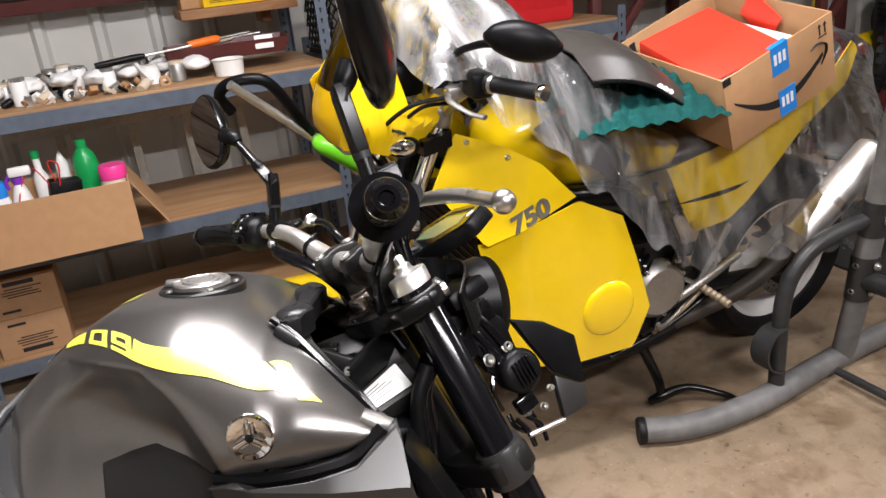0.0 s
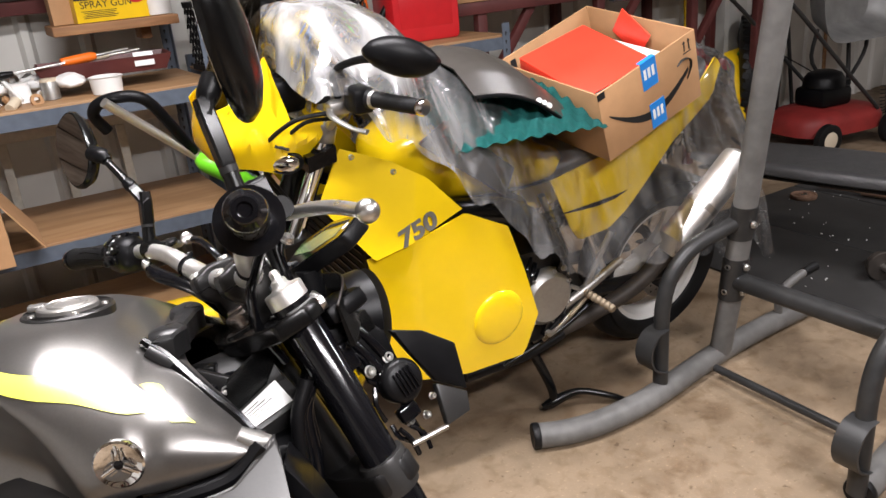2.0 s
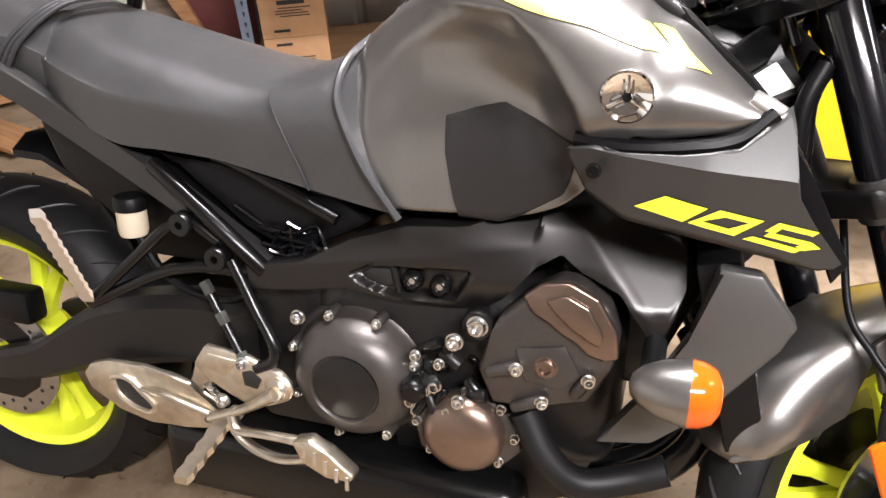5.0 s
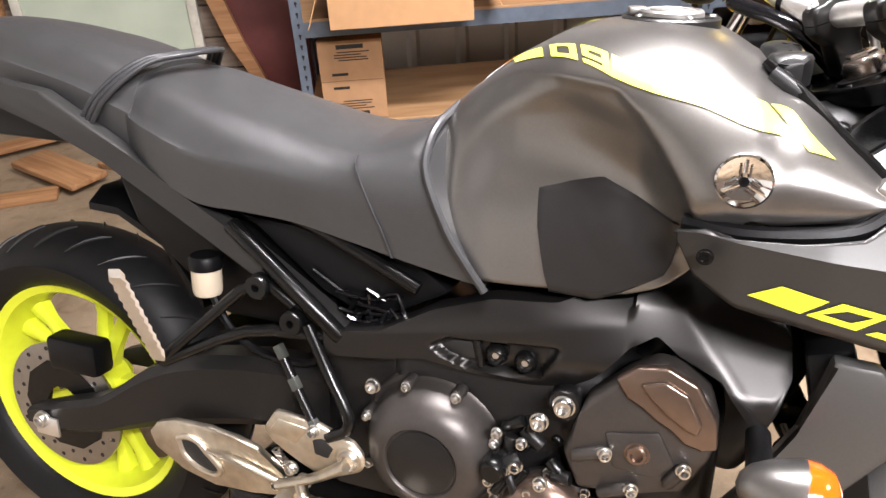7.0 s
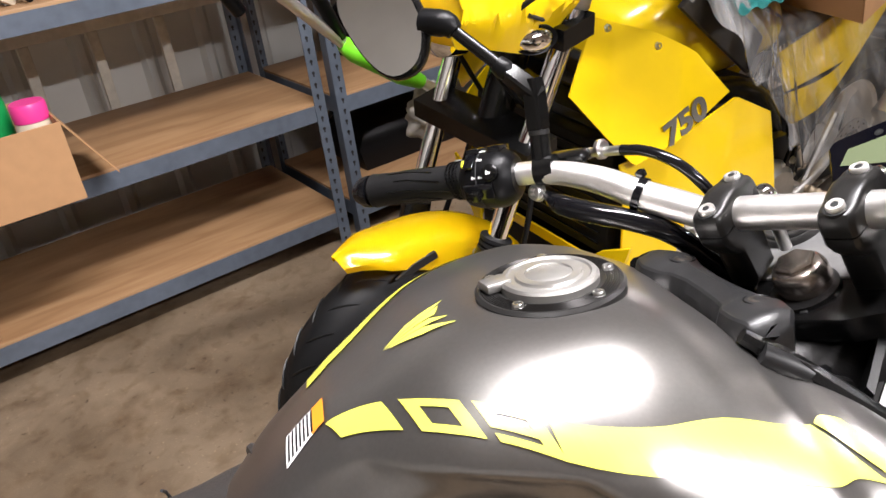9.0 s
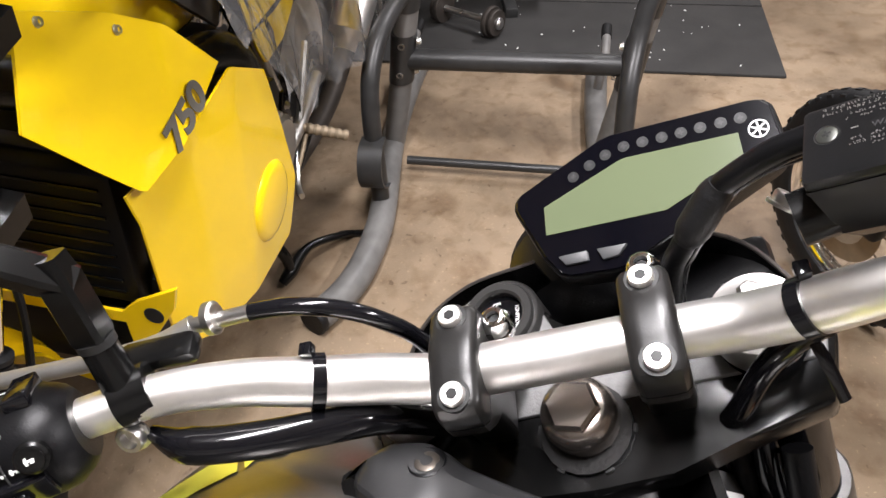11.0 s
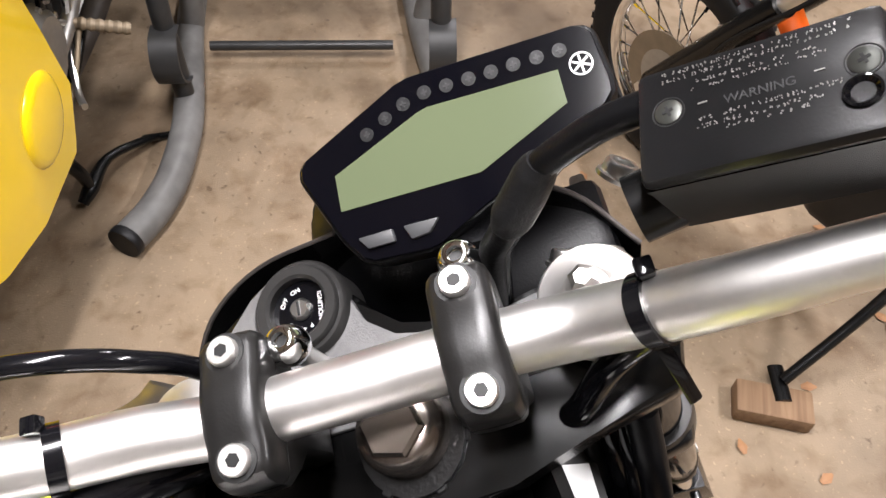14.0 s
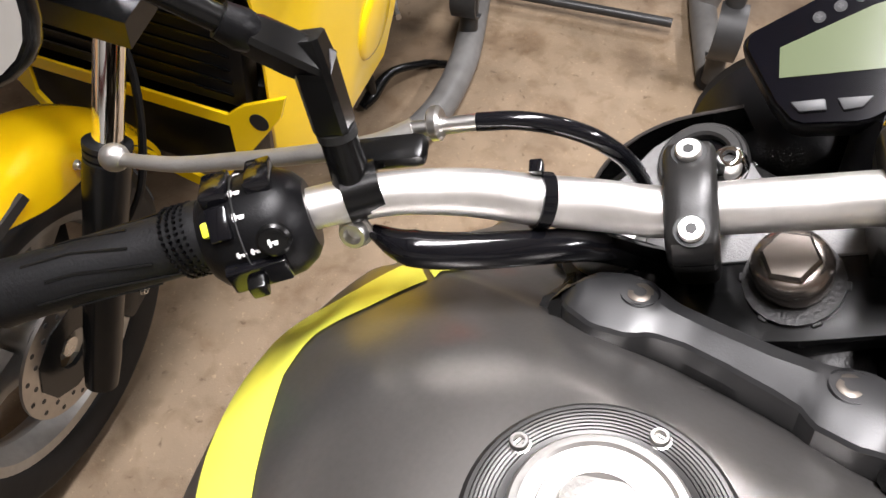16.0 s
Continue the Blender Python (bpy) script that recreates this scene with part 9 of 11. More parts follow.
# frame, engine, swing arm
for s in (1, -1):
    part("frame_spar", tube(B(), [(1.20, s * .05, .90), (1.02, s * .15, .80), (.72, s * .155, .72), (.56, s * .14, .56), (.50, s * .12, .38)], [.03, .034, .034, .03, .026], 12, 5, True, 1.2), M["black_satin"], yb, "black frame spar")
    part("seat_rail", tube(B(), [(.60, s * .12, .66), (.25, s * .12, .68), (-.05, s * .08, .86)], .014, 10, 5), M["black_satin"], yb)
    part("swing_arm", tube(B(), [(.50, s * .10, .36), (.25, s * .115, .335), (.0, s * .11, .31)], [.034, .03, .024], 12, 5, True, .7), M["engine"], yb, "dark swing arm")
    part("rear_shock_link", cyl(B(), (.42, s * .09, .62), (.30, s * .10, .38), .012), M["steel"], yb)
    peg = part("footpeg_bracket", tube(B(), [(.64, s * .20, .37), (.505, s * .22, .44), (.36, s * .22, .50)], [.012, .016, .012], 10, 4), M["cast"], yb, "cast footpeg bracket")
    part("strut", tube(B(), [(.505, s * .22, .44), (.40, s * .21, .60)], .009, 8), M["cast"], peg)
    part("strut", tube(B(), [(.505, s * .22, .44), (.64, s * .20, .52)], .007, 8), M["cast"], peg)
    part("footpeg", tube(B(), [(.505 - .02 * k / 14, s * (.22 + .11 * k / 14), .44 - .018 * k / 14) for k in range(15)], [.0135 if k % 2 else .0105 for k in range(15)], 12), M["dull_disc"], peg, "ribbed footpeg")
    part("pedal", tube(B(), [(.50, s * .21, .40), (.62, s * .25, .37), (.68, s * .28, .38)], .007, 8, 4), M["steel"], peg)
eng = part("crankcase", loft(B(), [[Vector((x, y * w_, z)) for x, z in ((.50, .34), (.62, .31), (.92, .32), (1.0, .40), (.97, .50), (.80, .62), (.58, .60), (.49, .45))] for y, w_ in ((-.20, 1), (-.12, 1.0), (.12, 1.0), (.20, 1))]), M["engine"], yb, "dark cast crankcase", None, 30)
part("clutch_cover", lathe(B(), [(0, .03), (.07, .03), (.085, .018), (.09, 0), (.09, -.02)], 32, Matrix.Translation((.64, .205, .46)) @ pose(0, 0, 0, -90, 0, 0)), M["cast"], eng, "round engine cover")
for k in range(7):
    a = 2 * math.pi * k / 7
    part("cover_bolt", bolt(B(), (.64 + .083 * math.cos(a), .222, .46 + .083 * math.sin(a)), (0, 1, 0), .006, .006), M["steel"], eng)
for s in (1, -1):
    fpl = part("frame_plate", prism(B(), [(.572, .575), (.600, .580), (.628, .500), (.626, .410), (.662, .345), (.630, .318), (.580, .340), (.575, .420), (.556, .460)], s * .216, s * .226, None, .003), M["black_gloss"], yb, "glossy black frame plate")
    for x, z, r_ in ((.592, .447, .011), (.640, .345, .009), (.590, .545, .008)):
        part("plate_bolt", bolt(B(), (x, s * .226, z), (0, s, 0), r_, .007), M["steel"], fpl)
    part("shift_rod", tube(B(), [(.505, s * .236, .425), (.58, s * .238, .375), (.665, s * .235, .333)], .0055, 8, 3), M["dull_disc"], fpl)
    part("stand_rod", tube(B(), [(.47, s * .232, .405), (.60, s * .225, .335), (.78, s * .200, .268)], .008, 10, 3), M["black_satin"], fpl)
    part("frame_rail", tube(B(), [(.56, s * .200, .300), (.70, s * .195, .270), (.90, s * .180, .265)], .016, 10, 3), M["black"], yb)
    for i in range(7):
        px_, pz_ = .66 + .014 * i, .55 + .022 * (i % 3)
        part("engine_hose", tube(B(), [(px_, s * .20, pz_), (px_ + .03, s * .222, pz_ - .03), (px_ + .05 * (i % 2), s * .215, pz_ - .09)], .005 + .002 * (i % 2), 8, 4), M["black_gloss"], eng)
part("cylinder_block", box(B(), (.92, 0, .66), (.22, .34, .24), pose(0, 0, 0, 0, 0, 0), .02), M["engine"], yb, "black cylinder block")
part("radiator", box(B(), (1.135, 0, .62), (.035, .36, .30), None, .006), M["engine"], yb, "dark radiator")
part("carburettor_cover", box(B(), (.70, 0, .69), (.12, .26, .10), None, .02), M["black"], yb)
for s in (1, -1):
    exh = part("silencer", tube(B(), [(.18, s * .235, .475), (.165, s * .237, .50), (.155, s * .238, .512), (-.055, s * .265, .735), (-.065, s * .266, .745), (-.075, s * .267, .755)], [.028, .032, .052, .052, .050, .030], 28), M["alu"], yb, "brushed aluminium silencer")
    part("silencer_band", cyl(B(), (.07, s * .249, .605), (.055, s * .251, .62), .0535, None, 28), M["steel"], exh)
    part("exhaust_pipe", tube(B(), [(.62, s * .16, .28), (.45, s * .20, .33), (.30, s * .225, .39), (.18, s * .235, .475)], [.024, .024, .026, .028], 16, 6), M["iron"], yb, "brown stained exhaust pipe")
rw = part("rear_wheel", lathe(B(), [(0, -.07), (.014, -.07), (.014, .07), (0, .07)], 16, Matrix.Translation((0, 0, .305)) @ ALONG_Y), M["steel"], yb)
wheel(rw, (0, 0, .305), .305, .222, .150, M["white"], 3, None, .06, .06, False)
brake_disc(rw, (0, .08, .305), .11, .07)
part("sprocket", lathe(B(), [(.07, -.003), (.105, -.003), (.105, .003), (.07, .003)], 40, Matrix.Translation((0, -.085, .305)) @ ALONG_Y, True), M["iron"], rw)
part("rear_hugger", loft(B(), [[Vector((.0 + r * math.cos(radians(a)), y, .305 + r * math.sin(radians(a)))) for y, r in ((-.085, .315), (-.06, .335), (.06, .335), (.085, .315), (.08, .31), (-.08, .31))] for a in range(50, 150, 10)]), M["black"], yb, "black inner mudguard", None, 50)
stand = part("side_stand", tube(B(), [(.66, .13, .30), (.62, .16, .20), (.588, .188, .11), (.580, .199, .055)], [.016, .016, .015, .013], 12, 4), M["black_satin"], yb, "black side stand with long foot")
part("stand_foot", tube(B(), [(.612, .185, .036), (.580, .199, .055), (.50, .222, .075), (.42, .285, .062), (.387, .306, .046)], [.012, .018, .011, .010, .009], 10, 4), M["black_satin"], stand)
part("stand_tip", tube(B(), [(.392, .272, .040), (.380, .335, .048)], .009, 8), M["black_satin"], stand)

# clip-on bars, grips, levers, mirrors
for s in (1, -1):
    bar = part("handlebar", tube(B(), [(1.235, s * .135, 1.045), (1.225, s * .20, 1.10), (1.205, s * .31, 1.155), (1.155, s * .435, 1.156)], .011, 14, 5), M["steel"], yb, "steel clip-on handlebar")
    part("bar_clamp", cyl(B(), (1.243, s * .135, 1.025), (1.232, s * .135, 1.065), .027, None, 20, .004), M["cast"], bar)
    part("grip", tube(B(), [(1.206, s * .315, 1.156), (1.204, s * .32, 1.156), (1.200, s * .33, 1.156), (1.158, s * .43, 1.156)], [.021, .021, .0165, .0165], 20), M["rubber"], bar, "black rubber grip")
    part("grip_collar", cyl(B(), (1.206, s * .315, 1.156), (1.200, s * .33, 1.156), .0195, None, 20, .002), M["steel"], bar)
    part("bar_end", cyl(B(), (1.158, s * .43, 1.156), (1.151, s * .446, 1.156), .0175, None, 20, .004), M["chrome"], bar)
    part("switch_box", box(B(), (1.215, s * .285, 1.150), (.05, .06, .055), None, .012), M["black"], bar)
    part("lever_perch", box(B(), (1.245, s * .235, 1.128), (.05, .045, .03), pose(0, 0, 0, 0, 0, 0), .008), M["cast"], bar)
    part("lever", tube(B(), [(1.262, s * .24, 1.128), (1.276, s * .28, 1.122), (1.262, s * .34, 1.110), (1.246, s * .375, 1.108)], [.009, .008, .006, .008], 12, 5, True, .6), M["cast"], bar, "aluminium lever")
    part("reservoir", cyl(B(), (1.27, s * .215, 1.14), (1.275, s * .215, 1.19), .021, None, 20, .004), M["black"], bar)
    ms = part("mirror_stem", tube(B(), [(1.235, s * .225, 1.14), (1.245, s * .235, 1.20), (1.225, s * .31, 1.235), (1.20, s * .365, 1.243)], .008, 12, 5), M["black"], bar)
    rows = []
    for i in range(9):
        f = i / 8
        r = math.sin(math.pi * min(1, f * .97 + .015)) ** .55
        rows.append([Vector((1.238 - .14 * f, s * (.365 + .05 * f) + .034 * r * math.cos(a), 1.262 - .03 * f + .040 * r * math.sin(a))) for a in [2 * math.pi * j / 18 for j in range(18)]])
    part("mirror", loft(B(), rows), M["black"], ms, "black teardrop mirror housing", None, 60)
part("cable", tube(B(), [(1.25, .24, 1.12), (1.34, .20, 1.10), (1.38, .10, 1.0), (1.30, .06, .85)], .005, 8, 6), M["rubber"], yb)
part("cable", tube(B(), [(1.24, .22, 1.10), (1.31, .17, 1.08), (1.36, .06, .95), (1.26, .08, .80)], .0045, 8, 6), M["rubber"], yb)
part("cable", tube(B(), [(1.24, -.22, 1.10), (1.33, -.17, 1.07), (1.38, -.04, .98), (1.28, -.06, .82)], .005, 8, 6), M["rubber"], yb)

# egg-crate foam lying over the tank
bm = B()
n1_, n2_ = 130, 110
g = []
for i in range(n1_ + 1):
    x = .97 - .47 * i / n1_
    r_ = []
    for j in range(n2_ + 1):
        y = -.20 + .46 * j / n2_
        z = .945 + .34 * max(-.02, min(.19, .25 - y)) + .02 * math.sin((x - .5) * 5) + .045 * max(0, x - .75) - .12 * max(0.0, y - .22)
        bump = (math.cos(x / .054 * 2 * math.pi) * math.cos(y / .054 * 2 * math.pi))
        r_.append(bm.verts.new((x + .012 * math.sin(y * 19), y, z + .011 * bump + .012)))
    g.append(r_)
for i in range(n1_):
    for j in range(n2_):
        bm.faces.new((g[i][j], g[i + 1][j], g[i + 1][j + 1], g[i][j + 1]))
bmesh.ops.solidify(bm, geom=bm.faces[:], thickness=0.016)
solo("foam_sheet", bm, M["foam"], YELLOW, "teal egg-crate foam sheet draped over the motorcycle tank", "foam", "", "", 60)

# smoked screen lying on the foam
rowA = [(.93, 1.162), (.86, 1.172), (.78, 1.158), (.70, 1.118), (.63, 1.068), (.57, 1.015), (.525, .970)]
rowB = [(.87, 1.080), (.81, 1.075), (.75, 1.062), (.69, 1.038), (.64, 1.006), (.595, .975), (.555, .945)]
bm = B()
loft(bm, [[Vector((x, -.12, z - .11)), Vector((x, -.07, z - .035)), Vector((x, .02, z)), Vector((x, .09, z + .003)), Vector(((x + x2) / 2, .155, (z + z2) / 2 + .022)), Vector((x2, .20, z2))] for (x, z), (x2, z2) in zip(rowA, rowB)], False, False)
bmesh.ops.subdivide_edges(bm, edges=bm.edges[:], cuts=2, use_grid_fill=True, smooth=0.6)
bmesh.ops.solidify(bm, geom=bm.faces[:], thickness=0.004)
sm = thing("smoked_screen", YELLOW, "smoked grey fairing screen lying on the foam", "windscreen")
part("shell", bm, M["smoke"], sm, "", None, 60)
for x, z in ((.672, 1.036), (.655, 1.027), (.638, 1.017)):
    part("rivet", lathe(B(), [(0, .003), (.006, .003), (.008, 0), (.008, -.004), (0, -.004)], 14, Matrix.Translation((x, .199, z)) @ pose(0, 0, 0, -60, 0, 0)), M["white"], sm)
part("edge_strip", tube(B(), [(x, .203, z - .002) for x, z in rowB], .005, 8, 4), M["black"], sm)

# cardboard box on the seat, with a binder in it
BOX = pose(0.800, 1.176, 1.005, 8.5, -20.1, 23.3)
L_, D_, H_ = 0.366, 0.421, 0.210
cb = thing("cardboard_box", BOX, "open brown cardboard box on the motorcycle seat", "box")
T_ = .005
part("front_wall", box(B(), (L_ / 2, T_ / 2, -H_ / 2), (L_, T_, H_), None, .0015), M["card"], cb)
part("back_wall", box(B(), (L_ / 2, D_ - T_ / 2, -H_ / 2), (L_, T_, H_), None, .0015), M["card"], cb)
part("side_wall", box(B(), (T_ / 2, D_ / 2, -H_ / 2), (T_, D_ - 2 * T_, H_), None, .0015), M["card"], cb)
part("side_wall", box(B(), (L_ - T_ / 2, D_ / 2, -H_ / 2), (T_, D_ - 2 * T_, H_), None, .0015), M["card"], cb)
part("bottom", box(B(), (L_ / 2, D_ / 2, -H_ + T_ / 2), (L_ - 2 * T_, D_ - 2 * T_, T_)), M["card"], cb)
part("corner_mark", box(B(), (.012, -.0006, -.010), (.026, .0012, .020)), M["ink_and_shade"], cb, "black printed mark")
up_, dn_ = [], []
for i in range(21):
    f = i / 20
    x = .026 + .300 * f
    z = -.080 - .082 * math.sin(math.pi * min(1, f * .93)) * (1 - .1 * f) - .004 * f
    w = .0015 + .011 * math.sin(math.pi * min(1.0, f * .85 + .03))
    up_.append((x, z + w))
    dn_.append((x, z - w))
bm = B()
loft(bm, [[Vector((a[0], -.0004, a[1])), Vector((b[0], -.0004, b[1])), Vector((b[0], -.0014, b[1])), Vector((a[0], -.0014, a[1]))] for a, b in zip(up_, dn_)])
part("printed_arc", bm, M["ink_and_shade"], cb, "black printed curve")
bm = B()
tube(bm, [(.285, -.001, -.072), (.305, -.001, -.062), (.332, -.001, -.070), (.334, -.001, -.095), (.318, -.001, -.128)], [.003, .008, .009, .008, .002], 8, 4, True, .1)
part("printed_hook", bm, M["ink_and_shade"], cb, "black printed hook")
for x in (.320, .338):
    part("up_mark", prism(B(), [(x - .002, -.045), (x - .002, -.022), (x - .006, -.022), (x, -.013), (x + .006, -.022), (x + .002, -.022), (x + .002, -.045)], -.0012, 0), M["ink_and_shade"], cb)
part("up_mark", box(B(), (.329, -.0006, -.050), (.030, .0012, .003)), M["ink_and_shade"], cb)
for x0, z0, z1 in ((.158, -.078, .004), (.170, -.205, -.128)):
    tp = part("tape_strip", box(B(), (x0 + .026, -.0009, (z0 + z1) / 2), (.056, .0014, z1 - z0)), M["blue"], cb, "bright blue tape strip")
    for k in range(3):
        part("print_bar", box(B(), (x0 + .010 + .015 * k, -.0018, (z0 + z1) / 2 + .004), (.009, .0006, .030)), M["label"], tp)
part("tape_strip", box(B(), (.184, .006, .003), (.056, .014, .0014)), M["blue"], cb, "bright blue tape strip")
part("inside_mark", box(B(), (.05, D_ - T_ - .0006, -.045), (.020, .0012, .055)), M["ink_and_shade"], cb)
bd = thing("ring_binder", BOX @ Matrix.Translation((.135, .19, -.022)) @ pose(0, 0, 0, 7, 3, -4), "red-orange ring binder lying in the box", "binder")
part("cover", box(B(), (0, 0, .012), (.235, .30, .004), None, .0015), M["binder"], bd)
part("back_cover", box(B(), (0, 0, -.030), (.235, .30, .004), None, .0015), M["binder"], bd)
part("spine", box(B(), (-.118, 0, -.009), (.004, .30, .046), None, .0015), M["binder"], bd)
part("pages", box(B(), (.004, 0, -.010), (.215, .285, .034)), M["label"], bd)
solo("red_folder", box(B(), (0, 0, 0), (.004, .12, .10), None, .001), M["binder"], BOX @ Matrix.Translation((.352, .23, -.050)) @ pose(0, 0, 0, 35, 0, 0), "red folder corner standing in the box", "folder")
solo("paper_stack", box(B(), (0, 0, 0), (.30, .36, .13), None, .004), M["label"], BOX @ Matrix.Translation((.185, .21, -.138)), "stack of papers in the bottom of the box", "papers")

# clear plastic sheet over bars, tank, seat and tail
TOPZ = [(1.31, 1.19), (1.29, 1.27), (1.25, 1.31), (1.16, 1.315), (1.07, 1.30), (.99, 1.215), (.90, 1.15), (.80, 1.10), (.70, 1.01), (.60, .905), (.48, .865), (.36, .872), (.22, .91), (.10, .97), (.0, 1.0), (-.08, 1.06), (-.13, 1.03), (-.20, .88), (-.28, .74), (-.33, .62)]
LOWZ = [(1.31, 1.15), (1.29, 1.17), (1.25, 1.15), (1.16, 1.08), (1.07, 1.00), (.99, .93), (.90, .83), (.80, .73), (.70, .63), (.60, .545), (.48, .505), (.36, .52), (.22, .49), (.10, .47), (.0, .455), (-.08, .45), (-.13, .44), (-.20, .42), (-.28, .36), (-.33, .32)]
NOISE = noise.noise


def lerp_table(tab, x):
    for (a, za), (b, zb) in zip(tab, tab[1:]):
        if b <= x <= a:
            f = (x - b) / (a - b)
            return zb + (za - zb) * f
    return tab[-1][1] if x < tab[-1][0] else tab[0][1]


bm = B()
g = []
NX, NT = 190, 90
for i in range(NX + 1):
    x = 1.31 - 1.64 * i / NX
    zt, zl = lerp_table(TOPZ, x), lerp_table(LOWZ, x)
    row = []
    hw = .17 + .03 * math.exp(-((x - 1.15) / .14) ** 2)
    for j in range(NT + 1):
        f = j / NT * 2 - 1
        s = 1 if f > 0 else -1
        a = abs(f)
        zlo = zl + (.015 * math.sin(x * 31) + .012 * math.sin(x * 57 + 1)) - (.12 if s < 0 else 0)
        if a < .32:
            q = a / .32
            y, z = hw * .78 * q, zt - .028 * q * q
        else:
            q = (a - .32) / .68
            y = hw * .78 + (.135 + .02 * math.sin(x * 9)) * q ** .8
            z = zt - .028 + (zlo - zt + .028) * (q ** 1.15)
        p = Vector((x, s * y, z))
        fold = NOISE(Vector((x * 7 + z * 5, z * 2.2, s * 3))) * .020 + (1 - abs(NOISE(Vector((x * 15 - z * 8, z * 3, 7 + s))))) * .018
        p.y += s * fold * (.35 + .9 * a)
        p.z += .012 * NOISE(Vector((x * 9, y * 12, 2))) * (1 - .5 * a)
        p.x += .02 * NOISE(Vector((z * 9, x * 4, 5 + s)))
        row.append(bm.verts.new(p))
    g.append(row)
for i in range(NX):
    for j in range(NT):
        bm.faces.new((g[i][j], g[i + 1][j], g[i + 1][j + 1], g[i][j + 1]))
sheet = solo("plastic_sheet", bm, M["film"], YELLOW, "crumpled clear plastic sheet over the yellow motorcycle", "plastic sheet", "", "", 70)

# ---- string trimmer: grip, handle, gloves ----
part("throttle_grip", tube(B(), [(-.262, 1.42, .905), (-.242, 1.385, .896), (-.20, 1.385, .870), (-.15, 1.395, .83), (-.106, 1.412, .797)], [.018, .026, .028, .026, .016], 16, 4), M["lime"], tr, "bright green grip")
part("loop_handle", tube(B(), [(-.455, 1.31, 1.025), (-.472, 1.285, 1.075), (-.43, 1.268, 1.108), (-.345, 1.276, 1.104), (-.300, 1.33, 1.02), (-.27, 1.39, .93)], .015, 12, 6), M["black"], tr, "black bent handle")
part("cable_guide", tube(B(), [(-.30, 1.40, .97), (-.20, 1.40, .90), (-.10, 1.42, .83)], .004, 8, 4), M["rubber"], tr)
gl = B()
bmesh.ops.create_icosphere(gl, subdivisions=4, radius=1, matrix=Matrix.Translation((-.10, 1.445, .72)) @ Matrix.Diagonal((.05, .03, .055, 1)))
for v in gl.verts:
    v.co += (v.co - Vector((-.10, 1.445, .72))).normalized() * (.030 * NOISE(v.co * 28) + .012 * NOISE(v.co * 70))
solo("work_glove", gl, M["glove"], Matrix(), "crumpled grey work glove hung on the trimmer shaft", "glove", "", "", 70)

# ---- tubular fitness stand beside the motorcycles ----
fs = thing("fitness_stand", Matrix(), "grey and black tubular dip stand on the floor", "fitness stand")
MID, ALNG, ACRS = Vector((1.340, 1.120, 0)), Vector((.890, .456, 0)), Vector((-.456, .890, 0))


def other(p):
    """The same place on the stand's second side frame."""
    return Vector(p) + Vector((.280, -.570, 0))


def same(p):
    return Vector(p)


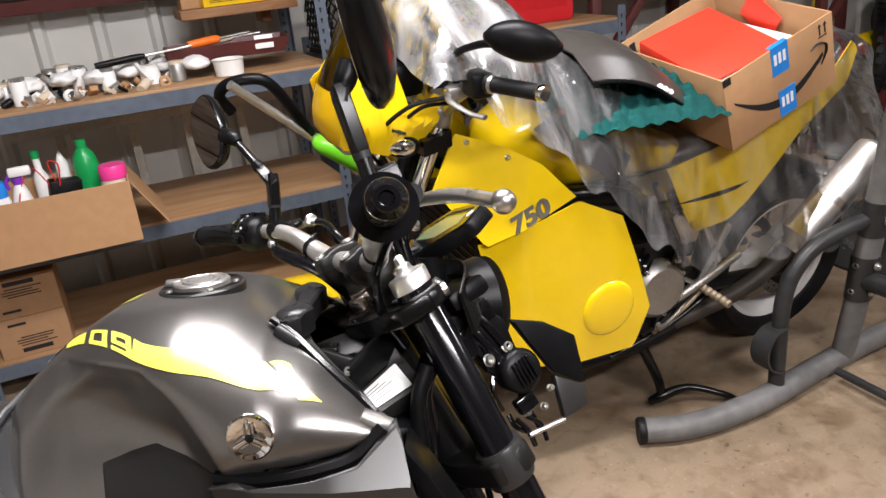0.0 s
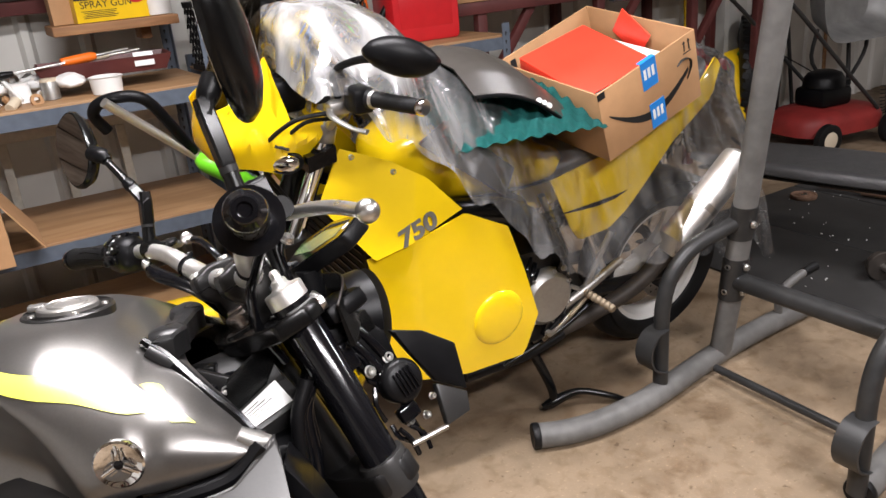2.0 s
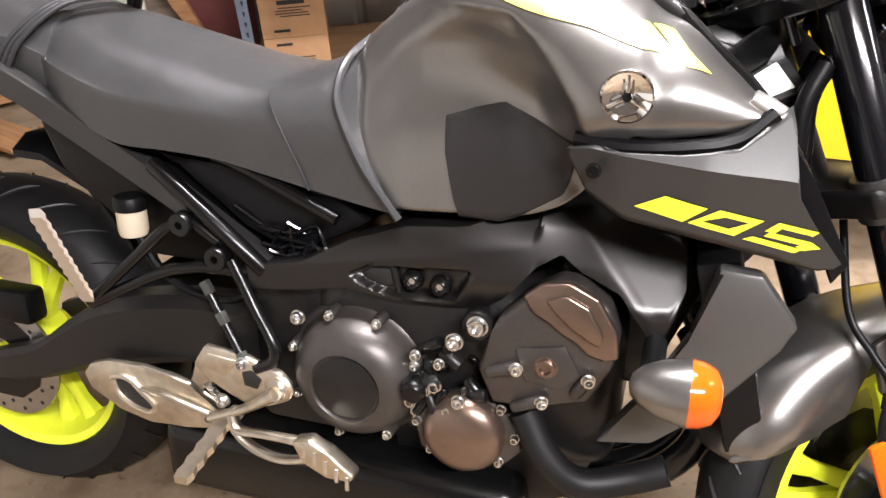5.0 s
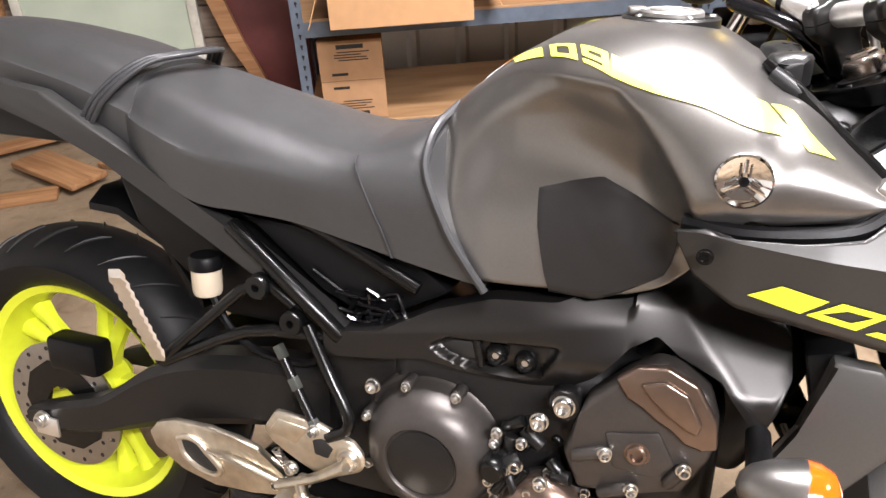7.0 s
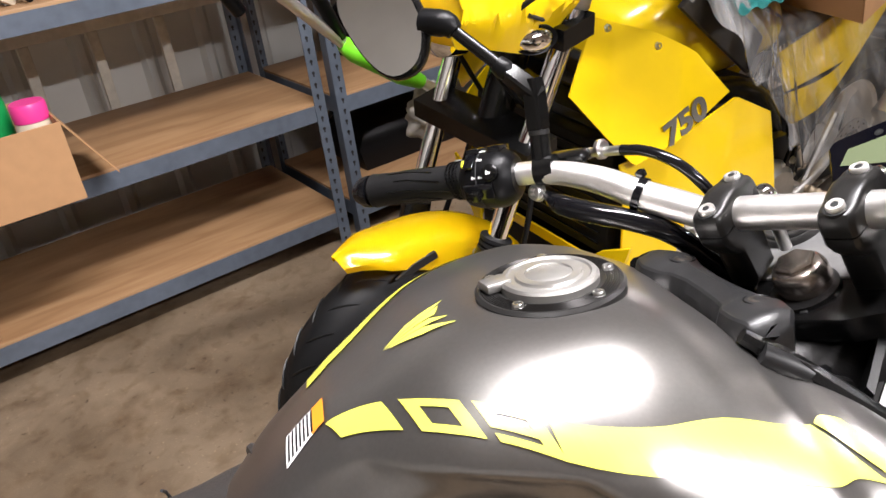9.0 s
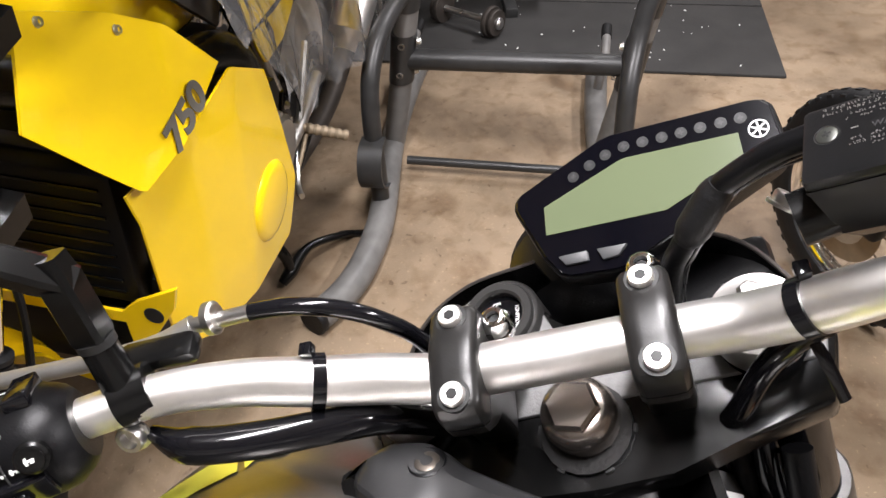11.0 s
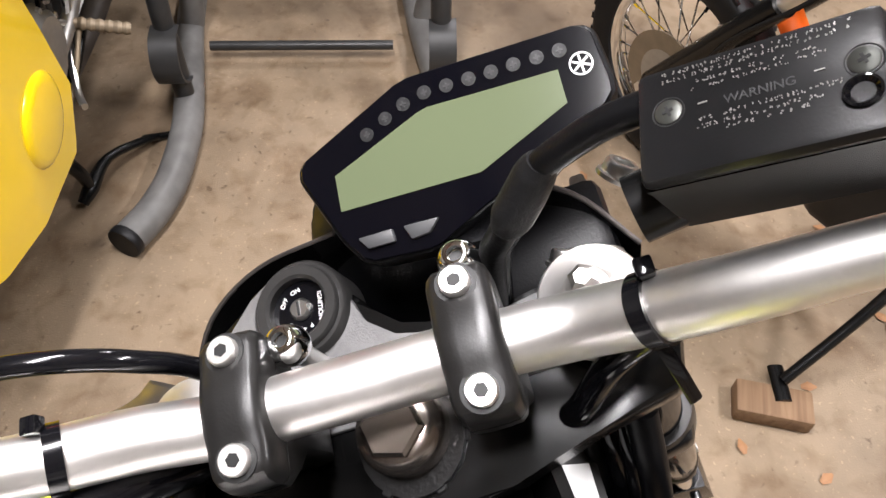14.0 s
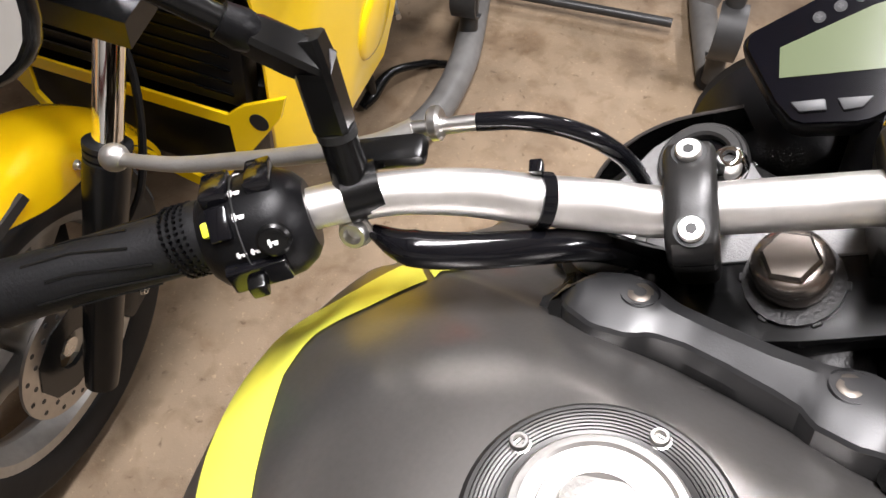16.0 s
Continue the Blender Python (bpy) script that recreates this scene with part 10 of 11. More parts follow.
for side in (same, other):
    run = ((.582, 1.13, .037), (.680, 1.128, .037), (.785, 1.150, .037), (.92, 1.208, .037), (1.030, 1.272, .037), (1.306, 1.455, .037), (1.538, 1.584, .037), (1.782, 1.702, .037))
    run = run if side is same else run[4:]
    ft = part("foot_tube", tube(B(), [side(p) for p in run], .037, 24, 5), M["tube_grey"], fs, "grey painted foot tube")
    for a, b in ((run[0], run[1]), (run[-1], run[-2])):
        d = (Vector(b) - Vector(a)).normalized()
        part("end_cap", cyl(B(), side(Vector(a) - d * .004), side(Vector(a) + d * .018), .0395, None, 24, .004), M["rubber"], ft, "black rubber end cap")
    post = part("post", tube(B(), [side((1.300, 1.440, .05)), side((1.303, 1.40, .25)), side((1.306, 1.21, 1.29)), side((1.309, 1.115, 2.02))], .030, 20, 0, True, 1.25), M["tube_grey"], fs, "tall grey painted post")
    part("sleeve", tube(B(), [side((1.3035, 1.395, .27)), side((1.304, 1.372, .42))], .0335, 20, 0, True, 1.25), M["tube_black"], post)
    part("sleeve", tube(B(), [side((1.304, 1.358, .49)), side((1.305, 1.338, .60))], .0335, 20, 0, True, 1.25), M["tube_black"], post)
    part("sleeve", tube(B(), [side((1.307, 1.185, 1.42)), side((1.308, 1.160, 1.62))], .0335, 20, 0, True, 1.25), M["tube_black"], post)
    for z, y in ((.30, 1.391), (.39, 1.377), (.54, 1.349)):
        c = side((1.304, y, z))
        part("post_bolt", bolt(B(), c - ACRS * (.040 if side is same else -.040), -ACRS if side is same else ACRS, .010, .008), M["steel"], post)
        part("post_bolt", bolt(B(), c - ALNG * .034, -ALNG, .010, .008), M["steel"], post)
    part("foot_loop", tube(B(), [side(p) for p in ((1.023, 1.272, .04), (1.024, 1.275, .20), (1.030, 1.280, .33), (1.060, 1.292, .42), (1.130, 1.312, .49), (1.230, 1.338, .525), (1.295, 1.348, .545))], .024, 18, 5), M["tube_black"], fs, "black bent support tube")
    strap = [Vector(p) for p in ((1.018, 1.270, .262), (.985, 1.256, .252), (.960, 1.244, .220), (.955, 1.242, .180), (.972, 1.250, .140), (1.004, 1.264, .118), (1.020, 1.272, .116))]
    part("foot_strap", loft(B(), [[side(p + ACRS * .032), side(p - ACRS * .032), side(p - ACRS * .032 + Vector((.007, .003, 0))), side(p + ACRS * .032 + Vector((.007, .003, 0)))] for p in spline(strap, 4)]), M["tube_black"], fs, "black steel strap")
    part("hook_step", tube(B(), [side(p) for p in ((1.60, 1.612, .06), (1.592, 1.60, .13), (1.62, 1.605, .175), (1.70, 1.64, .20), (1.74, 1.66, .205))], .015, 14, 5), M["tube_grey"], fs, "small bent grey tube")
    part("hook_tip", tube(B(), [side((1.70, 1.64, .20)), side((1.76, 1.668, .207))], .0175, 14), M["rubber"], fs)
    if side is other:
        continue
    part("upper_arm", tube(B(), [side(p) for p in ((1.307, 1.20, 1.46), (1.15, 1.13, 1.50), (.98, 1.04, 1.48), (.915, 1.003, 1.40), (.905, .998, 1.33))], .018, 16, 5), M["tube_black"], fs, "black bent upper arm")
    part("foam_grip", tube(B(), [side(p) for p in ((.905, .998, 1.335), (.897, .993, 1.297), (.860, .975, 1.274), (.760, .923, 1.276))], [.024, .025, .026, .025], 18, 5), M["rubber"], fs, "black foam grip")
part("floor_bar", tube(B(), [(1.239, 1.345, .045), (1.441, .899, .045)], .013, 14), M["tube_black"], fs, "thin black floor bar")
part("cross_bar", tube(B(), [(1.304, 1.385, .335), other((1.304, 1.385, .335))], .030, 20), M["tube_black"], fs, "thick black cross bar")
part("back_bar", tube(B(), [(1.308, 1.13, 1.90), other((1.308, 1.13, 1.90))], .026, 20), M["tube_black"], fs)

# ---- rubber mats, bench and weights ----
for k, (u0, u1) in enumerate(((2.40, 3.00), (3.012, 3.60), (3.612, 4.25))):
    solo("rubber_mat", box(B(), ((u0 + u1) / 2, .62, .006), (u1 - u0, 2.25, .012), None, .004), M["matrub"], ROOM, "black rubber gym mat on the concrete", "mat", "gym mats")
random.seed(4)
bm = B()
for k in range(170):
    u, v = random.uniform(2.42, 4.2), random.uniform(-.4, 1.7)
    s = random.uniform(.0015, .004)
    box(bm, (u, v, .0125 + s / 3), (s * 2, s, s), Matrix.Translation((u, v, 0)) @ Matrix.Rotation(random.uniform(0, 3), 4, "Z") @ Matrix.Translation((-u, -v, 0)))
solo("grit", bm, M["label"], ROOM, "pale crumbs of grit on the mats", "grit", "", "stuff")


def plate(u, v, r, z=.012, tilt=None, mat_="iron", label="small cast iron weight plate on the mat"):
    ob = thing("weight_plate", ROOM @ Matrix.Translation((u, v, z)) @ (tilt or Matrix()), label, "weight plate", "weight plates")
    part("disc", lathe(B(), [(.016, .004), (.016, .020), (.030, .022), (.036, .016), (r * .80, .014), (r * .86, .021), (r * .97, .021), (r, .016), (r, .004), (r * .97, 0), (.02, 0)], 40, None, True), M[mat_], ob)
    part("bore", lathe(B(), [(.0135, .002), (.0162, .002), (.0162, .0225), (.0135, .0225)], 20, None, True), M["steel"], ob)
    return ob


plate(3.46, 1.58, .066, .012, None, "rust")
plate(3.37, .91, .075, .012, None, "rust")
plate(3.24, .69, .10)
plate(3.24, .69, .085, .034)
plate(3.55, .30, .12)
plate(3.77, .48, .09, .012, None, "rust")
plate(3.62, .33, .11, .034)
bbn = thing("weight_bench", ROOM @ Matrix.Translation((2.92, 1.03, 0)) @ pose(0, 0, 0, 0, 0, -77), "black padded weight bench on the gym mats", "bench")
sec = []
for i in range(17):
    f = i / 16
    x = -.66 + 1.32 * f
    r = min(1, math.sin(math.pi * min(1, max(0, f * .96 + .02))) ** .18)
    sec.append([Vector((x, y * .20 * r, .395 + z * .03 * r)) for y, z in ((-1, -.7), (-1, .5), (-.94, .9), (-.8, 1), (.8, 1), (.94, .9), (1, .5), (1, -.7), (.9, -1), (-.9, -1))])
part("pad", loft(B(), sec), M["vinyl"], bbn, "black vinyl pad", None, 50)
part("pad_board", box(B(), (0, 0, .358), (1.20, .32, .014), None, .003), M["black"], bbn)
part("spine_tube", box(B(), (0, 0, .325), (1.24, .05, .05), None, .005), M["tube_black"], bbn)
for x in (-.46, .50):
    part("leg", box(B(), (x, 0, .165), (.045, .045, .30), None, .004), M["tube_black"], bbn)
    part("foot_bar", box(B(), (x, 0, .030), (.05, .44, .04), None, .004), M["tube_black"], bbn)
part("leg_roller", cyl(B(), (.66, -.17, .26), (.66, .17, .26), .05, None, 24, .012), M["rubber"], bbn, "black foam roller")
part("roller_arm", tube(B(), [(.50, 0, .33), (.62, 0, .33), (.66, 0, .26)], .018, 12, 4), M["tube_black"], bbn)
bbl = thing("barbell", ROOM, "rusty barbell lying on the gym mats", "barbell")
part("bar", tube(B(), [(3.62, 1.60, .045), (3.80, .55, .045)], .014, 14), M["rust"], bbl)
part("sleeve", tube(B(), [(3.655, 1.38, .045), (3.69, 1.18, .045)], .022, 16), M["rust"], bbl)
part("collar", tube(B(), [(3.69, 1.18, .045), (3.694, 1.155, .045)], .030, 16), M["iron"], bbl)
for u, v, rz in ((2.70, .66, 60), (3.50, .19, 25)):
    dbm = ROOM @ Matrix.Translation((u, v, .072)) @ pose(0, 0, 0, 0, 0, rz)
    db = thing("dumbbell", dbm, "black iron dumbbell on the mat", "dumbbell", "dumbbells")
    part("handle", tube(B(), [(-.17, 0, 0), (.17, 0, 0)], .013, 14), M["steel"], db)
    for x in (-.12, .12):
        for k, r in ((0, .060), (1, .052)):
            part("disc", cyl(B(), (x + (.022 * k if x > 0 else -.022 * k) - .010, 0, 0), (x + (.022 * k if x > 0 else -.022 * k) + .010, 0, 0), r, None, 28, .004), M["iron"], db)
        part("collar", cyl(B(), (x * 1.30 - .008, 0, 0), (x * 1.30 + .008, 0, 0), .024, None, 16, .003), M["steel"], db)

# ---- workbench along the wall ----
wb = thing("workbench", ROOM, "long wooden workbench with dark red legs by the wall", "workbench")
for k in range(3):
    part("top_board", box(B(), (3.10, 2.525 + .145 * k, 1.165), (2.35, .142, .040), None, .003), M["bench_wood"], wb)
part("front_rail", box(B(), (3.10, 2.48, 1.115), (2.30, .035, .06), None, .003), M["maroon"], wb)
for u in (2.10, 2.88, 3.62, 4.22):
    for v in (2.50, 2.86):
        part("leg", box(B(), (u, v, .57), (.055, .045, 1.14), None, .004), M["maroon"], wb)
    part("brace", box(B(), (0, 0, 0), (.045, .035, .56), Matrix.Translation((u + .20, 2.51, .93)) @ pose(0, 0, 0, 0, 38, 0), .003), M["maroon"], wb)
part("back_board", box(B(), (3.10, 2.90, 1.20), (2.35, .02, .10), None, .003), M["bench_wood"], wb)


def window_frame(u, v, z, w, h, tilt, rz=0):
    ob = thing("window_frame", ROOM @ Matrix.Translation((u, v, z)) @ pose(0, 0, 0, tilt, 0, rz), "aluminium storm window frame on the workbench", "window frame", "stored window frames")
    for x in (-w / 2, 0, w / 2):
        part("stile", box(B(), (x, 0, h / 2), (.030, .022, h), None, .003), M["alu"], ob)
    for zz in (.015, h - .015):
        part("rail", box(B(), (0, .001, zz), (w - .034, .020, .030), None, .003), M["alu"], ob)
    for x in (-w / 4, w / 4):
        part("pane", box(B(), (x, 0, h / 2), (w / 2 - .034, .004, h - .064)), M["glass"], ob)


window_frame(2.70, 2.60, 1.186, .80, .55, -8)
window_frame(2.95, 2.68, 1.186, .90, .62, -10)
window_frame(3.50, 2.66, 1.186, .60, .50, -9)
random.seed(9)
for k, (u, v) in enumerate(((3.20, 2.56), (3.86, 2.58), (4.00, 2.62), (4.12, 2.56), (3.75, 2.62))):
    h, r = random.uniform(.10, .2), random.uniform(.03, .05)
    solo("paint_tin", lathe(B(), [(0, 0), (r, 0), (r * 1.03, .004), (r, .008), (r, h - .01), (r * 1.04, h - .006), (r * 1.04, h), (r * .9, h), (r * .88, h - .006), (0, h - .006)], 24), M[("steel", "pink", "white", "card2", "iron")[k]], ROOM @ Matrix.Translation((u, v, 1.186)), "small tin standing on the workbench", "tin", "tins on the workbench")
tb = thing("tool_box", ROOM @ Matrix.Translation((2.38, 2.62, .0)), "black plastic case under the workbench", "case")
part("case", box(B(), (0, 0, .20), (.45, .25, .40), None, .02), M["black"], tb)
part("lid", box(B(), (0, 0, .42), (.46, .26, .04), None, .012), M["black"], tb)

# ---- garden things by the wall ----
bag = thing("soil_bag", ROOM @ Matrix.Translation((4.34, 2.62, 0)) @ pose(0, 0, 0, -9, 0, 14), "yellow and green plastic bag of potting soil", "soil bag")
rows = []
for i in range(15):
    f = i / 14
    wv = .225 * (1 - .12 * abs(f - .4)) * (1 if f < .93 else .9)
    dp = .105 * math.sin(math.pi * min(1, f * .94 + .09)) ** .55 + .006
    rows.append([Vector((wv * math.copysign(abs(math.cos(a)) ** .55, math.cos(a)) + .008 * NOISE(Vector((f * 9, a, 1))), dp * math.sin(a) + .012 * NOISE(Vector((f * 7, a * 2, 4))), .62 * f)) for a in [2 * math.pi * j / 32 for j in range(32)]])
bd_ = part("bag_body", loft(B(), rows), M["bag_yellow"], bag, "shiny yellow plastic bag", None, 60)


def bag_y(f):
    return -(.105 * math.sin(math.pi * min(1, f * .94 + .09)) ** .55 + .006) - .010


def bag_print(name, x0, x1, z0, z1, material):
    rows_ = []
    for k in range(9):
        z = z0 + (z1 - z0) * k / 8
        y = bag_y(z / .62)
        rows_.append([Vector((x0 + (x1 - x0) * j / 8, y + 1.3 * ((x0 + (x1 - x0) * j / 8)) ** 2, z)) for j in range(9)])
    b_ = B()
    loft(b_, rows_, False, False)
    bmesh.ops.solidify(b_, geom=b_.faces[:], thickness=.002)
    part(name, b_, M[material], bd_)


bag_print("green_band", -.19, .19, .50, .60, "green")
bag_print("dark_crest", -.13, -.02, .515, .585, "ink_and_shade")
bag_print("red_band", -.19, .18, .26, .31, "red")
bag_print("flower_print", .0, .12, .08, .19, "pink")
for k in range(5):
    bag_print("picture", -.16 + .07 * k, -.12 + .07 * k, .36, .40, "card2")
ty = thing("truck_tyre", ROOM @ Matrix.Translation((4.52, 2.70, .405)) @ pose(0, 0, 0, 0, 0, 40) @ ALONG_Y, "black off-road truck tyre standing against the wall", "tyre")
pr = [(.21, -.09), (.23, -.115), (.31, -.13), (.365, -.118), (.395, -.09), (.398, 0), (.395, .09), (.365, .118), (.31, .13), (.23, .115), (.21, .09), (.22, .0)]
part("carcass", lathe(B(), pr, 64, None, True), M["rubber"], ty, "", None, 40)
bm = B()
for i in range(40):
    a = 2 * math.pi * i / 40
    for z, off in ((-.088, 0), (-.03, .5), (.03, 0), (.088, .5)):
        aa = a + off * 2 * math.pi / 40
        box(bm, (0, 0, 0), (.020, .040, .046), Matrix.Rotation(aa, 4, "Z") @ Matrix.Translation((.400 if abs(z) < .05 else .394, 0, z)) @ pose(0, 0, 0, 18 if off else -18, 0, 0), .003, 1)
ob = part("tread_block", bm, M["rubber"], ty)
tagged(ob, "", "", "", "stuff")
mw = thing("lawn_mower", ROOM @ Matrix.Translation((4.58, 2.22, 0)) @ pose(0, 0, 0, 0, 0, -8), "red push lawn mower with black engine and handle", "lawn mower")
rows = []
for z, k in ((.10, 1.0), (.17, 1.0), (.21, .95), (.235, .80), (.25, .55)):
    rows.append([Vector((.36 * k * math.copysign(abs(math.cos(a)) ** .6, math.cos(a)), .25 * k * math.copysign(abs(math.sin(a)) ** .6, math.sin(a)), z)) for a in [2 * math.pi * j / 32 for j in range(32)]])
part("deck", loft(B(), rows), M["mower_red"], mw, "faded red steel deck", None, 50)
part("engine", box(B(), (-.02, 0, .31), (.26, .24, .12), None, .03), M["black"], mw)
part("engine_shroud", lathe(B(), [(0, .10), (.06, .10), (.10, .085), (.125, .05), (.13, 0), (0, 0)], 32, Matrix.Translation((-.02, 0, .37))), M["black"], mw, "black round engine shroud")
part("fuel_cap", lathe(B(), [(0, .03), (.025, .03), (.028, 0)], 16, Matrix.Translation((.11, -.06, .37))), M["black"], mw)
for x in (-.27, .29):
    for y in (-.28, .28):
        r = .10
        wl = part("wheel", lathe(B(), [(.0, -.02), (.05, -.024), (.07, -.022), (r * .86, -.024), (r, -.018), (r, .018), (r * .86, .024), (.07, .022), (.05, .024), (0, .02)], 32, Matrix.Translation((x, y, r)) @ ALONG_Y), M["rubber"], mw, "dusty black wheel")
        part("wheel_disc", lathe(B(), [(0, -.03), (.03, -.03), (.055, -.025), (.055, .025), (.03, .03), (0, .03)], 24, Matrix.Translation((x, y, r)) @ ALONG_Y), M["tan"], wl)
for y in (-.22, .22):
    part("handle_tube", tube(B(), [(.22, y, .22), (-.10, y, .50), (-.52, y, .88), (-.70, y, 1.02)], .0125, 12, 3), M["tube_black"], mw)
part("handle_bar", tube(B(), [(-.70, -.22, 1.02), (-.72, -.20, 1.035), (-.72, .20, 1.035), (-.70, .22, 1.02)], .0125, 12, 3), M["tube_black"], mw)
part("control_bail", tube(B(), [(-.62, -.21, .97), (-.66, -.18, 1.05), (-.67, .18, 1.05), (-.62, .21, .97)], .005, 8, 4), M["steel"], mw)
part("pull_cord", tube(B(), [(-.02, .1, .45), (-.30, .2, .64), (-.40, .22, .78)], .004, 8, 4), M["rubber"], mw)
wbr = thing("wheelbarrow_tray", ROOM @ Matrix.Translation((4.95, 2.38, .60)) @ pose(0, 0, 0, 82, 0, -6), "galvanised wheelbarrow tray hung up by the wall", "wheelbarrow")
rows = []
for z, k in ((0, .70), (.004, .74), (.10, .88), (.20, 1.0), (.205, 1.03), (.20, 1.03), (.10, .865), (.012, .72), (.010, .70)):
    rows.append([Vector((.38 * k * math.copysign(abs(math.cos(a)) ** .35, math.cos(a)), .42 + .42 * k * math.copysign(abs(math.sin(a)) ** .35, math.sin(a)), z)) for a in [2 * math.pi * j / 36 for j in range(36)]])
part("tray", loft(B(), rows), M["galv"], wbr, "dull scratched zinc tray", None, 50)
part("wheel_bracket", tube(B(), [(-.25, .1, .03), (-.25, -.12, -.02), (0, -.30, -.02), (.25, -.12, -.02), (.25, .1, .03)], .013, 12, 4), M["tube_black"], wbr)
part("leg", tube(B(), [(.10, .05, -.01), (.10, -.55, -.04)], .014, 12), M["tube_black"], wbr)
rk = thing("leaf_rake", ROOM @ Matrix.Translation((5.62, 2.35, .10)) @ pose(0, 0, 0, 0, 48, 20), "black fan leaf rake with a pale wooden handle", "rake")
part("handle", tube(B(), [(.0, 0, .28), (.0, 0, 1.45)], .013, 12), M["pale_wood"], rk, "pale wooden handle")
part("ferrule", cyl(B(), (0, 0, .24), (0, 0, .31), .016), M["label"], rk)
for k in range(17):
    a = radians(-34 + 68 * k / 16)
    part("tine", tube(B(), [(0, 0, .27), (.22 * math.sin(a), 0, .27 - .22 * math.cos(a)), (.40 * math.sin(a), .02, .27 - .40 * math.cos(a)), (.42 * math.sin(a), .05, .27 - .41 * math.cos(a))], .0035, 6), M["black"], rk)
part("tine_brace", tube(B(), [(.24 * math.sin(radians(-34 + 68 * k / 8)), .004, .27 - .24 * math.cos(radians(-34 + 68 * k / 8))) for k in range(9)], .006, 8), M["black"], rk)
for u, a, h, mm_, nm in ((5.40, 5, 1.35, "lumber", "shovel"), (5.05, -4, 1.5, "tube_black", "pole"), (4.86, 3, 1.8, "tube_black", "pole"), (3.92, 2, 1.5, "bag_yellow", "pole")):
    solo(nm, tube(B(), [(0, 0, 0), (0, 0, h)], .014, 12), M[mm_], ROOM @ Matrix.Translation((u, 2.76, 0)) @ pose(0, 0, 0, -5, a, 0), "long handled garden tool leaning on the wall" if nm == "shovel" else "slim pole leaning against the ribbed wall", nm, "poles at the wall")
solo("red_bucket", lathe(B(), [(0, 0), (.10, 0), (.135, .26), (.14, .265), (.14, .275), (.132, .27), (.098, .006), (0, .006)], 28), M["red"], ROOM @ Matrix.Translation((6.05, 2.45, 0)), "red plastic bucket by the wall", "bucket")

# ---- small orange dirt bike in front of the grey motorcycle ----
DIRT = Matrix.Translation((1.345, .150, 0)) @ pose(0, 0, 0, 0, 0, 55) @ pose(0, 0, 0, -3, 0, 0) @ Matrix.Scale(1.09, 4)
db = thing("dirt_bike", DIRT, "small orange dirt bike with spoked wheel, on its stand", "dirt bike")
dw = part("front_wheel", lathe(B(), [(0, -.04), (.03, -.04), (.034, -.02), (.022, 0), (.034, .02), (.03, .04), (0, .04)], 24, Matrix.Translation((0, 0, .245)) @ ALONG_Y), M["steel"], db, "spoked front wheel")
pr = spline([(.182, -.024, 0), (.20, -.032, 0), (.225, -.030, 0), (.240, -.018, 0), (.245, 0, 0)], 3)
pr = [(p.x, p.y) for p in pr]
pr += [(r, -z) for r, z in pr[::-1][1:]] + [(.178, 0)]
tyd = part("tyre", lathe(B(), pr, 64, Matrix.Translation((0, 0, .245)) @ ALONG_Y, True), M["rubber"], dw, "black knobbly tyre", None, 50)
bm = B()
for i in range(44):
    for z in (-.020, 0, .020):
        box(bm, (0, 0, 0), (.006, .014, .011), Matrix.Translation((0, 0, .245)) @ ALONG_Y @ Matrix.Rotation(2 * math.pi * (i + (.5 if z == 0 else 0)) / 44, 4, "Z") @ Matrix.Translation((.243 if z == 0 else .236, 0, z)))
tagged(part("tread_knob", bm, M["rubber"], tyd), "", "", "", "stuff")
part("rim", lathe(B(), [(.185, -.024), (.188, -.020), (.176, -.016), (.166, -.008), (.164, 0), (.166, .008), (.176, .016), (.188, .020), (.185, .024), (.178, .014), (.178, -.014)], 64, Matrix.Translation((0, 0, .245)) @ ALONG_Y, True), M["chrome"], dw, "polished aluminium rim")
for i in range(32):
    a = 2 * math.pi * i / 32
    s = 1 if i % 2 else -1
    b_ = a + (.55 if (i // 2) % 2 else -.55)
    part("spoke", tube(B(), [(.031 * math.cos(b_), s * .028, .245 + .031 * math.sin(b_)), (.166 * math.cos(a), s * .004, .245 + .166 * math.sin(a))], .0017, 6), M["chrome"], dw)
    part("nipple", tube(B(), [(.154 * math.cos(a), s * .006, .245 + .154 * math.sin(a)), (.168 * math.cos(a), s * .004, .245 + .168 * math.sin(a))], .0035, 6), M["chrome"], dw)
dd = part("brake_disc", lathe(B(), [(.055, -.0015), (.095, -.0015), (.095, .0015), (.055, .0015)], 40, Matrix.Translation((0, .045, .245)) @ ALONG_Y, True), M["dull_disc"], dw, "brown dusty brake disc")
part("disc_carrier", lathe(B(), [(.02, -.002), (.057, -.002), (.057, .002), (.02, .002)], 24, Matrix.Translation((0, .045, .245)) @ ALONG_Y, True), M["cast"], dd)
for s in (1, -1):
    part("fork_lower", tube(B(), [(.012, s * .072, .205), (0, s * .072, .245), (-.215, s * .072, .541)], [.016, .023, .023], 18), M["black_satin"], db, "black fork lower")
    part("fork_tube", cyl(B(), (-.20, s * .072, .52), (-.33, s * .072, .70), .0155, None, 18), M["alu"], db, "worn steel fork tube")
    part("axle_nut", cyl(B(), (0, s * .094, .245), (0, s * .106, .245), .013, None, 6), M["steel"], db)
part("fork_brace", box(B(), (-.30, 0, .66), (.06, .19, .03), pose(0, 0, 0, 0, 0, 0), .006), M["black_satin"], db)
part("brake_caliper", box(B(), (-.075, .062, .285), (.06, .035, .045), pose(0, 0, 0, 0, 0, 0), .01), M["black"], db)
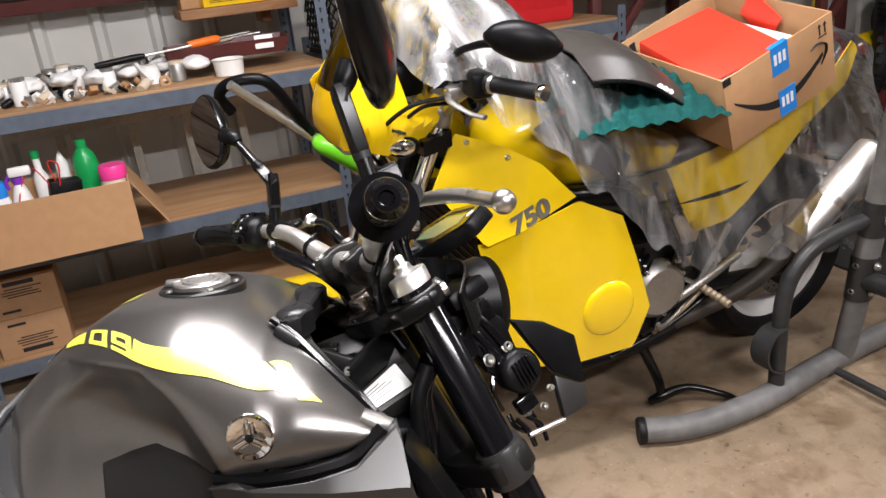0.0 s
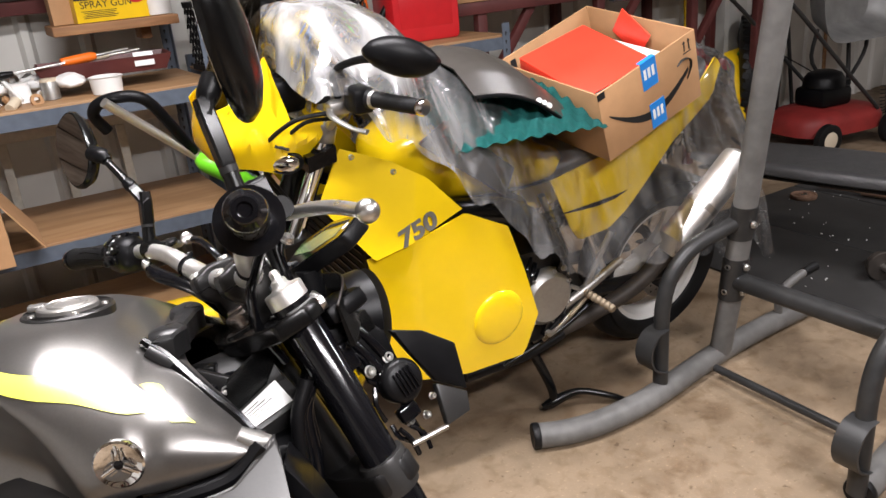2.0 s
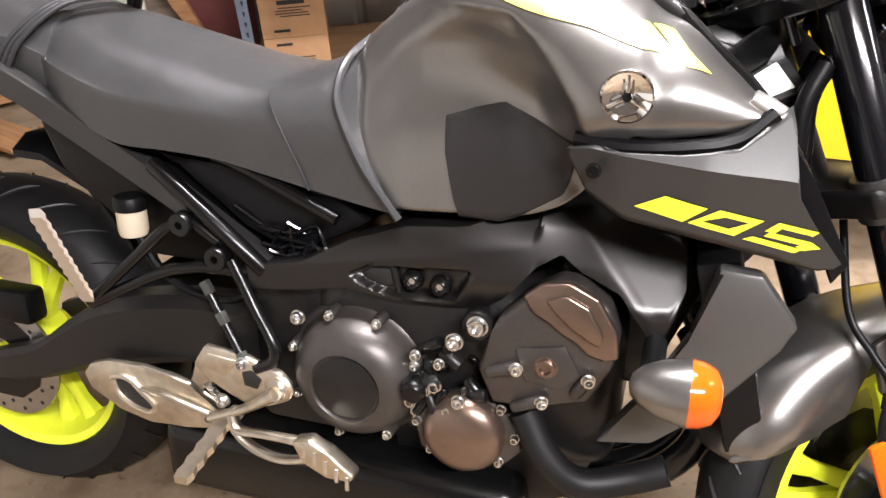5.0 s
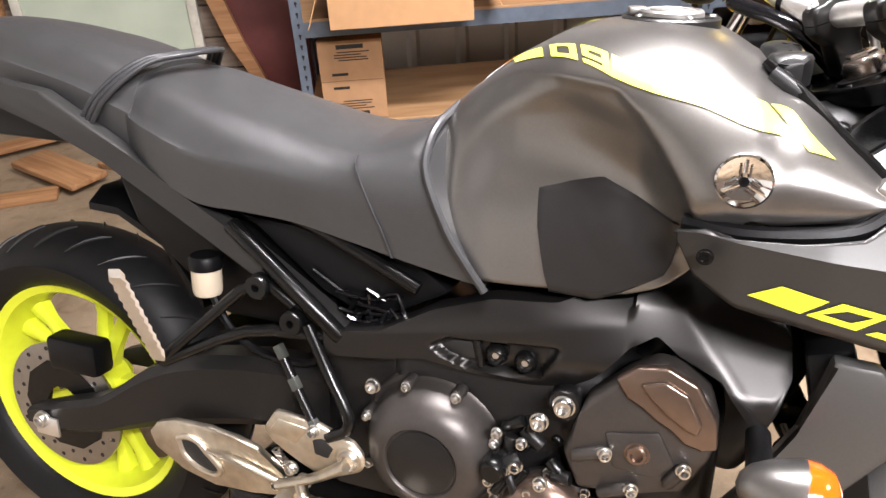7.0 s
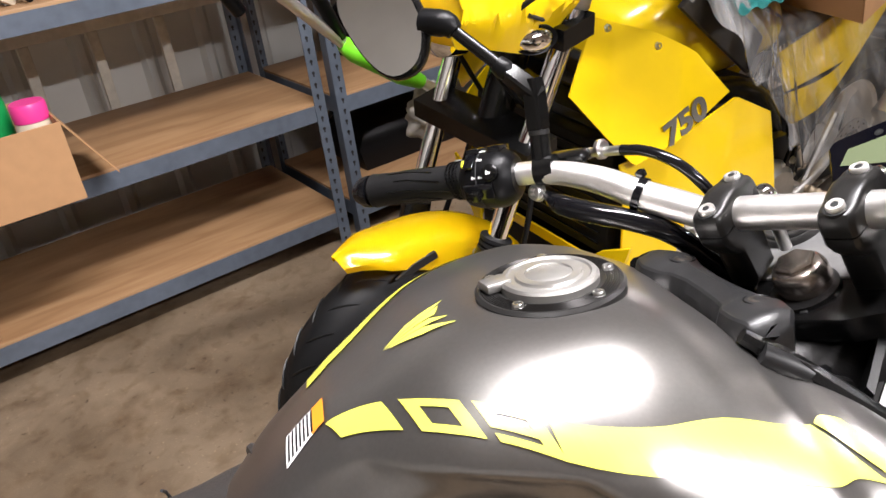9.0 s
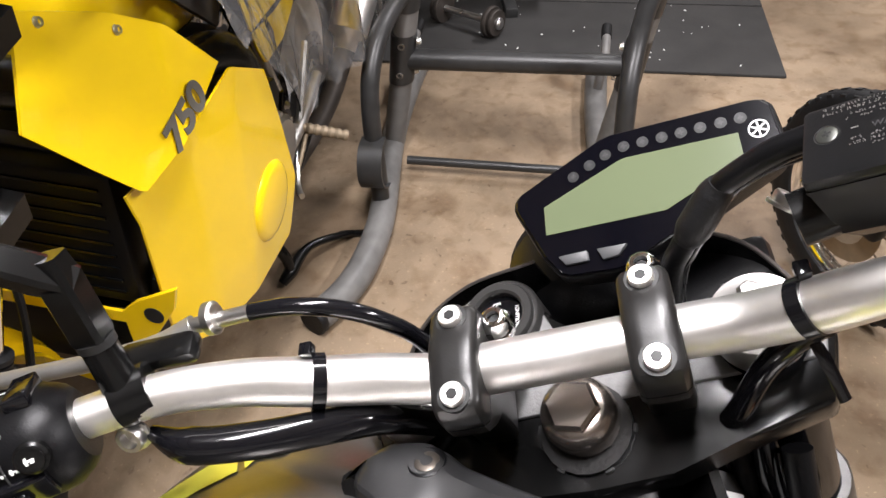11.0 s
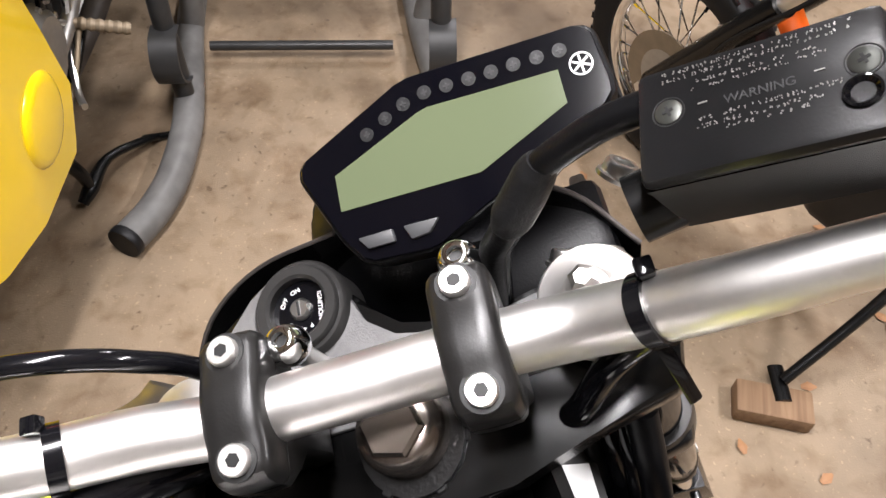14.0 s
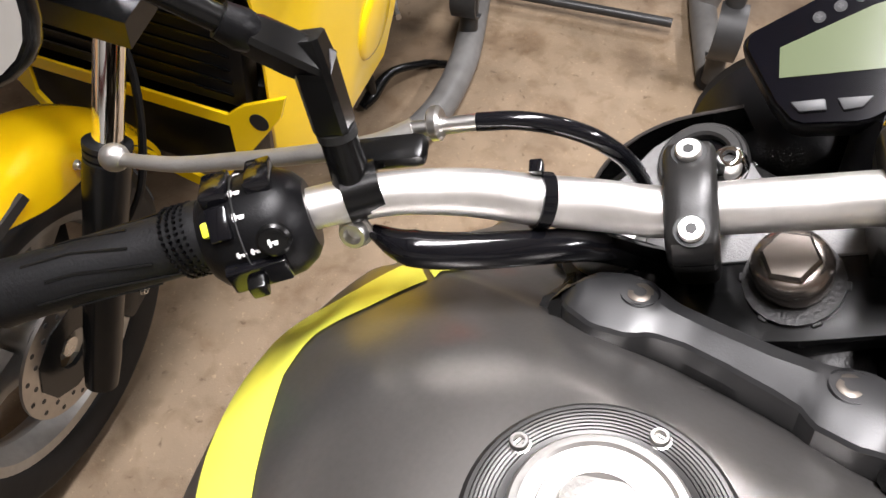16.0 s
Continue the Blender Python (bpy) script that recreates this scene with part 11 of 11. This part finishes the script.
part("brake_line", tube(B(), [(-.09, .07, .31), (-.16, .10, .45), (-.28, .10, .60), (-.35, .06, .74)], .004, 8, 5), M["rubber"], db)
bm = B()
rows = []
for i in range(15):
    a = radians(100 + 55 * i / 14)
    rows.append([Vector((r * math.cos(a), y, .26 + r * math.sin(a))) for y, r in ((-.030, .285), (-.025, .294), (0, .300), (.025, .294), (.030, .285))])
loft(bm, rows, False, False)
bmesh.ops.solidify(bm, geom=bm.faces[:], thickness=.003)
part("front_fender", bm, M["orange_plastic"], db, "bright orange plastic fender", None, 60)
LAMP_M = Matrix.Translation((-.30, -.10, .42)) @ pose(0, 0, 0, 10, 40, 0) @ Matrix.Scale(1.3, 4)
hl = part("headlamp", lathe(B(), [(0, .05), (.022, .047), (.040, .040), (.055, .026), (.066, .006), (.068, -.004), (.060, -.008), (.045, -.03), (.02, -.05), (0, -.052)], 18, LAMP_M), M["chrome"], db, "chromed faceted headlamp", None, 12)
part("lens_rim", lathe(B(), [(.064, .004), (.070, .002), (.070, -.008), (.064, -.008)], 32, LAMP_M, True), M["steel"], hl)
# yellow spot paints a reflection in the chrome
part("painted_reflection", lathe(B(), [(0, .051), (.010, .050), (.014, .046), (0, .045)], 10, LAMP_M @ Matrix.Translation((-.02, .012, -.004))), M["bag_yellow"], hl)
part("frame_tube", tube(B(), [(-.38, 0, .56), (-.34, 0, .40), (-.34, 0, .22), (-.60, 0, .20)], .018, 14, 5), M["black_satin"], db)
part("engine", box(B(), (-.47, 0, .33), (.20, .16, .22), None, .03), M["engine"], db)
part("tank_shroud", loft(B(), [[(x, y * w, z) for y, z in ((-.11, .44), (-.12, .52), (-.07, .58), (.07, .58), (.12, .52), (.11, .44))] for x, w in ((-.385, .7), (-.42, 1), (-.56, 1), (-.66, .7))]), M["black_satin"], db, "black plastic tank shroud", None, 40)
part("side_stand", tube(B(), [(-.58, .0, .27), (-.572, .12, .15), (-.563, .238, .060)], [.011, .010, .010], 12, 4), M["black_satin"], db, "black side stand")
part("stand_foot", tube(B(), [(-.590, .262, .052), (-.535, .225, .054)], [.014, .014], 10, 0, True, .5), M["black_satin"], db)
solo("wood_block", box(B(), (0, 0, .021), (.140, .070, .040), pose(0, 0, 0, 0, 0, 0), .006), M["lumber_raw"], Matrix.Translation((.737, -.197, 0)) @ pose(0, 0, 0, 0, 0, -80), "rough wooden block under the dirt bike stand", "wood block")
random.seed(14)
for k in range(14):
    x, y = random.uniform(.55, 1.3), random.uniform(-.6, .7)
    solo("dry_leaf", loft(B(), [[(-.014, -.004, .002), (-.014, .004, .003)], [(0, -.010, .004), (0, .010, .006)], [(.016, -.002, .003), (.016, .002, .004)]], False, False), M["lumber"], Matrix.Translation((x, y, 0)) @ pose(0, 0, 0, 0, 0, random.uniform(0, 360)), "small dry brown leaf on the concrete", "leaf", "leaves on the floor", "", 0)

# dark things stored under the workbench
for u, v, sx, sy, h in ((2.60, 2.60, .34, .22, .62), (3.05, 2.66, .40, .20, .70), (3.40, 2.62, .26, .22, .45), (2.15, 2.62, .30, .2, .80)):
    rows = []
    for i in range(9):
        f = i / 8
        k = math.sin(math.pi * min(1, f * .9 + .12)) ** .4
        rows.append([Vector((sx / 2 * k * math.copysign(abs(math.cos(a)) ** .6, math.cos(a)) + .02 * NOISE(Vector((a, f * 4, u))), sy / 2 * k * math.copysign(abs(math.sin(a)) ** .6, math.sin(a)), h * f)) for a in [2 * math.pi * j / 24 for j in range(24)]])
    solo("storage_bag", loft(B(), rows), M["black"], ROOM @ Matrix.Translation((u, v, 0)), "slumped black fabric bag under the workbench", "bag", "bags under the workbench", "", 60)
